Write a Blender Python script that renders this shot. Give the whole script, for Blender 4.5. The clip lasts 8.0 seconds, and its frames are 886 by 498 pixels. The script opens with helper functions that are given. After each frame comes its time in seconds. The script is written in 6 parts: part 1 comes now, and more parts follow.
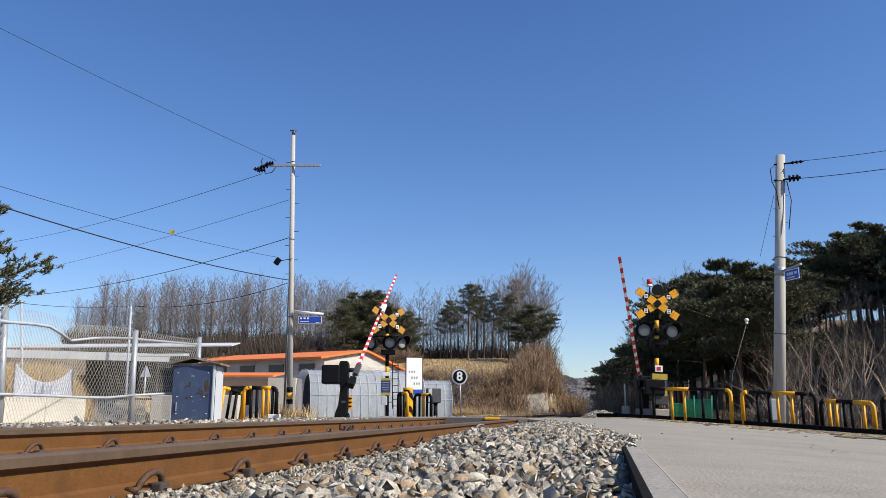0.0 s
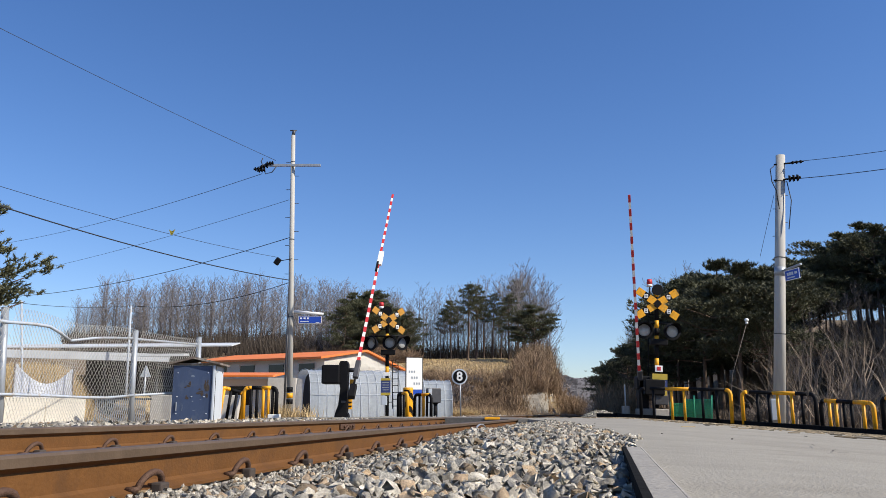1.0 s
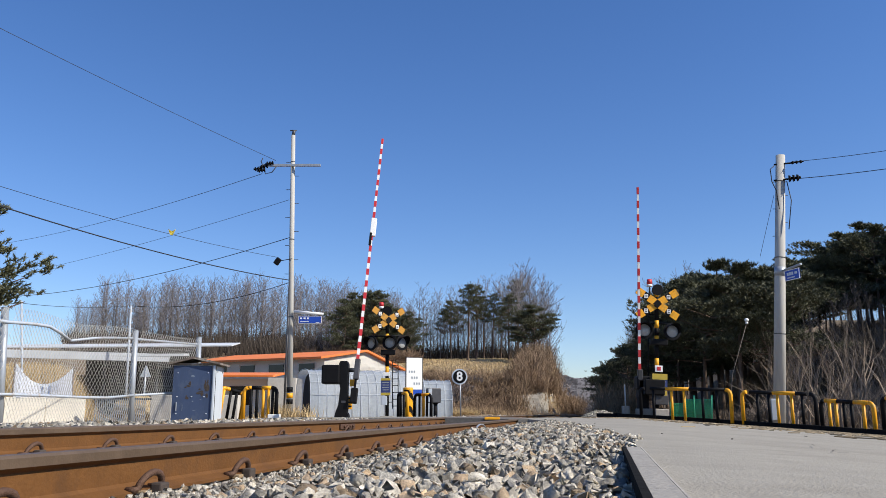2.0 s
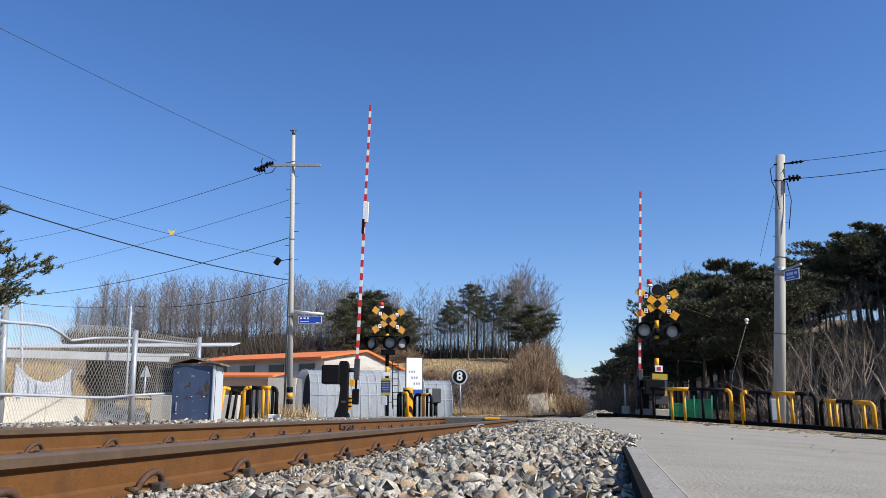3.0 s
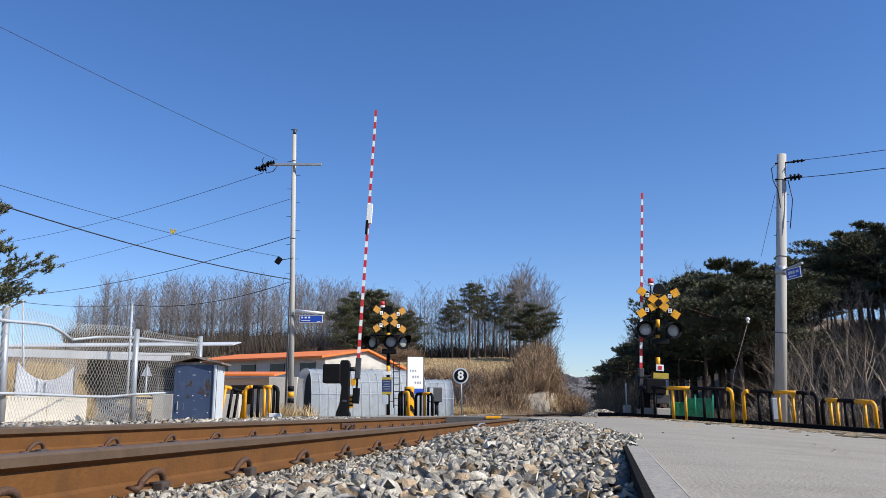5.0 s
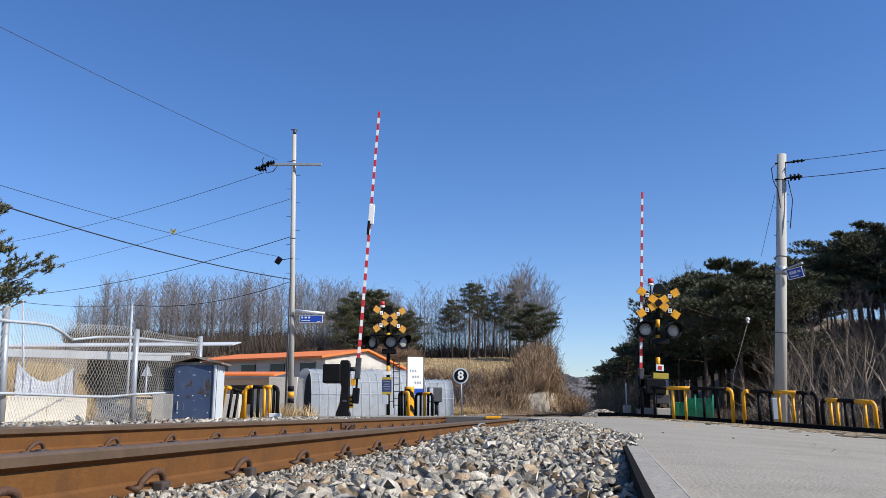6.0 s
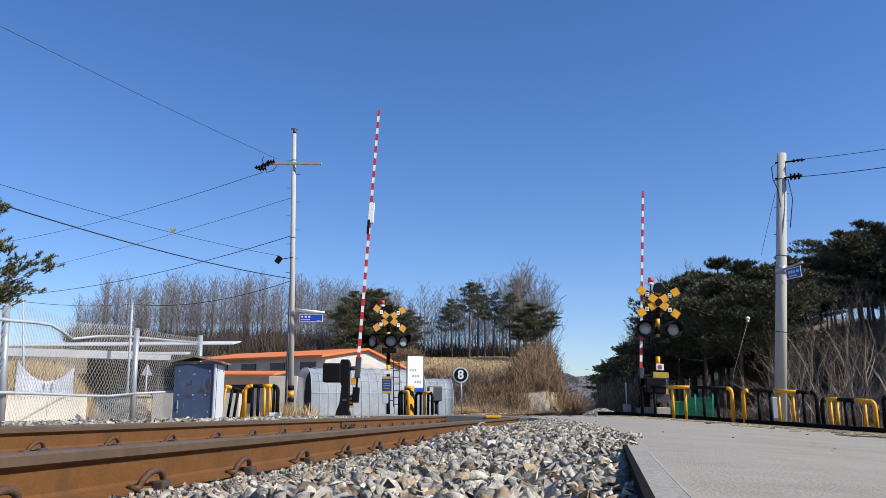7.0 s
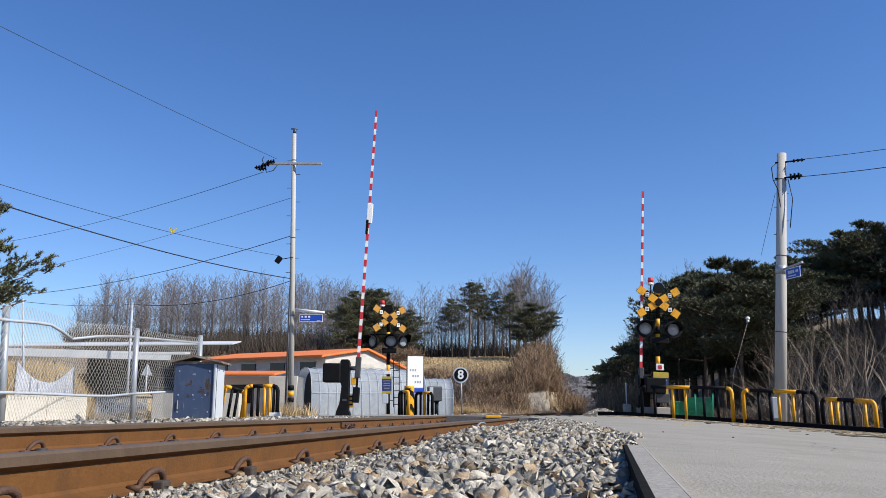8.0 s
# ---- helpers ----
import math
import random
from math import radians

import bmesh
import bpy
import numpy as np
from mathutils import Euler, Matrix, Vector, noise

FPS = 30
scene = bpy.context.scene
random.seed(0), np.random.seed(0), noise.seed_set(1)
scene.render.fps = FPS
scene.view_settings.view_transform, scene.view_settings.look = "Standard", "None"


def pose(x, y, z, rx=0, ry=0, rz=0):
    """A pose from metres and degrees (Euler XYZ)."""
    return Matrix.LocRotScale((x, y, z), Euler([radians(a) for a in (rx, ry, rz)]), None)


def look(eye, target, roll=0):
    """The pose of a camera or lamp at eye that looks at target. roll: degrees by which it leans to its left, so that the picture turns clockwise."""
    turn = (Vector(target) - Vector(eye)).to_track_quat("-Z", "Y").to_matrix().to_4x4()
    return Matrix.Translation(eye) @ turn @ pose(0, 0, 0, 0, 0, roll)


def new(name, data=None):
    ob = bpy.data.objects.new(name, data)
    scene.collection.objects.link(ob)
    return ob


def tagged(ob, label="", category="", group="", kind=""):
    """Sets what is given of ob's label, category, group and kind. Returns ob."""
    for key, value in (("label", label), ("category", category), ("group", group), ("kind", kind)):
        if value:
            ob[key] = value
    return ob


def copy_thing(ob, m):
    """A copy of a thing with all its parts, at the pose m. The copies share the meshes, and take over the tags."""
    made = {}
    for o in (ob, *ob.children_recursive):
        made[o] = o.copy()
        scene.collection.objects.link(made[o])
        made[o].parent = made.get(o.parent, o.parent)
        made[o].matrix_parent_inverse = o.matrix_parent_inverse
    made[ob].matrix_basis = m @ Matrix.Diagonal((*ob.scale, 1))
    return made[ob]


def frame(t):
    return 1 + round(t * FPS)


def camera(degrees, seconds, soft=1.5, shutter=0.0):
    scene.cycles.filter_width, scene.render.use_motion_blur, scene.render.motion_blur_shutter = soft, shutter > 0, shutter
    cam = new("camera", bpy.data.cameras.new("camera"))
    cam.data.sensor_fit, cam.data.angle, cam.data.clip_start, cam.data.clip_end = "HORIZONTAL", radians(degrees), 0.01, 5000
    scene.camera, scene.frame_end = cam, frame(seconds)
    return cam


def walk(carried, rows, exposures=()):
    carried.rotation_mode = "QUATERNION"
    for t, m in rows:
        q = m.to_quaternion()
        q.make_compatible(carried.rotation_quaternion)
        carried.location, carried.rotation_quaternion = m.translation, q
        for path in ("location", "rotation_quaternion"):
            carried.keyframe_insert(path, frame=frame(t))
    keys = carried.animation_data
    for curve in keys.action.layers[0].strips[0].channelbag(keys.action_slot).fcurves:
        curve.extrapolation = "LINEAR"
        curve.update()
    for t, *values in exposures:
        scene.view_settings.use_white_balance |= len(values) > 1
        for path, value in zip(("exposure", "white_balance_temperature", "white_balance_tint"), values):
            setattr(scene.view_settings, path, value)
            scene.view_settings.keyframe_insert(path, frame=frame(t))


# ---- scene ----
cam = camera(56.8, 8.0, soft=0.85)
EYE = (0.0, 0.0, 0.305)
walk(cam, [(0.0, pose(*EYE, 101.35, 0, 0)), (3.6, pose(*EYE, 101.35, 0, 0)),
           (3.8, pose(*EYE, 101.29, 0, 0.075)), (6.6, pose(*EYE, 101.29, 0, 0.075)),
           (6.8, pose(*EYE, 101.235, 0, 0.075)), (8.0, pose(*EYE, 101.235, 0, 0.075))],
     exposures=[(0.0, 0.34, 6750, 10), (1.5, 0.34, 6600, 10), (3.0, 0.34, 6430, 10), (8.0, 0.34, 6360, 10)])

# ---- world and sun ----
SUN_AZ, SUN_EL = 113.0, 40.0     # clockwise from straight ahead (+y), above the horizon
world = bpy.data.worlds.new("world")
scene.world = world
world.use_nodes = True
wn = world.node_tree.nodes
sky = wn.new("ShaderNodeTexSky")
sky.sky_type, sky.sun_disc = "NISHITA", False
sky.sun_elevation, sky.sun_rotation = radians(SUN_EL), radians(SUN_AZ)
sky.air_density, sky.dust_density, sky.ozone_density = 1.0, 0.15, 1.5
wn["Background"].inputs[1].default_value = 0.094
clear = wn.new("ShaderNodeHueSaturation")      # very clear winter air
clear.inputs["Saturation"].default_value = 1.22
world.node_tree.links.new(sky.outputs[0], clear.inputs["Color"])
tint = wn.new("ShaderNodeMixRGB")
tint.blend_type = "MULTIPLY"
tint.inputs[0].default_value, tint.inputs[2].default_value = 1.0, (0.90, 0.97, 1.24, 1)
world.node_tree.links.new(clear.outputs[0], tint.inputs[1])
world.node_tree.links.new(tint.outputs[0], wn["Background"].inputs[0])
sun = new("sun", bpy.data.lights.new("sun", "SUN"))
sun.data.energy, sun.data.angle, sun.data.color = 5.0, radians(0.5), (1.0, 0.93, 0.82)
_a, _e = radians(SUN_AZ), radians(SUN_EL)
SUN_TO = Vector((math.sin(_a) * math.cos(_e), math.cos(_a) * math.cos(_e), math.sin(_e)))
sun.matrix_world = look(SUN_TO * 60, (0, 0, 0))

# ---- materials ----
def mat(name, col, rough=0.7, metal=0.0, var=0.25, scale=6.0, bump=0.0, bscale=None, col2=None, island=0.0,
        rand=0.0, spec=0.4, spots=None, streak=False):
    """A surface with colour variation at two scales, optional second colour in patches, and relief."""
    m = bpy.data.materials.new(name)
    m.use_nodes = True
    nt = m.node_tree
    N, L = nt.nodes, nt.links
    b = N["Principled BSDF"]
    b.inputs["Roughness"].default_value = rough
    b.inputs["Metallic"].default_value = metal
    b.inputs["Specular IOR Level"].default_value = spec
    tc = N.new("ShaderNodeTexCoord")
    vec = tc.outputs["Object"]
    if streak:
        mp = N.new("ShaderNodeMapping")
        mp.inputs["Scale"].default_value = (1, 1, 0.12)
        L.new(vec, mp.inputs[0])
        vec = mp.outputs[0]
    n1 = N.new("ShaderNodeTexNoise")
    n1.inputs["Scale"].default_value, n1.inputs["Detail"].default_value = scale, 8
    n1.inputs["Roughness"].default_value = 0.65
    L.new(vec, n1.inputs["Vector"])
    n2 = N.new("ShaderNodeTexNoise")
    n2.inputs["Scale"].default_value, n2.inputs["Detail"].default_value = scale * 9, 4
    L.new(vec, n2.inputs["Vector"])
    dark = [c * (1 - var) for c in col]
    lite = [min(1, c * (1 + var)) for c in col]
    r = N.new("ShaderNodeValToRGB")
    r.color_ramp.elements[0].position, r.color_ramp.elements[1].position = 0.3, 0.7
    r.color_ramp.elements[0].color, r.color_ramp.elements[1].color = (*dark, 1), (*lite, 1)
    ad = N.new("ShaderNodeMath")
    ad.operation = "MULTIPLY_ADD"
    ad.inputs[1].default_value = 0.35
    L.new(n2.outputs[0], ad.inputs[0])
    sc = N.new("ShaderNodeMath")
    sc.operation = "MULTIPLY"
    sc.inputs[1].default_value = 0.65
    L.new(n1.outputs[0], sc.inputs[0])
    L.new(sc.outputs[0], ad.inputs[2])
    L.new(ad.outputs[0], r.inputs[0])
    out = r.outputs[0]
    if col2:
        n3 = N.new("ShaderNodeTexNoise")
        n3.inputs["Scale"].default_value, n3.inputs["Detail"].default_value = (spots or scale * 0.7), 10
        n3.inputs["Roughness"].default_value = 0.7
        L.new(tc.outputs["Object"], n3.inputs["Vector"])
        r3 = N.new("ShaderNodeValToRGB")
        r3.color_ramp.elements[0].position, r3.color_ramp.elements[1].position = 0.52, 0.62
        L.new(n3.outputs[0], r3.inputs[0])
        mx = N.new("ShaderNodeMixRGB")
        mx.inputs[2].default_value = (*col2, 1)
        L.new(r3.outputs[0], mx.inputs[0])
        L.new(out, mx.inputs[1])
        out = mx.outputs[0]
    for amount, kind in ((island, "island"), (rand, "rand")):
        if amount:
            if kind == "island":
                g = N.new("ShaderNodeNewGeometry")
                src = g.outputs["Random Per Island"]
            else:
                g = N.new("ShaderNodeObjectInfo")
                src = g.outputs["Random"]
            mr = N.new("ShaderNodeMapRange")
            mr.inputs["To Min"].default_value, mr.inputs["To Max"].default_value = 1 - amount, 1 + amount
            L.new(src, mr.inputs["Value"])
            hs = N.new("ShaderNodeHueSaturation")
            L.new(mr.outputs[0], hs.inputs["Value"])
            L.new(out, hs.inputs["Color"])
            out = hs.outputs[0]
    L.new(out, b.inputs["Base Color"])
    if bump:
        n4 = N.new("ShaderNodeTexNoise")
        n4.inputs["Scale"].default_value, n4.inputs["Detail"].default_value = (bscale or scale * 6), 8
        L.new(tc.outputs["Object"], n4.inputs["Vector"])
        bp = N.new("ShaderNodeBump")
        bp.inputs["Strength"].default_value, bp.inputs["Distance"].default_value = bump, 0.02
        L.new(n4.outputs[0], bp.inputs["Height"])
        L.new(bp.outputs[0], b.inputs["Normal"])
    return m

M_ground = mat("dry_earth", (0.17, 0.125, 0.075), 0.95, var=0.45, scale=0.6, bump=0.8, bscale=8, col2=(0.24, 0.175, 0.095), spots=0.15)
M_concrete = mat("road_concrete", (0.285, 0.266, 0.222), 0.85, var=0.16, scale=0.9, bump=0.35, bscale=110, col2=(0.255, 0.236, 0.195), spots=0.8)
M_kerb = mat("kerb_concrete", (0.285, 0.268, 0.235), 0.85, var=0.15, scale=3, bump=0.3, bscale=60)
# near black: shade on the kerb put into the colour; edge plate shares it
M_darkkerb = mat("kerb_shade_and_plate", (0.014, 0.014, 0.014), 1.0, var=0.4, scale=3, bump=0.3, spec=0.03)
M_stone = mat("ballast_stone", (0.555, 0.518, 0.445), 0.9, var=0.32, scale=26, bump=0.3, bscale=160, island=0.5)
M_stone_tan = mat("tan_ballast_stone", (0.50, 0.37, 0.23), 0.9, var=0.4, scale=1.2, bump=0.35, bscale=5, rand=0.3)
M_stone_one = mat("grey_ballast_stone", (0.54, 0.505, 0.435), 0.9, var=0.34, scale=1.2, bump=0.4, bscale=5, rand=0.48)
# bed kept dark to stand for shade in the gaps between stones
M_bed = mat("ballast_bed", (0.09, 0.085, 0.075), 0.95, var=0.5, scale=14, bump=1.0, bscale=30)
M_rust = mat("rusty_rail_steel", (0.135, 0.057, 0.013), 0.75, 0.15, var=0.22, scale=4, bump=0.15, bscale=90, col2=(0.108, 0.047, 0.013), spots=3)
M_railtop = mat("worn_rail_head", (0.125, 0.086, 0.056), 0.5, 0.3, var=0.25, scale=5, bump=0.08, bscale=120)
M_clip = mat("rusty_clip", (0.10, 0.055, 0.035), 0.7, 0.3, var=0.35, scale=30, bump=0.3)
M_pad = mat("grimy_insulator_pad", (0.26, 0.19, 0.11), 0.8, var=0.35, scale=30)
M_sleeper = mat("sleeper_concrete", (0.36, 0.33, 0.29), 0.9, var=0.2, scale=6, bump=0.4)
M_galv = mat("galvanised_steel", (0.33, 0.36, 0.39), 0.45, 0.35, var=0.15, scale=8, bump=0.05, streak=True)
M_wire = mat("fence_wire", (0.60, 0.585, 0.53), 0.5, 0.3, var=0.2, scale=20)
M_whiterail = mat("pale_painted_rail", (0.39, 0.44, 0.50), 0.45, var=0.12, scale=6, col2=(0.36, 0.33, 0.29), spots=9)
M_pole = mat("spun_concrete_pole", (0.42, 0.41, 0.375), 0.85, var=0.16, scale=2.5, bump=0.15, bscale=70, streak=True)
M_black = mat("black_paint", (0.007, 0.007, 0.008), 0.6, var=0.4, scale=6, bump=0.05, spec=0.12)
M_dgrey = mat("dark_grey_metal", (0.07, 0.07, 0.075), 0.5, 0.3, var=0.3, scale=6)
M_cable = mat("black_cable", (0.02, 0.02, 0.022), 0.6, var=0.2, scale=4)
M_yellow = mat("yellow_paint", (0.80, 0.36, 0.010), 0.5, var=0.12, scale=7, bump=0.05, col2=(0.55, 0.28, 0.03), spots=6)
M_wornyellow = mat("worn_yellow_paint", (0.44, 0.205, 0.016), 0.6, var=0.2, scale=7, bump=0.05, col2=(0.28, 0.15, 0.03), spots=6)
M_red = mat("red_paint", (0.52, 0.03, 0.035), 0.5, var=0.15, scale=9)
M_white = mat("white_paint", (0.80, 0.80, 0.78), 0.5, var=0.05, scale=5)
M_blue = mat("blue_sign_film", (0.015, 0.07, 0.42), 0.4, var=0.1, scale=5)
M_fadedblue = mat("faded_blue_print", (0.035, 0.055, 0.17), 0.5, var=0.25, scale=8)
M_fadedyellow = mat("faded_yellow_print", (0.46, 0.34, 0.045), 0.55, var=0.2, scale=8)
# cabinet front: weathered paint with the shade put into its colour
M_navy = mat("weathered_shaded_blue", (0.042, 0.066, 0.130), 0.5, var=0.16, scale=3, bump=0.06, col2=(0.06, 0.085, 0.145), spots=3, streak=True)
M_paleblue = mat("pale_grey_paint", (0.52, 0.57, 0.62), 0.55, var=0.1, scale=4, streak=True)
M_rustpatch = mat("rust_patch", (0.055, 0.042, 0.034), 0.8, var=0.5, scale=20)
M_scuff = mat("scuffed_paint", (0.16, 0.20, 0.26), 0.6, var=0.3, scale=20)
M_lid = mat("weathered_lid", (0.17, 0.14, 0.115), 0.85, var=0.45, scale=5, bump=0.3, col2=(0.32, 0.30, 0.27), spots=5)
M_lens = mat("grey_lamp_lens", (0.34, 0.35, 0.35), 0.25, var=0.2, scale=20)
M_orange = mat("orange_roof_sheet", (0.72, 0.20, 0.045), 0.55, var=0.12, scale=1.2)
M_cream = mat("cream_render", (0.88, 0.855, 0.78), 0.8, var=0.05, scale=1.5)
M_greywall = mat("grey_plaster", (0.52, 0.49, 0.43), 0.85, var=0.18, scale=1.0)
M_glassdark = mat("dark_window_glass", (0.02, 0.018, 0.016), 0.1, var=0.2, scale=3)
M_plastic = mat("greenhouse_film", (0.52, 0.57, 0.61), 0.16, var=0.22, scale=1.6, bump=0.6, bscale=4, spec=0.8)
M_rib = mat("white_hoop_pipe", (0.54, 0.585, 0.63), 0.4, 0.1, var=0.08, scale=5)
M_roofsheet = mat("white_roof_sheet", (0.56, 0.585, 0.60), 0.55, var=0.14, scale=0.8, streak=True)
# near-black colour stands for the unlit inside of shed and greenhouse
M_inside = mat("interior_shade", (0.03, 0.028, 0.025), 0.9, var=0.4, scale=2)
M_tarp = mat("white_tarpaulin", (0.88, 0.90, 0.93), 0.6, var=0.08, scale=3, bump=0.4, bscale=6)
def translucent(m, share):
    """Let light through a thin sheet."""
    nt = m.node_tree
    N, L = nt.nodes, nt.links
    b, out = N["Principled BSDF"], N["Material Output"]
    tr_ = N.new("ShaderNodeBsdfTranslucent")
    L.new(b.inputs["Base Color"].links[0].from_socket, tr_.inputs["Color"])
    mx = N.new("ShaderNodeMixShader")
    mx.inputs[0].default_value = share
    L.new(b.outputs[0], mx.inputs[1])
    L.new(tr_.outputs[0], mx.inputs[2])
    L.new(mx.outputs[0], out.inputs["Surface"])
translucent(M_tarp, 0.45)
translucent(M_plastic, 0.3)
def clear_share(m, share):
    """Let a thin film show what lies behind it."""
    nt = m.node_tree
    out = nt.nodes["Material Output"]
    mx, clear_ = nt.nodes.new("ShaderNodeMixShader"), nt.nodes.new("ShaderNodeBsdfTransparent")
    mx.inputs[0].default_value = share
    nt.links.new(out.inputs["Surface"].links[0].from_socket, mx.inputs[1])
    nt.links.new(clear_.outputs[0], mx.inputs[2])
    nt.links.new(mx.outputs[0], out.inputs["Surface"])
clear_share(M_plastic, 0.3)
M_block = mat("cream_block_wall", (0.74, 0.70, 0.60), 0.85, var=0.12, scale=2, bump=0.2)
M_straw = mat("dry_grass", (0.50, 0.375, 0.20), 0.9, var=0.2, scale=2, island=0.45)
M_weed = mat("brown_weeds", (0.31, 0.22, 0.135), 0.9, var=0.2, scale=2, island=0.45)
M_bark = mat("bark", (0.155, 0.130, 0.110), 0.9, var=0.35, scale=5, bump=0.5)
M_pinebark = mat("pine_bark", (0.125, 0.085, 0.06), 0.9, var=0.4, scale=5, bump=0.5)
M_twig = mat("grey_twigs", (0.195, 0.175, 0.170), 0.9, var=0.25, scale=1.5, rand=0.2)
M_shrub = mat("shrub_twigs", (0.235, 0.185, 0.138), 0.9, var=0.3, scale=1.5, rand=0.4)
M_slope = mat("slope_brush_twigs", (0.235, 0.160, 0.100), 0.9, var=0.3, scale=1.5, rand=0.35)
M_slopebrush = mat("brown_brushwood", (0.250, 0.172, 0.105), 0.9, var=0.3, scale=1.5, island=0.5)
# brown brush, made darker still to stand for shade below the trees
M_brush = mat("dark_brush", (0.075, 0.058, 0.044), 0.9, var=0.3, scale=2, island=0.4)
# needles in two tones: shaded pines darker, sunlit ones lighter, by colour alone
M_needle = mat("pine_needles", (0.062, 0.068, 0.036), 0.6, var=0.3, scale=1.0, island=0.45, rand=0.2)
M_olive = mat("sunlit_pine_needles", (0.105, 0.108, 0.055), 0.6, var=0.3, scale=1.0, island=0.4, rand=0.2)
M_rock = mat("grey_cut_rock", (0.30, 0.27, 0.22), 0.9, var=0.4, scale=1.2, bump=1.0, bscale=4)
M_green = mat("green_mesh_paint", (0.07, 0.40, 0.19), 0.5, var=0.15, scale=4)
M_far = mat("far_woodland", (0.125, 0.118, 0.122), 0.95, var=0.3, scale=0.3)
M_fartree = mat("far_treetops", (0.115, 0.108, 0.112), 0.95, var=0.3, scale=0.08, island=0.45)
M_tag = mat("pale_yellow_plastic", (0.85, 0.68, 0.12), 0.5, var=0.1, scale=8)
M_dirt = mat("road_dirt", (0.185, 0.155, 0.110), 0.95, var=0.5, scale=5, bump=0.8, bscale=40, col2=(0.26, 0.235, 0.185), spots=2)
M_litter = mat("dry_litter", (0.28, 0.22, 0.14), 0.9, var=0.2, scale=2, island=0.6)
M_litterbed = mat("shade_coloured_litter", (0.11, 0.082, 0.055), 0.95, var=0.3, scale=2, island=0.5)
M_rubber = mat("crossing_rubber", (0.13, 0.12, 0.105), 0.8, var=0.4, scale=4)

# ---- mesh helpers ----
def part(name, bm, material, parent=None, label=""):
    me = bpy.data.meshes.new(name)
    bm.to_mesh(me)
    bm.free()
    me.materials.append(material)
    ob = new(name, me)
    if parent is not None:
        ob.parent = parent
    if label:
        tagged(ob, label)
    return ob

def pydata(name, verts, faces, material, parent=None, smooth=False):
    me = bpy.data.meshes.new(name)
    me.from_pydata(verts, [], faces)
    me.materials.append(material)
    if smooth:
        me.polygons.foreach_set("use_smooth", [True] * len(me.polygons))
    me.update()
    ob = new(name, me)
    if parent is not None:
        ob.parent = parent
    return ob

def thing(name, loc, label, category, group="", rot=(0, 0, 0)):
    ob = new(name)
    ob.empty_display_size = 0.2
    ob.matrix_basis = pose(*loc, *rot)
    return tagged(ob, label, category, group)

def box(bm, c, s, bevel=0.0, m=None):
    r = bmesh.ops.create_cube(bm, size=1.0)
    vs = r["verts"]
    bmesh.ops.scale(bm, vec=s, verts=vs)
    if bevel:
        es = list({e for v in vs for e in v.link_edges})
        r = bmesh.ops.bevel(bm, geom=es, offset=bevel, segments=2, affect="EDGES", profile=0.5)
        vs = list({v for f in r["faces"] for v in f.verts} | {v for v in vs if v.is_valid})
    bmesh.ops.translate(bm, vec=c, verts=vs)
    if m is not None:
        bmesh.ops.transform(bm, matrix=m, verts=vs)
    return vs

def tube(bm, p, q, r1, r2=None, n=8, caps=True):
    p, q = Vector(p), Vector(q)
    r2 = r1 if r2 is None else r2
    d = q - p
    if d.length < 1e-6:
        return
    t = d.to_track_quat("Z", "Y").to_matrix()
    a, b = [], []
    for i in range(n):
        w = t @ Vector((math.cos(2 * math.pi * i / n), math.sin(2 * math.pi * i / n), 0))
        a.append(bm.verts.new(p + w * r1))
        b.append(bm.verts.new(q + w * r2))
    for i in range(n):
        f = bm.faces.new((a[i], a[(i + 1) % n], b[(i + 1) % n], b[i]))
        f.smooth = n > 5
    if caps:
        bm.faces.new(a[::-1])
        bm.faces.new(b)

def pipe(bm, pts, r, n=8):
    """A bent pipe along points, rings shared at the bends."""
    pts = [Vector(p) for p in pts]
    rings = []
    for i, p in enumerate(pts):
        d = (pts[min(i + 1, len(pts) - 1)] - pts[max(i - 1, 0)]).normalized()
        t = d.to_track_quat("Z", "Y").to_matrix()
        if rings and abs(d.z) > 0.98:
            t = d.to_track_quat("Z", "Y").to_matrix()
        rings.append([bm.verts.new(p + t @ Vector((math.cos(2 * math.pi * k / n) * r, math.sin(2 * math.pi * k / n) * r, 0))) for k in range(n)])
    for a, b in zip(rings, rings[1:]):
        off = min(range(n), key=lambda o: sum((a[k].co - b[(k + o) % n].co).length for k in range(n)))
        for k in range(n):
            f = bm.faces.new((a[k], a[(k + 1) % n], b[(k + 1 + off) % n], b[(k + off) % n]))
            f.smooth = True
    bm.faces.new(rings[0][::-1])
    bm.faces.new(rings[-1])

def extrude_profile(bm, pts, depth, axis="Y"):
    """A closed outline in x and z, extruded along y."""
    a = [bm.verts.new((x, -depth / 2, z)) for x, z in pts]
    b = [bm.verts.new((x, depth / 2, z)) for x, z in pts]
    n = len(pts)
    for i in range(n):
        bm.faces.new((a[i], a[(i + 1) % n], b[(i + 1) % n], b[i]))
    bm.faces.new(a[::-1])
    bm.faces.new(b)
    bmesh.ops.recalc_face_normals(bm, faces=bm.faces)

def smooth(a, b, x):
    t = min(1, max(0, (x - a) / (b - a)))
    return t * t * (3 - 2 * t)

# ---- track frame: u along the rails, v to the right of the centre line ----
TH = math.atan(0.1815)
DIR = Vector((math.sin(TH), math.cos(TH), 0))
RGT = Vector((math.cos(TH), -math.sin(TH), 0))
ORG = Vector((-2.305, 0, 0))
def bend(u):
    """The track swings to the right beyond the crossing."""
    return 1.7 * smooth(25, 80, u)
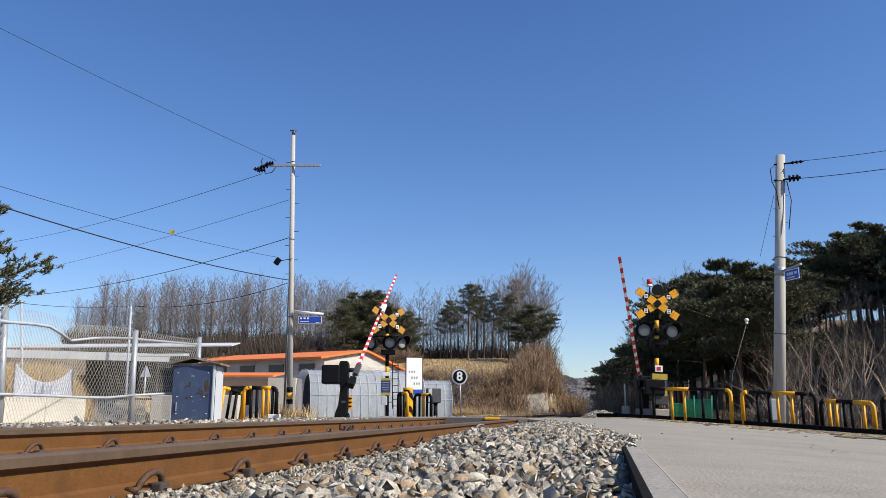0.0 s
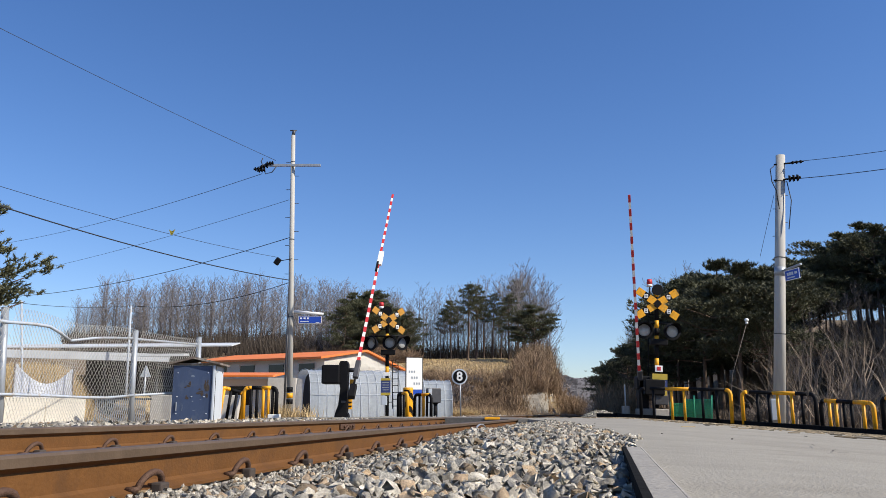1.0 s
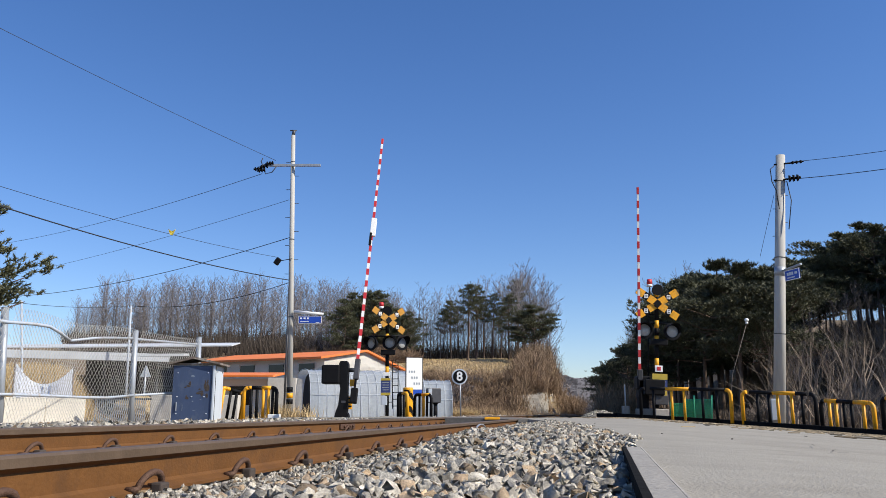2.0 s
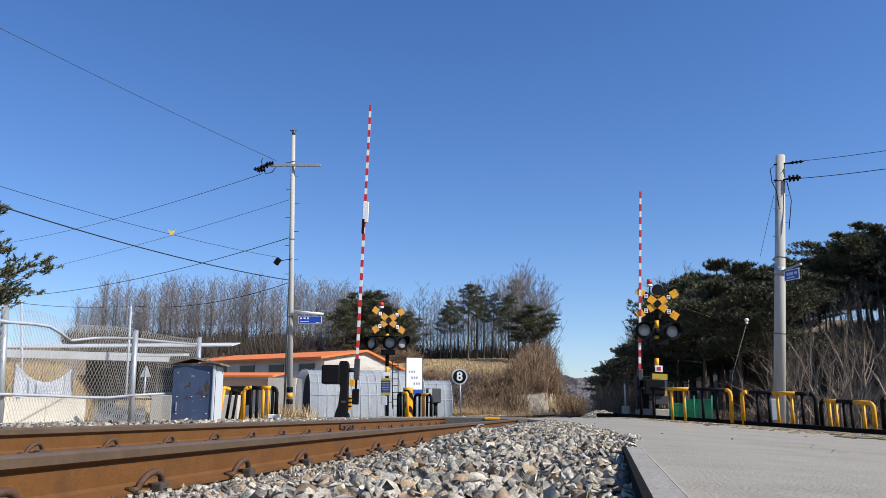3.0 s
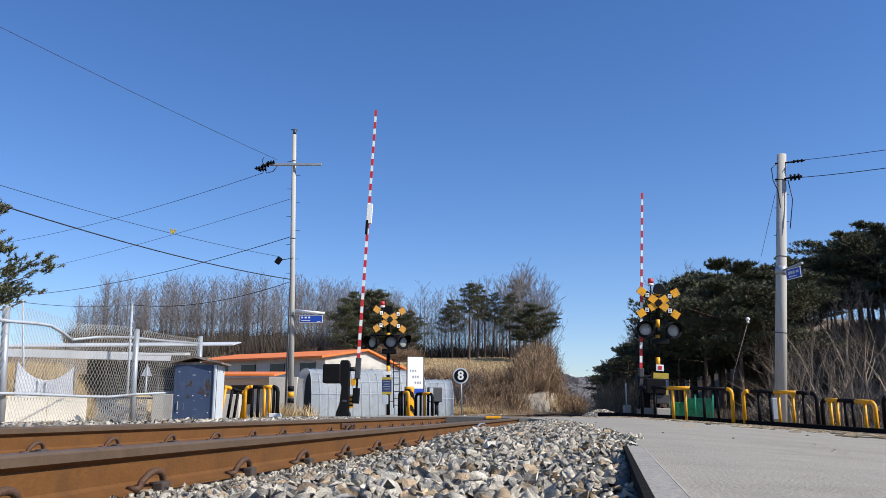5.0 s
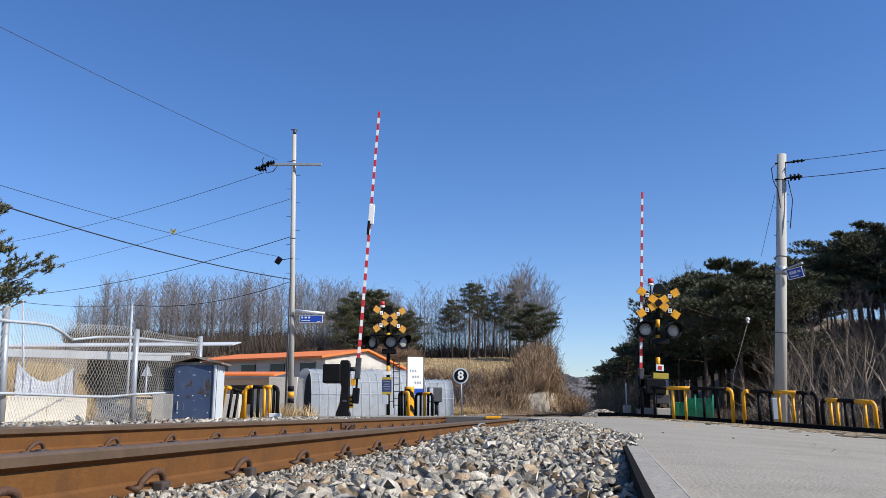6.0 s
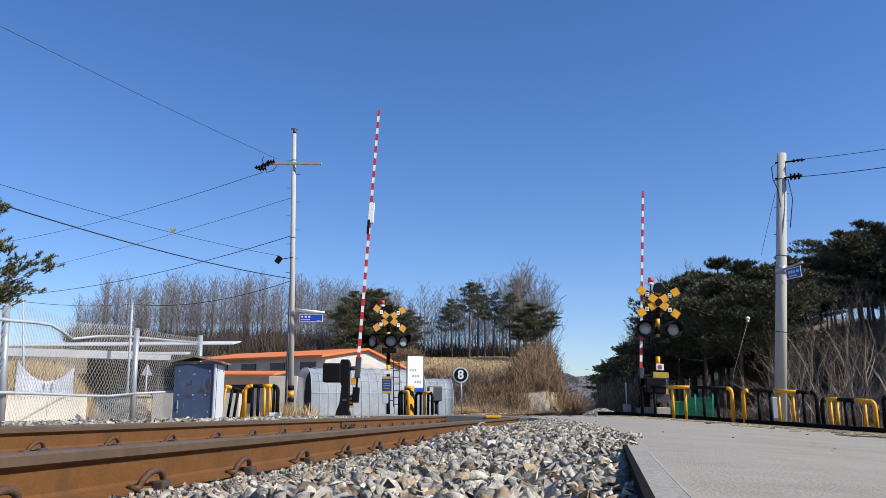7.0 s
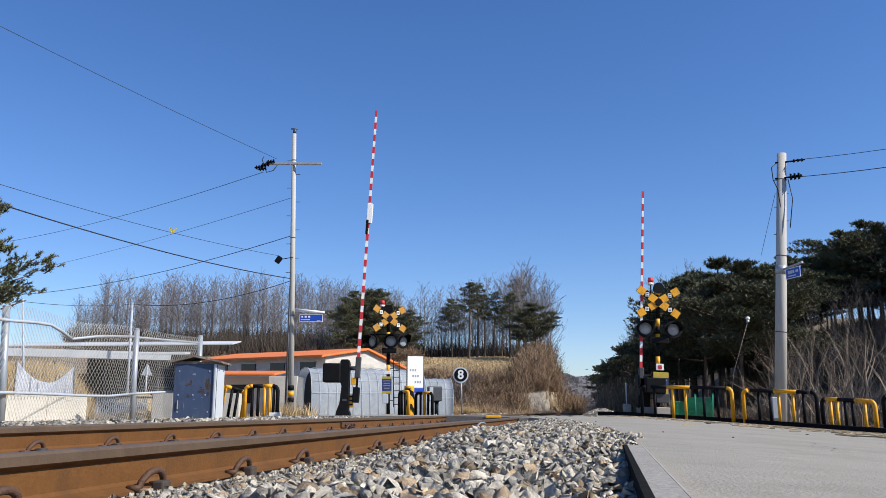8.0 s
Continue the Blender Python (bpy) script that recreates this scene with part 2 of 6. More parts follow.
def tr(u, v, z=0.0):
    v += bend(u)
    p = ORG + DIR * u + RGT * v
    return Vector((p.x, p.y, z))
NEAR_V, FAR_V, NEAR_Z, FAR_Z = 0.752, -0.752, 0.200, 0.231

# ---- ground ----
def road_z(x, y):
    d = x - 0.22 * y
    return 0.2 - 0.065 * (d + math.sqrt(d * d + 0.15)) / 2
def ground_z(x, y):
    track_x = -2.305 + 0.1815 * y + bend(y)
    z = 0.08 if x < track_x else 0.02
    z -= 0.3 * smooth(5.6, 4.8, abs(track_x + 0.6 - x))
    left = smooth(1.9, 3.4, track_x - x)
    rise = 3.3 * smooth(55, 63.5, y) + 1.9 * min(1, max(0, (y - 63) / 14)) + 2.6 * smooth(76, 96, y) * smooth(0, -18, x) + 4 * smooth(110, 190, y)
    rise *= 1 - smooth(80, 90, y) * smooth(0.118, 0.14, x / max(y, 1))
    z += left * rise
    right = smooth(3.6, 15.0, x - track_x)
    rise = (4.2 * smooth(24, 38, y) + 3.5 * smooth(38, 70, y)) * smooth(11.0, 19.0, x + 0.12 * (y - 24))
    z += right * rise
    z -= 1.1 * smooth(0.8, 3.0, x - 0.2 * y) * smooth(27, 22.5, y)
    z += 1.5 * smooth(23, 30, y) * smooth(0.2, -1.5, x + 0.42 * y) * smooth(37, 33, y)
    if y > 15:
        z += 0.25 * noise.noise((x * 0.15, y * 0.15, 3.1)) * smooth(28, 50, y)
    return z
def build_ground():
    xs = sorted(set([-700, -400, -250, -160, -120] + list(range(-100, -24, 4)) + [i * 1.0 for i in range(-24, 40)] + list(range(40, 100, 4)) + [120, 160, 250, 400, 700]))
    ys = sorted(set([-300, -120, -60, -30, -15] + [i * 1.0 for i in range(-8, 110)] + list(range(110, 240, 8)) + [260, 320, 420, 600, 900, 1500]))
    verts = [(x, y, ground_z(x, y)) for y in ys for x in xs]
    n = len(xs)
    faces = [(j * n + i, j * n + i + 1, (j + 1) * n + i + 1, (j + 1) * n + i) for j in range(len(ys) - 1) for i in range(n - 1)]
    g = pydata("ground", verts, faces, M_ground, smooth=True)
    tagged(g, "dry brown earth with sparse winter grass", "ground", kind="structure")
build_ground()

def edge_x(y):
    for (y0, x0), (y1, x1) in zip(((-9, -1.73), (2.55, 0.558), (3.7, 0.73), (9.95, 1.42), (15.9, 1.62)), ((2.55, 0.558), (3.7, 0.73), (9.95, 1.42), (15.9, 1.62), (30, 4.2))):
        if y <= y1:
            return x0 + (x1 - x0) * (y - y0) / (y1 - y0)
    return 4.2
FENCE_LINE = [(9.4, -9), (9.4, 10), (8.95, 15.5), (8.62, 17.0), (8.3, 18.3), (7.8, 19.4), (7.05, 20.3), (6.0, 21.2), (4.6, 22.2), (4.2, 22.8)]
def fence_x(y):
    for (x0, y0), (x1, y1) in zip(FENCE_LINE, FENCE_LINE[1:]):
        if y <= y1:
            return x0 + (x1 - x0) * (y - y0) / (y1 - y0)
    return FENCE_LINE[-1][0]
def build_road():
    ys = [-9 + 0.5 * i for i in range(0, 24)] + [2.55] + [3 + 0.33 * i for i in range(0, 60)]
    ys = sorted(y for y in set(ys) if y <= 22.6)
    cols = 36
    verts, faces = [], []
    for y in ys:
        a, b = edge_x(y), fence_x(y)
        for i in range(cols):
            x = a + (b - a) * i / (cols - 1)
            verts.append((x, y, road_z(x, y) + 0.004 * noise.noise((x * 0.7, y * 0.7, 0))))
        verts.append((a + 0.004, y, -0.1))
        verts.append((b - 0.004, y, -1.2))
    w = cols + 2
    for j in range(len(ys) - 1):
        for i in range(cols - 1):
            faces.append((j * w + i, j * w + i + 1, (j + 1) * w + i + 1, (j + 1) * w + i))
        faces.append((j * w, (j + 1) * w, (j + 1) * w + cols, j * w + cols))
        faces.append((j * w + cols - 1, j * w + cols + 1, (j + 1) * w + cols + 1, (j + 1) * w + cols - 1))
    r = pydata("road", verts, faces, M_concrete)
    tagged(r, "pale worn concrete road beside the railway", "road", kind="structure")
build_road()

# ---- railway track ----
RAIL = [(-0.0635, 0), (0.0635, 0), (0.0635, 0.011), (0.02, 0.026), (0.009, 0.036), (0.009, 0.104), (0.0325, 0.118), (0.0325, 0.143),
        (0.027, 0.151), (0.0, 0.153), (-0.027, 0.151), (-0.0325, 0.143), (-0.0325, 0.118), (-0.009, 0.104), (-0.009, 0.036), (-0.02, 0.026), (-0.0635, 0.011)]
def rail(v, top, label):
    t = tagged(new("rail"), label, "rail", "rails of the track")
    t.matrix_basis = Matrix.Translation(tr(0, v, top - 0.153)) @ Matrix.Rotation(-TH, 4, "Z")
    bm = bmesh.new()
    us = [-6 + 2 * i for i in range(15)] + [24 + 4 * i for i in range(30)]
    rings = [[bm.verts.new((x + bend(u), u, z)) for x, z in RAIL] for u in us]
    head = {8, 9}
    for a, b in zip(rings, rings[1:]):
        for i in range(len(RAIL)):
            f = bm.faces.new((a[i], a[(i + 1) % len(RAIL)], b[(i + 1) % len(RAIL)], b[i]))
            f.material_index = 1 if 6 <= i <= 11 else 0
    bmesh.ops.recalc_face_normals(bm, faces=bm.faces)
    ob = part("rail_bar", bm, M_rust, t)
    ob.data.materials.append(M_railtop)
    return t
RAIL_NEAR = rail(NEAR_V, NEAR_Z, "rusty steel rail with a dull worn head")
RAIL_FAR = rail(FAR_V, FAR_Z, "rusty steel rail across the track with a joint")

def clip_mesh():
    bm = bmesh.new()
    pts = []
    for i in range(11):     # the arch of the spring, along the rail
        a = math.pi * i / 10
        pts.append((0.012 + 0.016 * math.sin(a), -0.068 * math.cos(a), 0.006 + 0.050 * math.sin(a)))
    pts = [(-0.035, -0.072, 0.002), (-0.01, -0.072, 0.006)] + pts + [(0.015, 0.078, 0.004), (-0.02, 0.082, 0.002)]
    pipe(bm, [(x_, -y_, z_) for x_, y_, z_ in pts], 0.0115, 7)
    me = bpy.data.meshes.new("clip")
    bm.to_mesh(me)
    bm.free()
    me.materials.append(M_clip)
    bm = bmesh.new()
    box(bm, (0.034, 0.010, 0.012), (0.042, 0.056, 0.046), 0.007)
    mb = bpy.data.meshes.new("shoulder")
    bm.to_mesh(mb)
    bm.free()
    mb.materials.append(M_rustpatch)
    bm = bmesh.new()
    box(bm, (0.022, -0.052, -0.002), (0.034, 0.045, 0.016), 0.004)
    mp = bpy.data.meshes.new("insulator_pad")
    bm.to_mesh(mp)
    bm.free()
    mp.materials.append(M_pad)
    return me, mb, mp
CLIP, SHOULDER, PAD = clip_mesh()
SPACING = 0.715
def build_fastenings():
    for rail_ob in (RAIL_NEAR, RAIL_FAR):
        for i in range(-3, 27):
            u = 2.98 + SPACING * (i - 0) + (0.0 if rail_ob is RAIL_NEAR else 0.03)
            if 16.6 < u < 21:
                continue
            c = new("clip", CLIP)
            c.parent = rail_ob
            c.matrix_basis = pose(0.060, u, 0.014, 0, 0, random.uniform(-4, 4))
            s = new("shoulder", SHOULDER)
            s.parent = rail_ob
            s.matrix_basis = pose(0.070, u, 0.002)
            i_pad = new("insulator_pad", PAD)
            i_pad.parent = rail_ob
            i_pad.matrix_basis = pose(0.062, u, 0.010)
def joint(rail_ob, u, splice):
    bm = bmesh.new()
    box(bm, (0.022, u, 0.07), (0.022, splice, 0.062), 0.004)
    plate = part("fishplate", bm, M_clip, rail_ob, "dark bolted fishplate")
    for k in (-0.3, -0.1, 0.1, 0.3):
        bm = bmesh.new()
        tube(bm, (0.03, u + k * splice, 0.07), (0.058, u + k * splice, 0.07), 0.016, n=6)
        part("bolt", bm, M_clip, rail_ob)
build_fastenings()
joint(RAIL_FAR, 10.35, 0.6)
joint(RAIL_NEAR, 10.9, 0.6)

def bond_wire():
    t = tagged(new("bond_wire"), "looped grey bonding cable across a rail joint", "cable")
    bm = bmesh.new()
    pts = [tr(10.9 + 0.42 * math.cos(a) * (1 + 0.06 * k), NEAR_V + 0.09 + 0.012 * k, 0.10 + 0.07 * math.sin(a)) for k in (0, 1) for a in [math.pi * (i / 12) for i in range(13)]]
    pipe(bm, pts[:13], 0.008, 6)
    pipe(bm, pts[13:], 0.008, 6)
    part("loop", bm, M_galv, t)
bond_wire()

def build_sleepers():
    bm = bmesh.new()
    box(bm, (0, 0, -0.09), (2.4, 0.26, 0.18), 0.015)
    me = bpy.data.meshes.new("sleeper")
    bm.to_mesh(me)
    bm.free()
    me.materials.append(M_sleeper)
    for i in range(-8, 60):
        u = 2.98 + SPACING * i
        if 16.9 < u < 21.0:
            continue
        s = new("sleeper", me)
        tilt = math.degrees(math.atan((FAR_Z - NEAR_Z) / 1.504))
        s.matrix_basis = Matrix.Translation(tr(u, 0, 0.047)) @ Matrix.Rotation(-TH, 4, "Z") @ pose(0, 0, 0.010, 0, tilt, 0)
        tagged(s, "grey concrete railway sleeper set in ballast", "sleeper", "sleepers of the track")
build_sleepers()

# ---- ballast ----
def bed_z(u, v):
    z = 0.028
    if v > 0.85:
        z = 0.022 + 0.03 * smooth(0.9, 1.5, v) + 0.115 * smooth(1.0, 2.1, v) * smooth(2.6, 4.5, u) + 0.105 * smooth(1.2, 1.9, v)
        if u > 3:
            z = min(z, 0.178)
    if v < -0.85:
        z = 0.03 + 0.125 * smooth(-1.0, -2.0, v) * smooth(-4.4, -3.4, v)
    z += 0.02 * noise.noise((u * 0.9, v * 1.3, 0.0))
    return z
def hull_stone(k):
    """A crushed stone: a block cut by a few random planes into sharp flat faces."""
    rnd = random.Random(100 + k)
    dims = Vector((1.0, rnd.uniform(0.55, 0.9), rnd.uniform(0.4, 0.75)))
    bm = bmesh.new()
    bmesh.ops.create_cube(bm, size=2.0)
    bmesh.ops.transform(bm, matrix=Euler((rnd.uniform(-0.5, 0.5), rnd.uniform(-0.5, 0.5), 0)).to_matrix().to_4x4(), verts=bm.verts)
    for _ in range(3):
        n = Vector((rnd.gauss(0, 1), rnd.gauss(0, 1), rnd.gauss(0, 1))).normalized()
        bmesh.ops.bisect_plane(bm, geom=list(bm.verts) + list(bm.edges) + list(bm.faces), plane_co=n * rnd.uniform(0.62, 0.92), plane_no=n, clear_outer=True)
        bmesh.ops.contextual_create(bm, geom=[e for e in bm.edges if len(e.link_faces) == 1])
    for v in bm.verts:
        v.co = Vector((v.co.x * dims.x, v.co.y * dims.y, v.co.z * dims.z))
    bmesh.ops.convex_hull(bm, input=bm.verts)
    bmesh.ops.delete(bm, geom=[v for v in bm.verts if not v.link_faces], context="VERTS")
    bmesh.ops.triangulate(bm, faces=bm.faces)
    bmesh.ops.recalc_face_normals(bm, faces=bm.faces)
    bm.verts.index_update()
    v = np.array([x.co[:] for x in bm.verts])
    f = np.array([[q.index for q in x.verts] for x in bm.faces])
    bm.free()
    return v, f
STONES = [hull_stone(k) for k in range(24)]
def scatter(name, spots, material, parent):
    """Many stones in one mesh: spots of place, radius and turn."""
    vs, fs, off = [], [], 0
    for k, (p, r, e) in enumerate(spots):
        v, f = STONES[k % len(STONES)]
        m = np.array(Euler(e).to_matrix())
        vs.append((v * r) @ m.T + np.array(p))
        fs.append(f + off)
        off += len(v)
    v, f = np.concatenate(vs), np.concatenate(fs)
    me = bpy.data.meshes.new(name)
    me.vertices.add(len(v))
    me.vertices.foreach_set("co", v.ravel())
    me.loops.add(f.size)
    me.loops.foreach_set("vertex_index", f.ravel().astype(np.int32))
    me.polygons.add(len(f))
    me.polygons.foreach_set("loop_start", np.arange(0, f.size, 3, dtype=np.int32))
    me.update(calc_edges=True)
    me.materials.append(material)
    ob = new(name, me)
    ob.parent = parent
    tagged(ob, kind="stuff")
    return ob
def in_crossing(u):
    return 16.4 < u < 21.4
def build_ballast():
    t = tagged(new("ballast"), "grey and tan crushed-stone ballast under the rails", "ballast", kind="structure")
    us = [-8 + 0.4 * i for i in range(80)] + [24 + 3 * i for i in range(40)]
    lat = [-5.2, -4.4, -3.4, -2.8, -2.2, -1.6, -1.1, -0.6, 0, 0.6, 1.1, 1.5, 1.9, 2.25, 2.75]
    verts = [tr(u, v, (bed_z(u, v) - 0.02) if abs(v) < 4.3 else 0.0)[:] for u in us for v in lat]
    n = len(lat)
    faces = [(j * n + i, j * n + i + 1, (j + 1) * n + i + 1, (j + 1) * n + i) for j in range(len(us) - 1) for i in range(n - 1)]
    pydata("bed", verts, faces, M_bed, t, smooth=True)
    rnd = random.Random(5)
    near, grey, tan = [], [], []
    def put(u, v, r, lift=0.0):
        p = tr(u, v, bed_z(u, v) + lift)
        over = p.x - edge_x(p.y)
        if v > 1.2 and over > (-0.02 if u < 3.2 else abs(rnd.gauss(0, 0.07))):
            return
        if v > 1.2 and over > -0.02:
            lift += 0.02
        s = (p[:], r, (rnd.uniform(0, 6.3), rnd.uniform(-0.9, 0.9), rnd.uniform(0, 6.3)))
        (tan if rnd.random() < 0.14 else grey).append(s)
    def area(u0, u1, v0, v1, count, r0=0.018, r1=0.040, lift=0.02):
        for _ in range(count):
            u, v = rnd.uniform(u0, u1), rnd.uniform(v0, v1)
            if in_crossing(u) and v < 1.9:
                continue
            if abs(abs(v) - 0.752) < 0.11:
                continue
            put(u, v, rnd.uniform(r0, r1), rnd.uniform(-0.012, lift))
    area(1.0, 4.0, 0.86, 2.4, 17000, 0.0065, 0.0165, 0.026)
    area(0.2, 1.0, 0.86, 2.2, 1500, 0.012, 0.022)
    area(4.0, 8.0, 0.86, 2.55, 17000, 0.0075, 0.0165, 0.026)
    area(8.0, 16.6, 0.86, 2.75, 11000, 0.012, 0.026)
    area(-7.0, 16.6, -0.64, 0.64, 6000, 0.015, 0.035, 0.005)
    area(-7.0, 0.2, 0.86, 2.2, 3500, 0.014, 0.032)
    area(-7.0, 2.0, -4.2, -0.86, 3000, 0.025, 0.05)
    area(2.0, 17.0, -4.2, -1.0, 7000, 0.025, 0.055)
    area(21.4, 60.0, -2.2, 2.6, 3500, 0.03, 0.07)
    for _ in range(330):      # large stones before the lens
        u, v = rnd.uniform(1.6, 5.5), rnd.uniform(0.98, 2.15)
        p = tr(u, v, bed_z(u, v) + rnd.uniform(0.012, 0.028))
        if p.x > edge_x(p.y) - 0.05:
            continue
        near.append((p, rnd.uniform(0.009, 0.017) * (1.2 if u < 2.6 else 1.0), (rnd.uniform(0, 6.3), rnd.uniform(-0.9, 0.9), rnd.uniform(0, 6.3))))
    scatter("stones", grey, M_stone, t)
    scatter("tan_stones", tan, mat("loose_tan_stone", (0.50, 0.385, 0.26), 0.9, var=0.3, scale=20, bump=0.25, bscale=160, island=0.4), t)
    metal = []
    for k, (v, f) in enumerate(STONES):
        for material in (M_stone_one, M_stone_one, M_stone_tan):
            me = bpy.data.meshes.new("stone")
            me.from_pydata(v.tolist(), [], f.tolist())
            me.materials.append(material)
            metal.append(me)
    for k, (p, r, e) in enumerate(near[:300]):
        s = new("stone", metal[k % len(metal)])
        s.parent = t
        s.matrix_basis = Matrix.LocRotScale(p, Euler(e), (r, r, r))
build_ballast()

def gravel_heap():
    t = tagged(new("gravel_heap"), "small pale heap of gravel at the end of the road", "gravel", kind="stuff")
    rnd = random.Random(77)
    spots = []
    for _ in range(420):
        a, r = rnd.uniform(0, 6.283), math.sqrt(rnd.random())
        spots.append(((4.62 + 0.55 * r * math.cos(a), 24.6 + 0.4 * r * math.sin(a), 0.17 + 0.20 * (1 - r * r)), rnd.uniform(0.02, 0.045), (rnd.uniform(0, 6), rnd.uniform(-0.6, 0.6), rnd.uniform(0, 6))))
    scatter("gravel", spots, M_stone, t)
gravel_heap()

def build_crossing():
    t = tagged(new("crossing_deck"), "concrete and black rubber deck of the level crossing", "level crossing", kind="structure")
    def slab(name, v0, v1, z0, z1, material, u0=16.6, u1=21.2):
        bm = bmesh.new()
        vs = [bm.verts.new(tr(u, v, z)) for u, v, z in ((u0, v0, z0), (u0, v1, z1), (u1, v1, z1), (u1, v0, z0))]
        lo = [bm.verts.new(Vector(v.co) - Vector((0, 0, 0.2))) for v in vs]
        bm.faces.new(vs)
        for i in range(4):
            bm.faces.new((vs[i], lo[i], lo[(i + 1) % 4], vs[(i + 1) % 4]))
        bmesh.ops.recalc_face_normals(bm, faces=bm.faces)
        part(name, bm, material, t)
    slab("outer_slab", 0.80, 2.4, 0.197, 0.197, M_concrete)
    slab("rubber_panel", -0.63, 0.63, 0.226, 0.203, M_rubber)
    slab("far_slab", -4.6, -0.86, 0.215, 0.227, M_concrete)
    bm = bmesh.new()
    box(bm, tr(16.62, 0.3, 0.212), (0.3, 0.1, 0.05), 0.01)
    part("yellow_edge", bm, M_yellow, t, "yellow painted edge strip")
build_crossing()

def build_kerbs():
    t = tagged(new("kerb"), "low concrete kerb under the guard rails, coloured near black for shade", "kerb", kind="structure")
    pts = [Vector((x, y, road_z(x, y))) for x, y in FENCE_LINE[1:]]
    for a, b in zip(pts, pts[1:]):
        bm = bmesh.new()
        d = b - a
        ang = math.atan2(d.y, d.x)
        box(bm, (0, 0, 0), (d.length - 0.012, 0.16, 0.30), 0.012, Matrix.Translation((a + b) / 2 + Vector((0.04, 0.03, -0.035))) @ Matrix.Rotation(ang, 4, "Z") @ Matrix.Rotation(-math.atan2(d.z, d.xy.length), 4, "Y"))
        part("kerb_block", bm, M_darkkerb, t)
    t = tagged(new("road_edging"), "pale concrete edging strip along the ballast", "kerb", kind="structure")
    for i in range(9):
        y0, y1 = -1.68 + 0.47 * i, -1.68 + 0.47 * (i + 1) - 0.002
        bm = bmesh.new()
        z = 0.206
        vs = [bm.verts.new((edge_x(y) + dx, y, z)) for y, dx in ((y0, -0.003), (y0, 0.038), (y1, 0.038), (y1, -0.003))]
        lo = [bm.verts.new((v.co.x, v.co.y, 0.02)) for v in vs]
        bm.faces.new(vs)
        for k in range(4):
            bm.faces.new((vs[k], lo[k], lo[(k + 1) % 4], vs[(k + 1) % 4]))
        bmesh.ops.recalc_face_normals(bm, faces=bm.faces)
        part("edging_block", bm, M_kerb, t)
        bm = bmesh.new()
        vs = [bm.verts.new((edge_x(y) + dx, y, 0.207)) for y, dx in ((y0, -0.016), (y0, -0.004), (y1, -0.004), (y1, -0.016))]
        lo = [bm.verts.new((v.co.x, v.co.y, 0.02)) for v in vs]
        bm.faces.new(vs)
        for k in range(4):
            bm.faces.new((vs[k], lo[k], lo[(k + 1) % 4], vs[(k + 1) % 4]))
        bmesh.ops.recalc_face_normals(bm, faces=bm.faces)
        part("edge_plate", bm, M_darkkerb, t, "blackened edge plate")
        bm = bmesh.new()
        vs = [bm.verts.new((edge_x(y) + dx, y, 0.2063)) for y, dx in ((y0, 0.0385), (y0, 0.042), (y1, 0.042), (y1, 0.0385))]
        lo = [bm.verts.new((v.co.x, v.co.y, 0.02)) for v in vs]
        bm.faces.new(vs)
        for k in range(4):
            bm.faces.new((vs[k], lo[k], lo[(k + 1) % 4], vs[(k + 1) % 4]))
        bmesh.ops.recalc_face_normals(bm, faces=bm.faces)
        part("mortar_line", bm, M_sleeper, t, "pale mortar line")
build_kerbs()

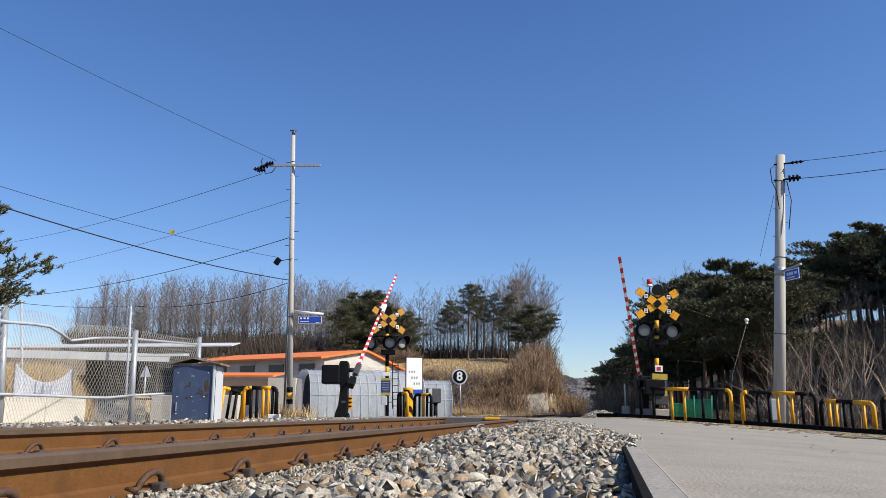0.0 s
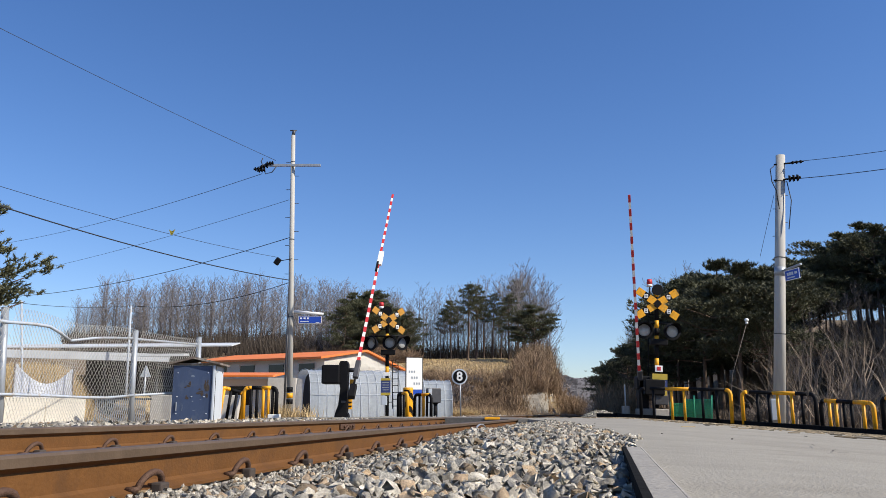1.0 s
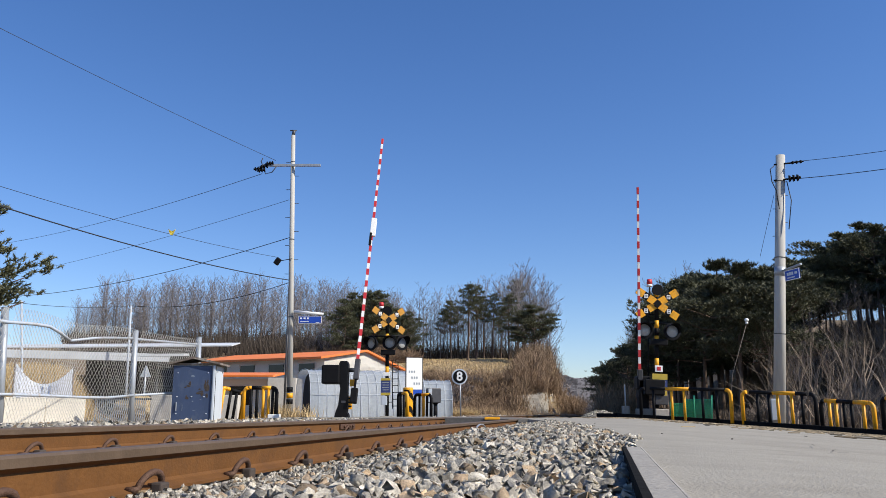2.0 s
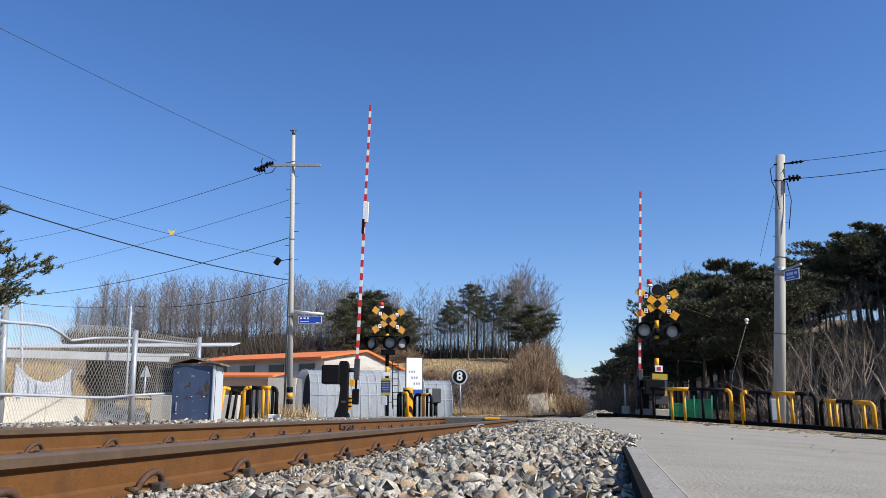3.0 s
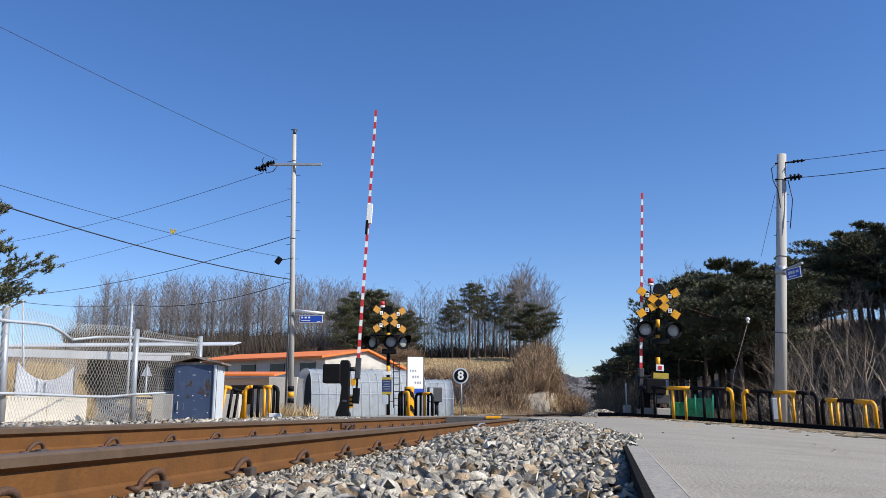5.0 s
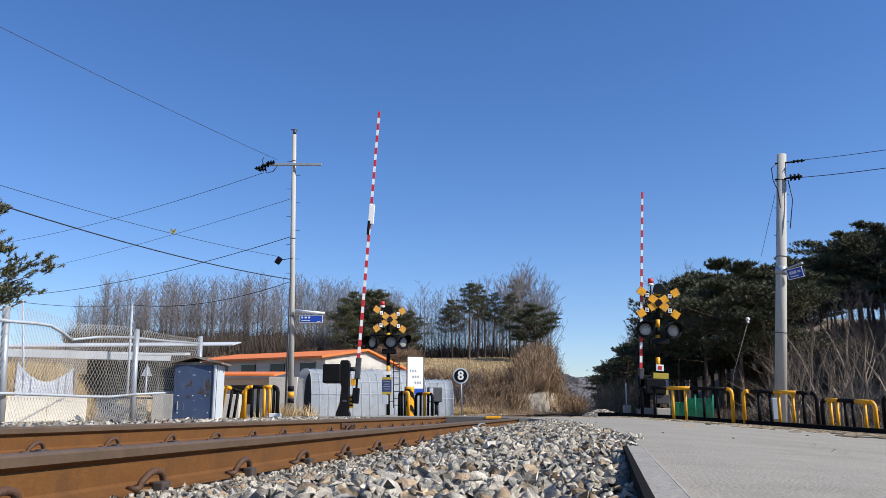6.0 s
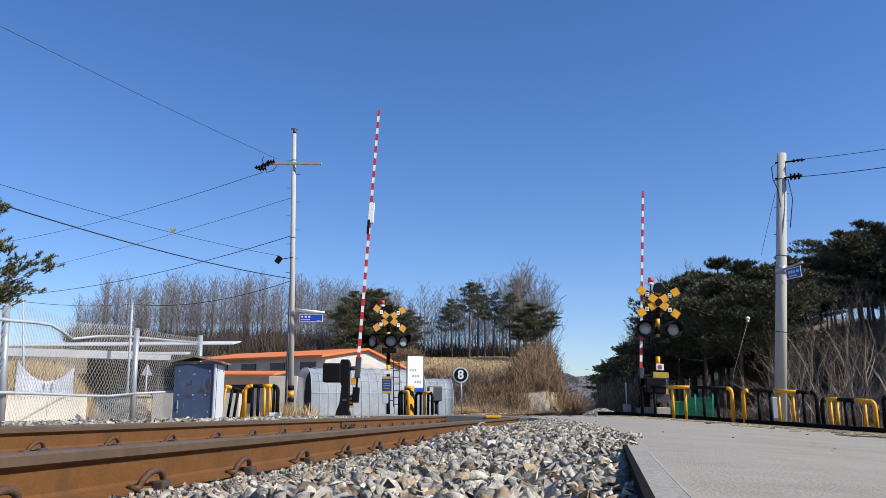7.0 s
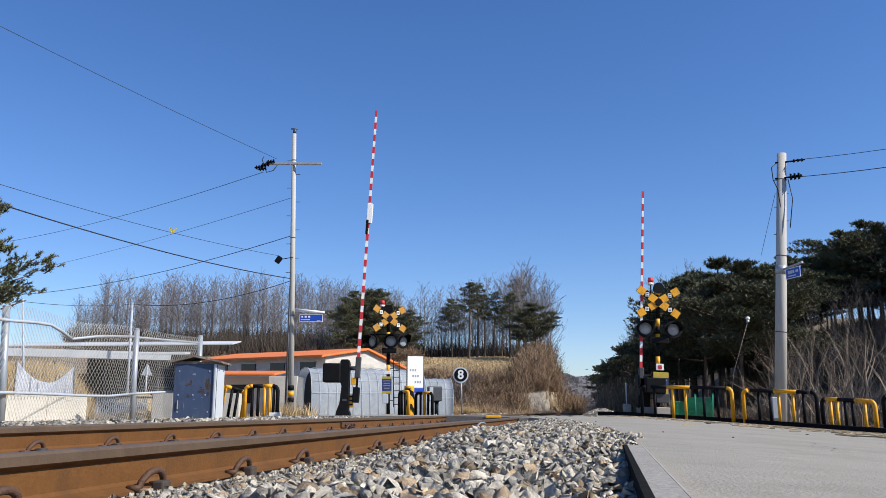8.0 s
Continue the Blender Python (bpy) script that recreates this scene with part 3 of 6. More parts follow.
# ---- plants ----
def pine_meshes(seed, height, bare=0.45, spread=2.2, tufts=420, blades=12, length=0.30, flat=0.6, pad=0.55, brush=0.16, needles=None, nl=26):
    rnd = random.Random(seed)
    bm = bmesh.new()
    lean = Vector((rnd.uniform(-0.06, 0.06), rnd.uniform(-0.06, 0.06), 0))
    pts = []
    for i in range(9):
        t = i / 8
        pts.append(Vector((0, 0, height * 0.95 * t)) + lean * height * t + Vector((0.12 * math.sin(3 * t + seed), 0.12 * math.cos(2.5 * t + seed), 0)) * t)
    for i in range(8):
        tube(bm, pts[i], pts[i + 1], 0.16 * (1 - i / 8.6) * height / 9, 0.16 * (1 - (i + 1) / 8.6) * height / 9, 7, caps=False)
    pads = []
    for k in range(nl):
        t = bare + (1 - bare) * (k + rnd.random()) / nl
        i = min(7, int(t * 8))
        o = pts[i].lerp(pts[i + 1], t * 8 - i)
        a = k * 2.4 + rnd.uniform(-0.5, 0.5)
        shape = math.sin(math.pi * min(1, 0.25 + 0.75 * (t - bare) / (1 - bare))) ** 0.6
        r = spread * rnd.uniform(0.55, 1.1) * max(0.25, shape)
        tip = o + Vector((math.cos(a) * r, math.sin(a) * r, rnd.uniform(0.0, 0.35) * r))
        mid = o.lerp(tip, 0.5) + Vector((0, 0, -0.08 * r))
        tube(bm, o, mid, 0.04, 0.028, 5, caps=False)
        tube(bm, mid, tip, 0.028, 0.01, 5, caps=False)
        for s in (0.45, 0.65, 0.82, 1.0):
            c = o.lerp(tip, s) if s > 0.5 else o.lerp(mid, s * 2)
            pads.append((c + Vector((rnd.gauss(0, 0.1), rnd.gauss(0, 0.1), 0.06)), 0.22 * r + 0.18))
    pads.append((pts[8] + Vector((0, 0, 0.1)), 0.4))
    tme = bpy.data.meshes.new("trunk")
    bm.to_mesh(tme)
    bm.free()
    tme.materials.append(M_pinebark)
    vs, fs = [], []
    for k in range(tufts):
        c, r = pads[k % len(pads)]
        p = c + Vector((rnd.gauss(0, r * pad), rnd.gauss(0, r * pad), abs(rnd.gauss(0, r * 0.3)) * flat))
        axis = (Vector((p.x, p.y, 0)).normalized() * 0.7 + Vector((rnd.gauss(0, 0.35), rnd.gauss(0, 0.35), 0.55))).normalized()
        foot = p
        for b in range(blades):
            p = foot + axis * brush * rnd.random()
            d = (axis * 0.75 + Vector((rnd.gauss(0, 0.55), rnd.gauss(0, 0.55), rnd.gauss(0.05, 0.5)))).normalized()
            w = d.cross(Vector((rnd.gauss(0, 1), rnd.gauss(0, 1), rnd.gauss(0, 1)))).normalized() * length * 0.11
            i = len(vs)
            q = p + d * length * rnd.uniform(0.6, 1.1)
            vs += [(p - w)[:], (p + w)[:], q[:]]
            fs.append((i, i + 1, i + 2))
    cme = bpy.data.meshes.new("crown")
    cme.from_pydata(vs, [], fs)
    cme.materials.append(needles or M_needle)
    return tme, cme

def bare_meshes(seed, height, depth=5, spread=0.42, material=None, upright=0.5, r0=0.10, forks=3, rmin=0.0):
    rnd = random.Random(seed)
    bm = bmesh.new()
    tw = bmesh.new()
    def grow(p, d, length, r, level):
        steps = 2
        for s in range(steps):
            q = p + d * (length / steps)
            tube(bm if level < 2 else tw, p, q, max(r, rmin), max(r * 0.82, rmin), 6 if level == 0 else 3, caps=False)
            r *= 0.82
            p = q
            d = (d + Vector((rnd.gauss(0, 0.07), rnd.gauss(0, 0.07), 0.05))).normalized()
        if level >= depth:
            return
        for k in range(forks if level else forks + 2):
            side = Vector((rnd.gauss(0, 1), rnd.gauss(0, 1), rnd.gauss(0, 0.4)))
            side = (side - d * side.dot(d)).normalized()
            e = (d + side * spread * rnd.uniform(0.6, 1.5) + Vector((0, 0, upright * 0.3))).normalized()
            at = p if k == 0 else p - d * length * rnd.uniform(0, 0.45)
            grow(at, e, length * rnd.uniform(0.58, 0.8), r * rnd.uniform(0.5, 0.72), level + 1)
    grow(Vector((0, 0, -0.1)), Vector((rnd.uniform(-0.05, 0.05), rnd.uniform(-0.05, 0.05), 1)), height * 0.36, r0, 0)
    a, b = bpy.data.meshes.new("trunk"), bpy.data.meshes.new("crown")
    bm.to_mesh(a)
    tw.to_mesh(b)
    bm.free()
    tw.free()
    a.materials.append(M_bark)
    b.materials.append(material or M_twig)
    return a, b

def pole_tree_meshes(seed, height):
    """A slim straight leafless tree: one leader, many rising side branches with twigs."""
    rnd = random.Random(seed)
    bm, tw = bmesh.new(), bmesh.new()
    pts = [Vector((0.10 * math.sin(2.2 * i / 9 + seed) * i / 9, 0.10 * math.cos(3.1 * i / 9 + seed) * i / 9, height * i / 9 - 0.1)) for i in range(10)]
    for i in range(9):
        tube(bm, pts[i], pts[i + 1], 0.075 * (1 - i / 9.6), 0.075 * (1 - (i + 1) / 9.6), 5, caps=False)
    for k in range(34):
        t = 0.22 + 0.76 * (k + rnd.random()) / 34
        i = min(8, int(t * 9))
        o = pts[i].lerp(pts[i + 1], t * 9 - i)
        a = k * 2.4 + rnd.uniform(-0.6, 0.6)
        d = Vector((math.cos(a), math.sin(a), rnd.uniform(0.9, 1.9))).normalized()
        length = height * rnd.uniform(0.17, 0.36) * (1.15 - 0.78 * t)
        p, r = o, 0.030 * (1.1 - t)
        for s in range(3):
            q = p + d * length / 3
            tube(tw, p, q, r, r * 0.7, 3, caps=False)
            for _ in range(3):
                e = (d + Vector((rnd.gauss(0, 0.5), rnd.gauss(0, 0.5), rnd.gauss(0.25, 0.3)))).normalized()
                c = p.lerp(q, rnd.random())
                m = c + e * length * rnd.uniform(0.15, 0.32)
                tube(tw, c, m, max(0.008, r * 0.5), 0.007, 3, caps=False)
                for _ in range(2):
                    e2 = (e + Vector((rnd.gauss(0, 0.4), rnd.gauss(0, 0.4), rnd.gauss(0.2, 0.3)))).normalized()
                    tube(tw, m, m + e2 * length * rnd.uniform(0.1, 0.22), 0.007, 0.005, 3, caps=False)
            p, r = q, r * 0.7
            d = (d + Vector((rnd.gauss(0, 0.1), rnd.gauss(0, 0.1), 0.12))).normalized()
    a, b = bpy.data.meshes.new("trunk"), bpy.data.meshes.new("crown")
    bm.to_mesh(a)
    tw.to_mesh(b)
    bm.free()
    tw.free()
    a.materials.append(M_bark)
    b.materials.append(M_twig)
    return a, b

def plant(name, meshes, label, category, group):
    t = tagged(new(name), label, category, group)
    for part_name, me in zip(("trunk", "crown"), meshes):
        o = new(part_name, me)
        o.parent = t
    return t
def set_at(proto, used, x, y, scale, turn, z=None):
    m = Matrix.Translation((x, y, ground_z(x, y) - 0.1 if z is None else z)) @ Matrix.Rotation(turn, 4, "Z")
    if not used:
        ob = proto
        ob.matrix_basis = m
    else:
        ob = copy_thing(proto, m)
    ob.scale = (scale, scale, scale)
    return ob

def build_woods():
    rnd = random.Random(11)
    bare = [plant("bare_tree", pole_tree_meshes(20 + k, 8.5), "leafless grey deciduous tree on the hillside", "tree", "bare trees on the hill") for k in range(3)]
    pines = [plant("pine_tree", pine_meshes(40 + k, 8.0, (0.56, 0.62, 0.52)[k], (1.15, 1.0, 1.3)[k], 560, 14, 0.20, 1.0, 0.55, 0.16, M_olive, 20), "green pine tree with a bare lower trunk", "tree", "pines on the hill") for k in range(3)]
    dense = [plant("pine_tree", pine_meshes(60 + k, 7.0, 0.30, 2.6, 2600, 15, 0.20, 0.8, 0.5, 0.15, None, 24), "dark bushy pine tree on the shaded bank", "tree", "pines on the bank") for k in range(3)]
    used = set()
    def place(proto, x, y, s):
        set_at(proto, proto in used, x, y, s, rnd.uniform(0, 6.28))
        used.add(proto)
    # long line of bare trees over the farm
    for k in range(165):
        px = -0.45 + 0.41 * k / 164
        y = 92 + rnd.uniform(-6, 22)
        place(bare[k % 3], (px + rnd.uniform(-0.01, 0.01)) * y, y, (0.78 + 0.24 * rnd.random()) * (0.72 if px < -0.42 else 1) * y / 96)
    def along(profile, px):
        for (a, h), (b, k) in zip(profile, profile[1:]):
            if px <= b:
                return h + (k - h) * max(0, px - a) / (b - a)
        return profile[-1][1]
    def fit_height(proto_list, unit, profile, px, y, factor):
        x = px * y
        h = 0.305 + along(profile, px) * y * factor - ground_z(x, y)
        if h > 1.0:
            place(proto_list[rnd.randrange(3)], x, y, h / unit)
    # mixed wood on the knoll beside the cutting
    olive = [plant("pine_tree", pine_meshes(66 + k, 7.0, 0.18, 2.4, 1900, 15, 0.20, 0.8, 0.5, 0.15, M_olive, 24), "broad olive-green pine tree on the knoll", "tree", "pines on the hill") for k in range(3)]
    for k in range(12):
        fit_height(olive, 7.2, KNOLL_TOP, -0.122 + 0.078 * k / 11, rnd.uniform(74, 84), rnd.uniform(0.86, 1.0))
    for k in range(10):
        fit_height(pines, 8.1, KNOLL_TOP, 0.0 + 0.09 * k / 9, rnd.uniform(75, 82), rnd.uniform(0.8, 1.02))
    for k in range(72):
        fit_height(bare, 8.6, KNOLL_TOP, -0.165 + 0.295 * k / 71, rnd.uniform(78, 92), rnd.uniform(0.75, 1.02))
    big = [plant("bare_tree", bare_meshes(33 + k, 8.0, 5, 0.46, upright=0.5, r0=0.15, forks=3, rmin=0.010), "tall spreading leafless tree at the edge of the cutting", "tree", "bare trees on the hill") for k in range(3)]
    for k, (px, f) in enumerate(((0.099, 1.0), (0.108, 0.97), (0.118, 0.9))):
        y = 77
        place(big[k], px * y, y, (0.305 + along(KNOLL_TOP, px) * y * f - ground_z(px * y, y)) / 8.6)
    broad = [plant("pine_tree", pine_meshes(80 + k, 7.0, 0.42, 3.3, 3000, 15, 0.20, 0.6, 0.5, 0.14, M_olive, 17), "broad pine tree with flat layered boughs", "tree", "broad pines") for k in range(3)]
    for k, (px, y, f) in enumerate(((0.100, 73, 0.66), (0.112, 71, 0.74), (0.315, 33, 0.88), (0.357, 30, 0.95), (0.395, 30, 0.95), (0.300, 38, 0.86), (0.335, 36, 0.97), (0.43, 37, 0.98), (0.50, 38, 1.0), (0.535, 36, 1.0))):
        profile = KNOLL_TOP if y > 60 else BANK_TOP
        place(broad[k % 3], px * y, y, (0.305 + along(profile, px) * y * f - ground_z(px * y, y)) / 7.1)
    # dark pines on the bank across the road
    for k in range(60):
        px = 0.196 + 0.42 * (k + rnd.random()) / 60
        y = rnd.uniform(36, 46) if px > 0.27 else rnd.uniform(50, 66)
        fit_height(dense, 7.2, BANK_TOP, px, y, rnd.uniform(0.80, 0.98) if px > 0.27 else rnd.uniform(0.55, 0.85))
    for k in range(16):
        px = 0.225 + 0.075 * k / 15
        fit_height(bare, 8.6, BANK_TOP, px, rnd.uniform(48, 60), rnd.uniform(0.85, 1.02))
    for k in range(9):       # tall unseen pines added beside the road to shade the bank
        place(dense[k % 3], 21.5 + 2.4 * (k % 3) + rnd.uniform(-0.6, 0.6), 24.5 + 2.6 * (k // 3) + rnd.uniform(-0.6, 0.6), rnd.uniform(1.2, 1.4))
    for k in range(6):       # taller unseen pines added beyond, to shade the bank too
        place(dense[k % 3], 28.0 + 1.1 * k, 30 + rnd.uniform(-1, 4), rnd.uniform(1.6, 1.8))
    for k in range(14):      # the wood goes on unseen beside the road, added for its shade
        px = 0.62 + 0.5 * k / 13
        fit_height(dense, 7.2, BANK_TOP, px, rnd.uniform(27, 36), rnd.uniform(0.9, 1.1))
    for k in range(12):
        px = 0.42 + 0.16 * k / 11
        fit_height(bare, 8.6, BANK_TOP, px, rnd.uniform(31, 35), rnd.uniform(0.5, 0.7))
# skyline of the trees: direction (x over y) and rise over distance
KNOLL_TOP = [(-0.169, 0.117), (-0.128, 0.145), (-0.1, 0.157), (-0.066, 0.148), (-0.041, 0.138), (-0.017, 0.159), (0.011, 0.159), (0.043, 0.166), (0.07, 0.159), (0.102, 0.187), (0.127, 0.169), (0.14, 0.141), (0.148, 0.075)]
BANK_TOP = [(0.196, 0.075), (0.211, 0.086), (0.225, 0.106), (0.24, 0.131), (0.263, 0.166), (0.291, 0.176), (0.32, 0.191), (0.362, 0.193), (0.405, 0.193), (0.462, 0.204), (0.491, 0.219), (0.511, 0.235), (0.555, 0.238), (0.621, 0.245)]
build_woods()

def roadside_pine():
    """The branch tips of the pine beside the fence."""
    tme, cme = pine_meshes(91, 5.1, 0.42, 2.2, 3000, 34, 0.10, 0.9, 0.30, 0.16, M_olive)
    t = plant("pine_tree", (tme, cme), "green pine tree with upturned branch tips behind the fence", "tree", "")
    t.matrix_basis = pose(-10.55, 16.5, -0.1, 0, 0, 40)
roadside_pine()

def shrub_meshes(seed, height, stems, material, thick=0.016):
    rnd = random.Random(seed)
    bm = bmesh.new()
    def stem(p, d, length, r, level):
        for _ in range(3):
            q = p + d * length / 3
            tube(bm, p, q, r, r * 0.75, 3, caps=False)
            if level:
                e = (d + Vector((rnd.gauss(0, 0.5), rnd.gauss(0, 0.5), rnd.gauss(0.1, 0.3)))).normalized()
                stem(q, e, length * rnd.uniform(0.35, 0.6), r * 0.55, level - 1)
            r *= 0.75
            p = q
            d = (d + Vector((rnd.gauss(0, 0.15), rnd.gauss(0, 0.15), rnd.gauss(0, 0.06)))).normalized()
    for _ in range(stems):
        d = Vector((rnd.gauss(0, 0.45), rnd.gauss(0, 0.45), 1)).normalized()
        stem(Vector((rnd.gauss(0, 0.25), rnd.gauss(0, 0.25), -0.1)), d, height * rnd.uniform(0.6, 1.1), thick, 2)
    me = bpy.data.meshes.new("stems")
    bm.to_mesh(me)
    bm.free()
    me.materials.append(material)
    return me
def bush_meshes(seed, material, twigs=300):
    """A rounded tangle of fine twigs, about one metre in radius."""
    rnd = random.Random(seed)
    bm = bmesh.new()
    lumps = [Vector((rnd.gauss(0, 1), rnd.gauss(0, 1), rnd.gauss(0.3, 0.6))).normalized() for _ in range(5)]
    for _ in range(twigs):
        d = Vector((rnd.gauss(0, 1), rnd.gauss(0, 1), abs(rnd.gauss(0, 0.9)))).normalized()
        reach = (0.62 + 0.42 * max(0, max(d.dot(l) for l in lumps)) ** 3) * rnd.uniform(0.55, 1.08)
        tip = d * reach
        root = tip * rnd.uniform(0.15, 0.5) + Vector((rnd.gauss(0, 0.12), rnd.gauss(0, 0.12), -0.05))
        mid = root.lerp(tip, 0.55) + Vector((rnd.gauss(0, 0.07), rnd.gauss(0, 0.07), rnd.gauss(0.03, 0.05)))
        tube(bm, root, mid, 0.013, 0.009, 3, caps=False)
        tube(bm, mid, tip, 0.009, 0.004, 3, caps=False)
        for _ in range(2):
            c = mid.lerp(tip, rnd.random())
            e = (d + Vector((rnd.gauss(0, 0.7), rnd.gauss(0, 0.7), rnd.gauss(0.1, 0.5)))).normalized()
            tube(bm, c, c + e * rnd.uniform(0.12, 0.30), 0.006, 0.003, 3, caps=False)
    me = bpy.data.meshes.new("stems")
    bm.to_mesh(me)
    bm.free()
    me.materials.append(material)
    return me
# upper edge of the brush at the cutting: direction and rise over distance
CUT_TOP = [(0.05, 0.058), (0.09, 0.066), (0.105, 0.085), (0.118, 0.098), (0.135, 0.090), (0.148, 0.058), (0.158, 0.032), (0.166, 0.012)]
def build_shrubs():
    rnd = random.Random(17)
    def protos(name, label, group, makers):
        out = []
        for me in makers:
            t = tagged(new(name), label, "shrub", group)
            o = tagged(new("crown", me), kind="stuff")
            o.parent = t
            out.append(t)
        return out
    tall = protos("shrub", "tangled leafless brown shrub on the bank", "shrubs on the bank", [shrub_meshes(70 + k, 1.7, 12, M_shrub, 0.022) for k in range(3)])
    low = protos("shrub", "low pale tangle of leafless twigs by the road", "shrubs on the bank", [bush_meshes(170 + k, M_shrub, 240) for k in range(3)])
    brown = protos("shrub", "dense rounded brown bush on the slope", "bushes on the slope", [bush_meshes(180 + k, M_slope, 420) for k in range(4)])
    dark = protos("shrub", "dense dark leafless bush on the slope", "bushes on the slope", [bush_meshes(190 + k, M_twig, 420) for k in range(2)])
    pale = protos("shrub", "pale mound of dead creeper at the foot of the slope", "bushes on the slope", [bush_meshes(195 + k, M_straw, 380) for k in range(2)])
    saplings = []
    for k in range(3):
        a, b = bare_meshes(140 + k, 4.0, 5, 0.50, M_shrub, 0.6, 0.045, 2)
        a.materials[0] = M_shrub
        saplings.append(plant("sapling", (a, b), "slender pale leafless sapling on the roadside bank", "sapling", "saplings on the bank"))
        for o in saplings[-1].children:
            tagged(o, kind="stuff")
    used = set()
    def place(p, px, y, s, z=None):
        set_at(p, p in used, px * y, y, s, rnd.uniform(0, 6.28), z)
        used.add(p)
    for k in range(12):
        place(tall[k % 3], rnd.uniform(0.40, 0.60), rnd.uniform(23.0, 34), rnd.uniform(0.7, 1.3))
    for k in range(80):
        place(low[k % 3], rnd.uniform(0.385, 0.60), rnd.uniform(22.8, 29), rnd.uniform(0.6, 1.15))
    for k in range(30):
        px, y = 0.405 + 0.17 * (k + rnd.random()) / 30, rnd.uniform(23.5, 29)
        place(saplings[k % 3], px, y, (0.305 + rnd.uniform(0.09, 0.16) * y - ground_z(px * y, y)) / 4.0)
    def rim(px):
        for (a, h), (b, g) in zip(CUT_TOP, CUT_TOP[1:]):
            if px <= b:
                return h + (g - h) * max(0, px - a) / (b - a)
        return 0.0
    for k in range(70):      # brushy step below the grass
        px, y, s = rnd.uniform(-0.06, 0.088), rnd.uniform(56, 63.5), rnd.uniform(0.6, 1.15)
        x = px * y
        if (ground_z(x, y) + 0.9 * s - 0.305) / y > 0.053 + 0.012 * noise.noise((px * 40, 0, 2)):
            continue
        place((dark if noise.noise((px * 25, y * 0.3, 7)) > 0.15 else brown)[k % 2], px, y, s)
    for k in range(14):
        place(pale[k % 2], rnd.uniform(-0.01, 0.075), rnd.uniform(51, 55), rnd.uniform(0.5, 0.85))
    for k in range(120):      # brush over the side of the cutting
        px, y, s = rnd.uniform(0.088, 0.166), rnd.uniform(58, 80), rnd.uniform(0.6, 1.2)
        x = px * y
        z = ground_z(x, y)
        if px > 0.13:
            s *= 0.7
        if (z < 1.5 and y < 67) or (z + 0.95 * s - 0.305) / y > rim(px):
            continue
        place(brown[k % 4], px, y, s)
    for k in range(26):
        place(brown[k % 4], rnd.uniform(-0.17, -0.04), rnd.uniform(72, 77), rnd.uniform(1.0, 1.8))
    for k in range(40):
        px, y = rnd.uniform(0.19, 0.25), rnd.uniform(48, 62)
        place((brown + dark)[k % 6], px, y, rnd.uniform(1.0, 1.9))
build_shrubs()

def slope_brush():
    """Leafless brushwood that covers the side of the cutting and the step below the grass."""
    rnd = random.Random(29)
    vs, fs = [], []
    def rim(px):
        for (a, h), (b, g) in zip(CUT_TOP, CUT_TOP[1:]):
            if px <= b:
                return h + (g - h) * max(0, px - a) / (b - a)
        return 0.0
    def blade(p, q, w):
        side = Vector((rnd.gauss(0, 1), rnd.gauss(0, 1), rnd.gauss(0, 0.4))).normalized() * w
        i = len(vs)
        vs.extend([(p - side)[:], (p + side)[:], q[:]])
        fs.append((i, i + 1, i + 2))
    spots = [(rnd.uniform(0.086, 0.172), rnd.uniform(57, 84)) for _ in range(5200)] + [(rnd.uniform(-0.07, 0.092), rnd.uniform(55, 63)) for _ in range(2600)] + [(rnd.uniform(0.188, 0.235), rnd.uniform(40, 64)) for _ in range(1500)] + [(rnd.uniform(0.144, 0.166), rnd.uniform(68, 86)) for _ in range(1100)]
    for px, y in spots:
        x = px * y
        z = ground_z(x, y)
        top = 0.305 + (rim(px) if px > 0.086 else 0.050) * y - z if px < 0.18 else 2.5
        if top < 0.25 or (px > 0.1 and px < 0.18 and z < 1.2 and y < 67):
            continue
        h = min(top, rnd.uniform(0.7, 2.3) if px > 0.086 else rnd.uniform(0.5, 1.2))
        d = Vector((rnd.gauss(0, 0.28), rnd.gauss(0, 0.28), 1)).normalized()
        foot = Vector((x, y, z - 0.1))
        tip = foot + d * h
        blade(foot, tip, 0.028)
        for _ in range(7):
            c = foot.lerp(tip, rnd.uniform(0.25, 0.95))
            e = (d + Vector((rnd.gauss(0, 0.55), rnd.gauss(0, 0.55), rnd.gauss(0, 0.3)))).normalized()
            blade(c, c + e * h * rnd.uniform(0.15, 0.38), 0.014)
    ob = pydata("slope_brush", vs, fs, M_slopebrush)
    tagged(ob, "brown leafless brushwood covering the sides of the cutting", "brushwood", kind="stuff")
slope_brush()

def grass(name, spots, height, material, label):
    rnd = random.Random(len(spots))
    vs, fs = [], []
    for x, y, n in spots:
        z = max(ground_z(x, y), -1)
        for _ in range(n):
            bx, by = x + rnd.gauss(0, 0.10), y + rnd.gauss(0, 0.10)
            h = height * rnd.uniform(0.5, 1.2)
            a = rnd.uniform(0, 6.28)
            w = 0.009 * (1 + y / 40)
            lx, ly = rnd.gauss(0, 0.35) * h, rnd.gauss(0, 0.35) * h
            i = len(vs)
            vs += [(bx - w * math.cos(a), by - w * math.sin(a), z - 0.03), (bx + w * math.cos(a), by + w * math.sin(a), z - 0.03), (bx + lx, by + ly, z + h)]
            fs.append((i, i + 1, i + 2))
    ob = pydata(name, vs, fs, material)
    tagged(ob, label, "grass", kind="stuff")
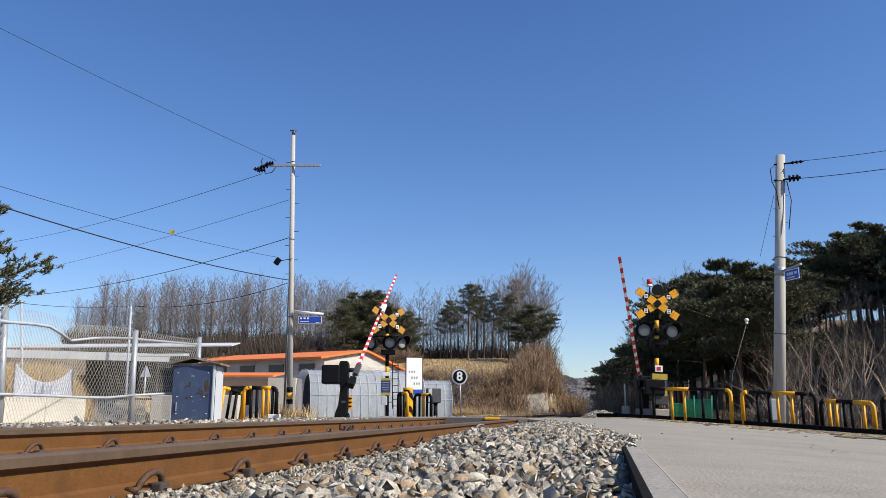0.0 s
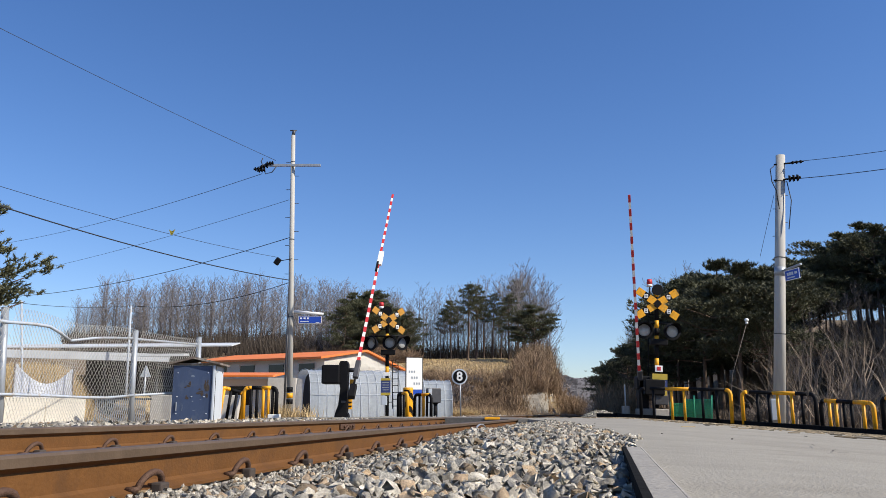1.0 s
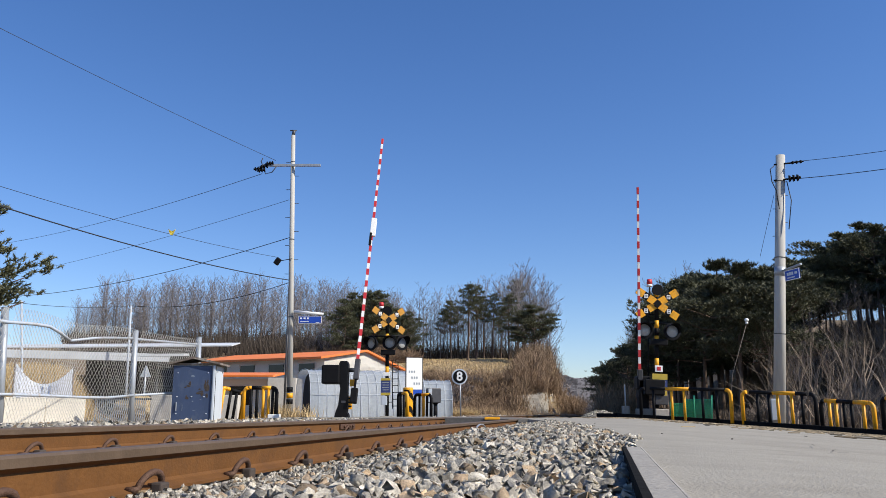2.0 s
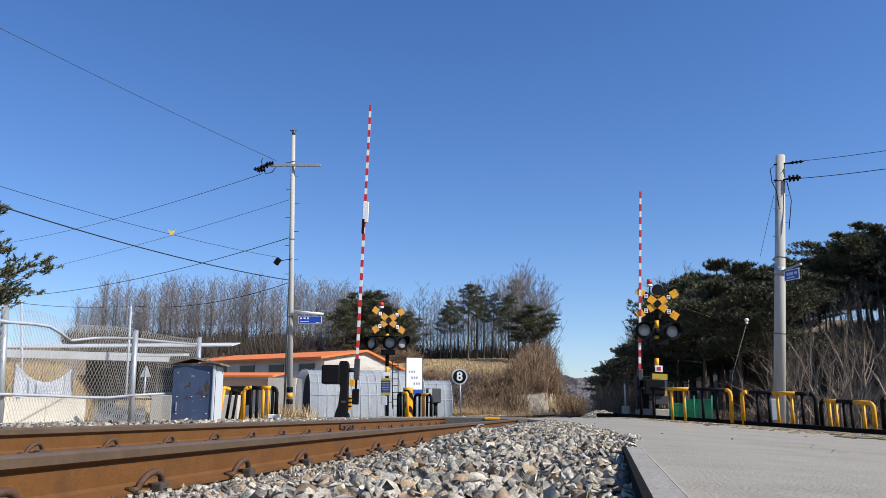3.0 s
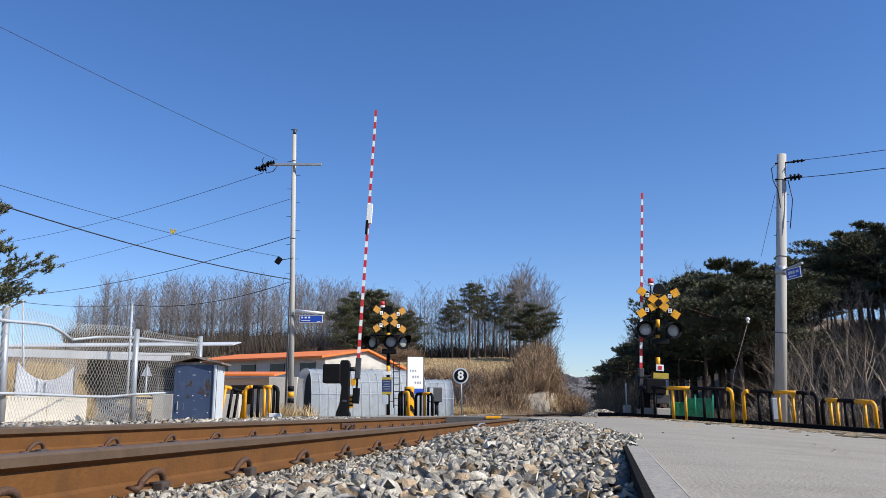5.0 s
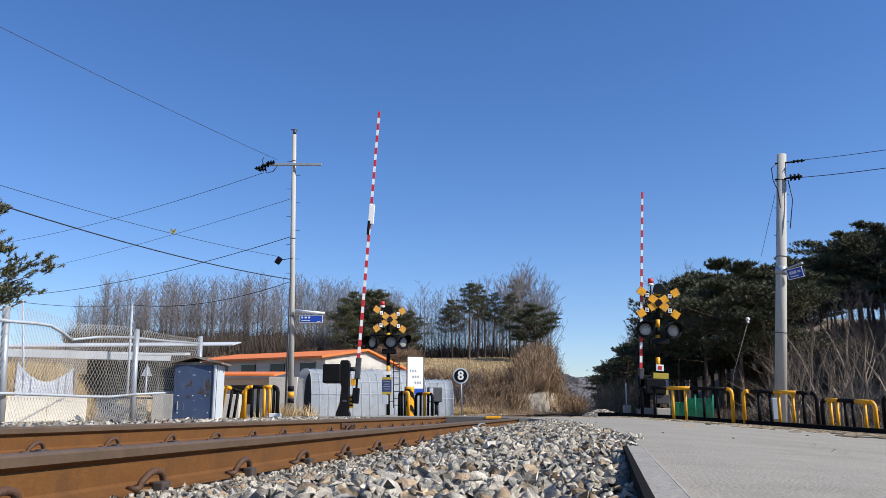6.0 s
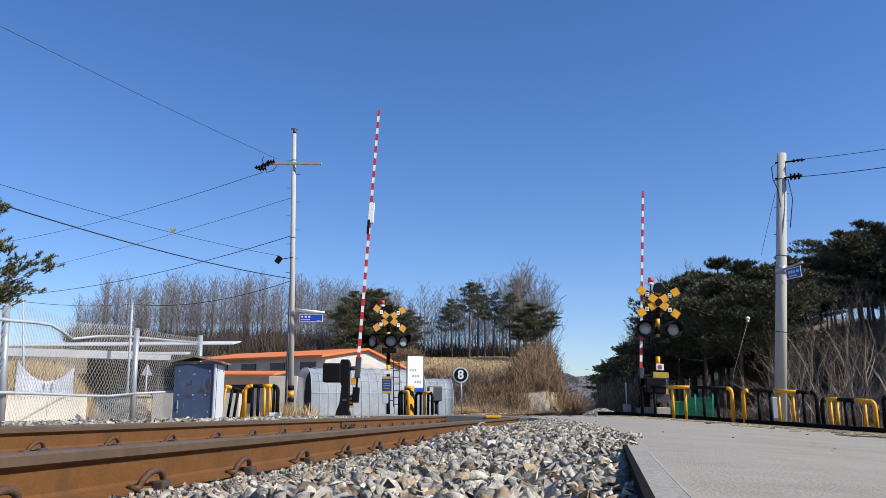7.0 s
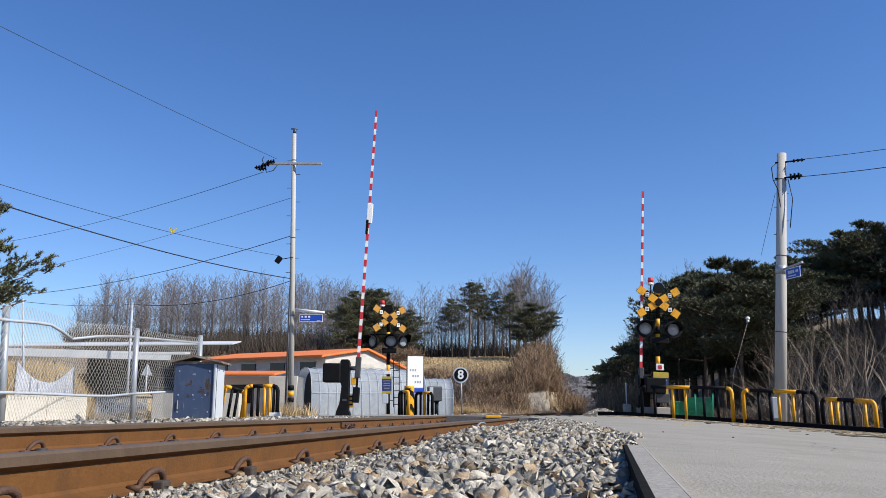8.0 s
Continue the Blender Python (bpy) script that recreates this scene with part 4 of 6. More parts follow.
def build_grass():
    rnd = random.Random(23)
    grass("dry_grass", [(px * y, y, 16) for px, y in ((rnd.uniform(-0.56, -0.425), rnd.uniform(23, 31)) for _ in range(800))], 0.55, M_straw, "tall dry straw-coloured grass behind the fence")
    grass("bank_grass", [(px * y, y, 9) for px, y in ((rnd.uniform(-0.08, 0.15), rnd.uniform(62.5, 78)) for _ in range(3600))], 0.13, M_straw, "dry tan grass over the hillside")
    grass("bank_weeds", [(px * y, y, 9) for px, y in ((rnd.uniform(-0.08, 0.15), rnd.uniform(52, 63)) for _ in range(1500))], 0.55, M_weed, "brown withered weeds on the slope")
    # dark grass colour stands for the shade below the pines
    grass("verge_grass", [(px * y, y, 10) for px, y in ((rnd.uniform(0.25, 0.6), rnd.uniform(23.5, 38)) for _ in range(3000))], 0.40, M_litterbed, "withered grass on the roadside bank, coloured dark for pine shade")
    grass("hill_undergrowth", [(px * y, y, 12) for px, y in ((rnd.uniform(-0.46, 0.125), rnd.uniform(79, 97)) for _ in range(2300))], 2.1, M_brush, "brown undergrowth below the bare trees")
    grass("trackside_grass", [(-4.4 + rnd.gauss(0, 0.35), 23.6 + rnd.gauss(0, 0.5), 12) for _ in range(60)], 0.45, M_straw, "dry grass tuft round the foot of the utility pole")
build_grass()

def build_rock():
    """Low rough rock wall along the foot of the cutting."""
    vs, fs = [], []
    rows, cols = 60, 9
    for i in range(rows):
        y = 57 + 20 * i / (rows - 1)
        x = -2.305 + 0.1815 * y + bend(y) - 2.3
        top = (1.75 + 0.5 * noise.noise((y * 0.5, 2.0, 0)) + 0.25 * noise.noise((y * 2.1, 5.0, 0))) * smooth(57, 59.5, y)
        for j in range(cols + 2):
            f = min(1, j / (cols - 1))
            p = Vector((x - 0.35 * f - 1.3 * max(0, j - cols + 1), y, -0.2 + (top + 0.2) * f))
            rough = 0.28 * noise.noise(p * 0.9) + 0.16 * noise.noise(p * 2.7) + 0.07 * noise.noise(p * 7)
            vs.append((p.x + rough, p.y + 0.5 * rough, p.z + 0.2 * rough))
    n = cols + 2
    for i in range(rows - 1):
        for j in range(n - 1):
            fs.append((i * n + j, (i + 1) * n + j, (i + 1) * n + j + 1, i * n + j + 1))
    o = pydata("rock_face", vs, fs, M_rock)
    tagged(o, "weathered grey-brown rock face of the cutting", "rock", kind="structure")
build_rock()

def build_distance():
    vs, fs = [], []
    n = 60
    for i in range(n):
        a = -0.9 + 1.9 * i / (n - 1)
        x = 420 * a
        h = 15 + 5 * noise.noise((a * 6, 0, 5)) + 2.0 * noise.noise((a * 40, 0, 5))
        vs += [(x, 330, -2), (x, 338, h * 0.75), (x, 360, h), (x, 420, h)]
    for i in range(n - 1):
        for k in range(3):
            fs.append((4 * i + k, 4 * i + 4 + k, 4 * i + 5 + k, 4 * i + 1 + k))
    o = pydata("far_hill", vs, fs, M_far, smooth=True)
    tagged(o, "distant hazy wooded ridge", "hill", kind="structure")
    rnd = random.Random(51)
    vs, fs = [], []
    for _ in range(5200):      # bare treetops on the ridge
        x, f = rnd.uniform(-40, 130), rnd.random()
        a = x / 420
        h = 15 + 5 * noise.noise((a * 6, 0, 5)) + 2.0 * noise.noise((a * 40, 0, 5))
        y, z = 330 + 30 * f, h * (0.75 * min(1, f / 0.27) + 0.25 * max(0, (f - 0.27) / 0.73)) - 0.6
        t, w = rnd.uniform(0.6, 1.9), rnd.uniform(0.2, 0.8)
        i = len(vs)
        lean = rnd.gauss(0, 0.5)
        vs += [(x - w, y, z), (x + w, y, z), (x + lean + w * 0.7, y, z + t), (x + lean - w * 0.7, y, z + t * 0.9)]
        fs.append((i, i + 1, i + 2, i + 3))
    o = pydata("far_trees", vs, fs, M_fartree)
    tagged(o, "bare treetops along the distant ridge", "trees", kind="stuff")
build_distance()

# ---- farm behind the fence ----
def gable_house():
    t = thing("farm_building", (-7.2, 50, 0.05), "long cream farm building with an orange sheet roof", "building")
    # corner towards the camera at the origin of the thing; side wall runs left and back, gable runs right and back
    sd = Vector((-8.2, 4.4, 0)) * 1.15
    gd = Vector((4.9, 3.9, 0))
    H0, HP, H1 = 3.55, 4.05, 2.75
    peak = gd * 0.46
    def wall(name, pts, material):
        bm = bmesh.new()
        vs = [bm.verts.new(p) for p in pts]
        f = bm.faces.new(vs)
        r = bmesh.ops.solidify(bm, geom=[f], thickness=0.15)
        part(name, bm, material, t)
    z = lambda v, h: (v.x, v.y, h)
    o = Vector((0, 0, 0))
    wall("gable_wall", [z(o, 0), z(gd, 0), z(gd, H1), z(peak, HP), z(o, H0)], M_cream)
    wall("side_wall", [z(sd, 0), z(o, 0), z(o, H0 - 0.02), z(sd, H0 - 0.02)], M_cream)
    wall("back_wall", [z(sd, 0), z(sd + gd, 0), z(sd + gd, H1), z(sd + peak, HP), z(sd, H0)], M_cream)
    wall("far_wall", [z(gd, 0), z(gd + sd, 0), z(gd + sd, H1), z(gd, H1)], M_cream)
    ov = -gd.normalized() * 0.45
    oe = -sd.normalized() * 0.25
    def roof(name, a, ha, b, hb, th=0.13):
        bm = bmesh.new()
        top = [z(a + oe, ha + th), z(b + oe, hb + th), z(b + sd, hb + th), z(a + sd, ha + th)]
        bot = [(x, y, h - th) for x, y, h in top]
        vs = [bm.verts.new(p) for p in top + bot]
        for f in ((0, 1, 2, 3), (7, 6, 5, 4), (0, 4, 5, 1), (1, 5, 6, 2), (2, 6, 7, 3), (3, 7, 4, 0)):
            bm.faces.new([vs[i] for i in f])
        bmesh.ops.recalc_face_normals(bm, faces=bm.faces)
        part(name, bm, M_orange, t)
    roof("roof", o + ov, H0 - 0.06, peak, HP)
    roof("roof", peak, HP, gd - ov, H1 - 0.12)
    n = Vector((sd.y, -sd.x, 0)).normalized()
    if n.y > 0:
        n = -n
    ang = math.atan2(sd.y, sd.x)
    for k in (0.12, 0.34, 0.56, 0.78, 0.95):
        c = sd * k + n * 0.03
        bm = bmesh.new()
        box(bm, (0, 0, 0), (1.15, 0.08, 0.5), 0.01, Matrix.Translation((c.x, c.y, 3.0)) @ Matrix.Rotation(ang, 4, "Z"))
        w = part("window", bm, M_glassdark, t, "dark window")
        bm = bmesh.new()
        for dz in (-0.28, 0.28):
            box(bm, (0, 0, dz), (1.27, 0.12, 0.06), 0, Matrix.Translation((c.x, c.y, 3.0)) @ Matrix.Rotation(ang, 4, "Z"))
        part("window_frame", bm, M_greywall, w)
gable_house()

def annex():
    t = thing("farm_annex", (-10.4, 45, 0.05), "low grey lean-to with an orange sheet roof", "building")
    bm = bmesh.new()
    box(bm, (-1.6, 1.2, 1.05), (5.6, 2.4, 2.1))
    part("wall", bm, M_cream, t)
    bm = bmesh.new()
    box(bm, (-1.7, 0.9, 2.28), (6.2, 3.4, 0.12), 0.02, Matrix.Rotation(radians(5), 4, "X"))
    part("roof", bm, M_orange, t)
    for x, w in ((-3.2, 0.7), (-0.6, 1.1)):
        bm = bmesh.new()
        box(bm, (x, -0.02, 1.2), (w, 0.06, 1.0))
        part("window", bm, M_glassdark, t)
    bm = bmesh.new()
    box(bm, (1.9, -0.3, 1.05), (1.5, 2.0, 2.1), 0.02)
    part("shed", bm, M_greywall, t, "pale porch")
annex()

def greenhouse(name, p, length, radius, height, yaw, door, label):
    t = thing(name, p, label, "greenhouse", "plastic greenhouses", rot=(0, 0, yaw))
    n = 20
    def arc(i):
        a = math.pi * i / n
        x = -math.cos(a)
        return radius * math.copysign(abs(x) ** 0.6, x), height * math.sin(a) ** 0.62
    bm = bmesh.new()
    rows = []
    m = max(4, int(length / 0.34))
    for j in range(m + 1):
        s = 1 - 0.012 * (j % 2)
        rows.append([bm.verts.new((length * j / m, arc(i)[0] * s, arc(i)[1] * s)) for i in range(n + 1)])
    for a, b in zip(rows, rows[1:]):
        for i in range(n):
            f = bm.faces.new((a[i], b[i], b[i + 1], a[i + 1]))
            f.smooth = True
    bm.faces.new(rows[-1])
    part("film", bm, M_plastic, t)
    bm = bmesh.new()
    c = bm.verts.new((0.3, 0, 0))
    vs = [bm.verts.new((0.3, arc(i)[0] * 0.93, arc(i)[1] * 0.93)) for i in range(n + 1)]
    for a, b in zip(vs, vs[1:]):
        bm.faces.new((c, a, b))
    # an open end is filled with a dark panel for the unlit inside
    part("end_shade" if door else "end_film", bm, M_inside if door else M_plastic, t)
    for j in range(0, m + 1):
        bm = bmesh.new()
        pipe(bm, [(length * j / m, arc(i)[0] * 1.012, arc(i)[1] * 1.012) for i in range(n + 1)], 0.009, 5)
        part("hoop", bm, M_rib, t)
    for zf in (2, 4, 6):
        bm = bmesh.new()
        x, z = arc(zf)
        tube(bm, (0, x * 1.02, z * 1.02), (length, x * 1.02, z * 1.02), 0.009, n=5)
        part("purlin", bm, M_rib, t)
greenhouse("greenhouse", (-6.0, 35.6, 0.05), 5.0, 1.6, 2.1, 21, True, "tunnel greenhouse of milky plastic film on white hoops")
greenhouse("greenhouse", (-1.1, 38.2, 0.05), 1.3, 1.4, 1.75, 10, False, "short rounded greenhouse covered in grey film")

def open_shed():
    t = thing("open_shed", (-19, 36, 0.05), "long open farm shed with white sheet roofs", "shed")
    def slab(name, a, b, depth, th, tilt, material):
        a, b = Vector(a), Vector(b)
        bm = bmesh.new()
        d = b - a
        box(bm, (0, 0, 0), (d.length, depth, th), 0.01, Matrix.Translation((a + b) / 2 - Vector((-19, 36, 0.05))) @ Matrix.Rotation(math.atan2(d.y, d.x), 4, "Z") @ Matrix.Rotation(-math.atan2(d.z, d.xy.length), 4, "Y") @ Matrix.Rotation(radians(tilt), 4, "X"))
        part(name, bm, material, t)
    slab("upper_roof", (-22.03, 38, 3.33), (-10.06, 40, 3.6), 5.0, 0.06, 6, M_roofsheet)
    slab("lower_roof", (-18.51, 32, 2.46), (-10.58, 34, 2.68), 4.0, 0.10, 4, M_roofsheet)
    slab("fascia", (-17.49, 30.2, 2.5), (-10.61, 32, 2.41), 0.08, 0.30, 0, M_roofsheet)
    # back wall coloured dark for the shade below the roofs
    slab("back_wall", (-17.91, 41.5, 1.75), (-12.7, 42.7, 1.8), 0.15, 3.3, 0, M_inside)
    for px in (-17.6, -15.6, -13.5, -11.4, -9.0):
        bm = bmesh.new()
        tube(bm, (px + 19, -3.0, 0), (px + 19, -3.0, 2.25), 0.06, n=8)
        part("post", bm, M_dgrey, t)
    # dark box added to stand for the black shade under the roof
    bm = bmesh.new()
    box(bm, (4.4, -1.2, 1.0), (1.6, 1.4, 1.6), 0.05)
    part("shade_box", bm, M_inside, t, "dark box standing for the shade under the roof")
open_shed()

def block_wall():
    t = thing("low_wall", (-10.58, 20.7, 0.0), "low cream rendered wall behind the fence", "wall", rot=(0, 0, 24))
    for k in range(4):
        bm = bmesh.new()
        box(bm, (-1.05 + 0.92 * k - 0.6, 0.02 * k, 0.35), (0.91, 0.16, 0.7 - 0.01 * (k % 2)), 0.01)
        part("panel", bm, M_block, t)
    t = thing("low_fence", (-8.0, 21.0, 0.0), "low grey slatted barrier behind the fence", "barrier")
    for k in range(26):
        bm = bmesh.new()
        box(bm, (-0.75 + 0.05 * k, 0, 0.34), (0.018, 0.02, 0.66))
        part("slat", bm, M_galv, t)
    bm = bmesh.new()
    box(bm, (-0.1, 0.02, 0.66), (1.5, 0.04, 0.05), 0.005)
    part("rail", bm, M_dgrey, t)
    t = thing("concrete_blocks", (-6.7, 23.5, 0.05), "grey concrete wall by the farm road", "wall")
    for k in range(4):
        bm = bmesh.new()
        box(bm, (-1.2 + 0.62 * k, 0, 0.38), (0.6, 0.3, 0.76), 0.02)
        part("block", bm, M_greywall, t)
block_wall()

def hay():
    for k, (x, y, s) in enumerate(((-9.9, 27.0, 1.0), (-9.1, 27.6, 0.8), (-8.5, 29.5, 0.9))):
        bm = bmesh.new()
        bmesh.ops.create_icosphere(bm, subdivisions=4, radius=0.6)
        for v in bm.verts:
            v.co = Vector((v.co.x * 1.3, v.co.y, v.co.z * 0.75)) + v.co.normalized() * (0.18 * noise.noise(v.co * 4 + Vector((k * 5, 0, 0))) + 0.08 * noise.noise(v.co * 14))
        ob = part("hay_heap", bm, M_straw)
        ob.matrix_basis = pose(x, y, 0.4 * s) @ Matrix.Scale(s, 4)
        tagged(ob, "heap of yellow straw beside the shed", "straw", "straw heaps")
hay()

def tarp():
    t = thing("tarpaulin", (-11.21, 21.7, 0.88), "white tarpaulin hung between stakes, blowing in the wind", "tarpaulin", rot=(0, 0, 36))
    n = 8
    strips = []
    for k in range(n):
        x0, x1 = 1.41 * k / n, 1.41 * (k + 1) / n + 0.01
        sag = lambda x: 0.74 - 0.48 * math.sin(math.pi * x / 1.41) ** 0.9 + 0.0 * x - 0.06 * x
        bm = bmesh.new()
        cols = []
        for x in (x0, (x0 + x1) / 2, x1):
            top = sag(min(1.41, x))
            cols.append([bm.verts.new((x - x0, 0.05 * math.sin(5 * x + 4 * j / 6), -0.36 + (top + 0.36) * (1 - j / 6))) for j in range(7)])
        for a, b in zip(cols, cols[1:]):
            for j in range(6):
                f = bm.faces.new((a[j], a[j + 1], b[j + 1], b[j]))
        bmesh.ops.solidify(bm, geom=bm.faces, thickness=0.006)
        s = part("strip", bm, M_tarp, t)
        s.matrix_basis = pose(x0, 0, 0)
        strips.append((s, x0))
    for x in (-0.02, 1.43):
        bm = bmesh.new()
        tube(bm, (x, 0.02, -0.86), (x, 0.02, 0.80), 0.02, n=6)
        part("stake", bm, M_bark, t)
    return strips
TARP = tarp()

# ---- lineside fence ----
POSTS = [(-8.6, 9.0, 2.05), (-7.42, 14.0, 2.08), (-6.72, 18.0, 2.08), (-6.04, 20.5, 2.16)]
def lineside_fence():
    t = thing("chain_link_fence", (0, 0, 0), "galvanised chain-link fence with bent white rails beside the track", "fence")
    for k, (x, y, h) in enumerate(POSTS):
        lean = (-0.10, -0.10, -0.03, -0.05, 0)[k]
        bm = bmesh.new()
        tube(bm, (x - lean * 0.1, y, -0.1), (x + lean, y, h), 0.062, n=14)
        tube(bm, (x + lean, y, h), (x + lean, y, h + 0.02), 0.068, 0.05, n=14)
        part("post", bm, M_galv, t)
    def rail_pts(name, pts, r=0.026):
        bm = bmesh.new()
        pipe(bm, pts, r, 8)
        part(name, bm, M_whiterail, t)
    rail_pts("top_rail", [(-8.55, 9.0, 1.85), (-7.45, 14.0, 1.84), (-7.3, 14.6, 1.87), (-7.21, 15.0, 1.87), (-7.17, 15.4, 1.78), (-7.11, 15.7, 1.66)], 0.03)
    rail_pts("top_rail", [(-7.11, 15.7, 1.67), (-7.02, 16.6, 1.8), (-6.92, 17.2, 1.86), (-6.78, 18.0, 1.92)])
    rail_pts("top_rail", [(-6.78, 18.0, 1.91), (-6.42, 19.3, 1.95), (-6.09, 20.5, 1.99)])
    rail_pts("bottom_rail", [(-8.55, 9.0, 0.55), (-7.32, 14.0, 0.62), (-7.17, 15.0, 0.62), (-6.97, 16.2, 0.61), (-6.85, 17.0, 0.62), (-6.69, 18.0, 0.69)])
    rail_pts("bottom_rail", [(-6.69, 18.0, 0.69), (-6.35, 19.3, 0.76), (-6.02, 20.5, 0.78)])
    rnd = random.Random(3)
    for k, (a, b) in enumerate(zip(POSTS[:-1], POSTS[1:])):
        a2, b2 = Vector((a[0], a[1], 0)), Vector((b[0], b[1], 0))
        L = (b2 - a2).length
        d = (b2 - a2).normalized()
        nrm = Vector((-d.y, d.x, 0))
        top, cell = 2.0, 0.085
        bm = bmesh.new()
        def point(s, z):
            bulge = 0.16 * math.exp(-((s - 0.55 * L) / 0.5) ** 2) * (1 if k == 1 else 0.2) * math.sin(math.pi * z / top)
            droop = 0.10 * math.exp(-((s - 0.5 * L) / 0.9) ** 2) * (z / top) ** 2 * (1 if k == 1 else 0.3)
            shift = 0.05 * math.sin(2.1 * s + k) * math.sin(3 * z)
            p = a2 + d * (s + shift * 0.5) + nrm * bulge
            return Vector((p.x, p.y, z + 0.12 - droop))
        ratio = 1.7
        count = int((L + top / ratio) / cell) + 1
        for sign in (1, -1):
            for i in range(count):
                s0 = i * cell - (top / ratio if sign > 0 else 0)
                prev = None
                for j in range(9):
                    z = top * j / 8
                    s = s0 + sign * z / ratio
                    if s < 0.03 or s > L - 0.03:
                        prev = None
                        continue
                    q = point(s, z)
                    if prev is not None:
                        tube(bm, prev, q, 0.0038, n=3, caps=False)
                    prev = q
        o = part("wire_mesh", bm, M_wire, t)
        tagged(o, kind="stuff")
lineside_fence()

def thin_pole(p, q, r, label, name="thin_pole", material=None):
    t = thing(name, p, label, "pole", "slim poles behind the fence")
    bm = bmesh.new()
    tube(bm, (0, 0, -0.2), Vector(q) - Vector(p), r, r * 0.8, n=8)
    part("shaft", bm, material or M_whiterail, t)
thin_pole((-13.05, 26.0, 0.1), (-13.47, 26, 3.83), 0.04, "slim grey pole carrying a cable")
thin_pole((-11.8, 31.0, 0.1), (-11.87, 31, 4.36), 0.05, "slim white pole carrying a cable")

def triangle_sign():
    t = thing("road_sign", (-9.7, 27.0, 0.05), "small grey triangular road sign seen from behind", "sign")
    bm = bmesh.new()
    tube(bm, (0, 0, 0), (0, 0, 1.75), 0.03, n=8)
    part("post", bm, M_galv, t)
    bm = bmesh.new()
    extrude_profile(bm, [(-0.19, 1.42), (0.19, 1.42), (0.0, 1.80)], 0.02)
    part("plate", bm, M_paleblue, t)
triangle_sign()

# ---- equipment cabinet ----
def cabinet():
    x, y = -6.19, 19.0
    t = thing("equipment_cabinet", (x, y, 0.10), "weathered blue steel trackside cabinet with a peaked lid", "cabinet", rot=(0, 0, 3))
    W, D, H = 0.95, 0.9, 1.30
    bm = bmesh.new()
    box(bm, (W / 2, D / 2, H / 2), (W, D, H), 0.012)
    part("body", bm, M_paleblue, t)
    # body paint pale for the sunlit side, door paint dark for the shaded front
    bm = bmesh.new()
    box(bm, (W / 2 - 0.03, -0.012, H / 2 + 0.01), (W - 0.08, 0.03, H - 0.06), 0.008)
    door = part("door", bm, M_navy, t, "blue door with peeling patches")
    rnd = random.Random(8)
    def flake(cx, cz, w, h, material):
        bm = bmesh.new()
        extrude_profile(bm, [(cx + w * rnd.uniform(0.55, 1.15) * math.cos(a), cz + h * rnd.uniform(0.55, 1.15) * math.sin(a)) for a in [i * 0.524 for i in range(12)]], 0.004)
        for v in bm.verts:
            v.co.y -= 0.029
        part("rust_patch", bm, material, door)
    for cx, cz, w, h in ((0.37, 0.82, 0.07, 0.025), (0.40, 0.88, 0.035, 0.05), (0.34, 0.55, 0.05, 0.035), (0.30, 0.79, 0.03, 0.02), (0.60, 0.66, 0.055, 0.03), (0.68, 0.64, 0.045, 0.06),
                         (0.75, 0.84, 0.03, 0.13), (0.80, 0.78, 0.045, 0.10), (0.80, 0.92, 0.02, 0.06), (0.66, 0.70, 0.06, 0.02), (0.33, 0.59, 0.02, 0.03), (0.79, 0.60, 0.03, 0.06), (0.62, 0.75, 0.03, 0.02)):
        flake(cx, cz, w, h, M_rustpatch)
    for cx, cz, w, h in ((0.45, 1.05, 0.05, 0.03), (0.25, 0.33, 0.006, 0.10), (0.52, 0.27, 0.04, 0.006), (0.48, 0.48, 0.02, 0.014), (0.66, 0.52, 0.03, 0.006)):
        flake(cx, cz, w, h, M_scuff)
    for px, pz in ((0.12, 1.12), (0.8, 1.12), (0.12, 0.2), (0.8, 0.2), (0.45, 0.58), (0.73, 0.58), (0.12, 0.58)):
        bm = bmesh.new()
        box(bm, (px, -0.032, pz), (0.03, 0.02, 0.02), 0.004)
        part("hinge", bm, M_paleblue, door)
    bm = bmesh.new()
    box(bm, (0.12, -0.05, 0.36), (0.02, 0.03, 0.2), 0.006)
    part("handle", bm, M_galv, door)
    bm = bmesh.new()
    box(bm, (W - 0.012, -0.03, H / 2), (0.045, 0.07, H - 0.04), 0.006)
    part("edge_strip", bm, M_paleblue, t)
    bm = bmesh.new()
    box(bm, (W + 0.004, 0.035, H / 2), (0.012, 0.05, H - 0.05))
    part("gasket", bm, M_black, t)
    bm = bmesh.new()
    e0, e1, y0, y1 = -0.09, W + 0.13, -0.12, D + 0.1
    prof = [(e0, H), (e0, H + 0.045), (W * 0.48, H + 0.195), (e1, H + 0.045), (e1, H), (W * 0.48, H + 0.14)]
    front = [bm.verts.new((x_, y0, z_)) for x_, z_ in prof]
    back = [bm.verts.new((x_, y1, z_)) for x_, z_ in prof]
    for i in range(6):
        bm.faces.new((front[i], front[(i + 1) % 6], back[(i + 1) % 6], back[i]))
    bm.faces.new(front[::-1])
    bm.faces.new(back)
    box(bm, (W / 2, D / 2, H + 0.015), (W + 0.04, D + 0.04, 0.05))
    bmesh.ops.recalc_face_normals(bm, faces=bm.faces)
    part("lid", bm, M_lid, t, "weathered grey-brown peaked lid")
    for px in (0.25, 0.75):
        bm = bmesh.new()
        box(bm, (W + 0.006, px, 1.16), (0.012, 0.03, 0.03))
        part("bolt", bm, M_rustpatch, t)
cabinet()

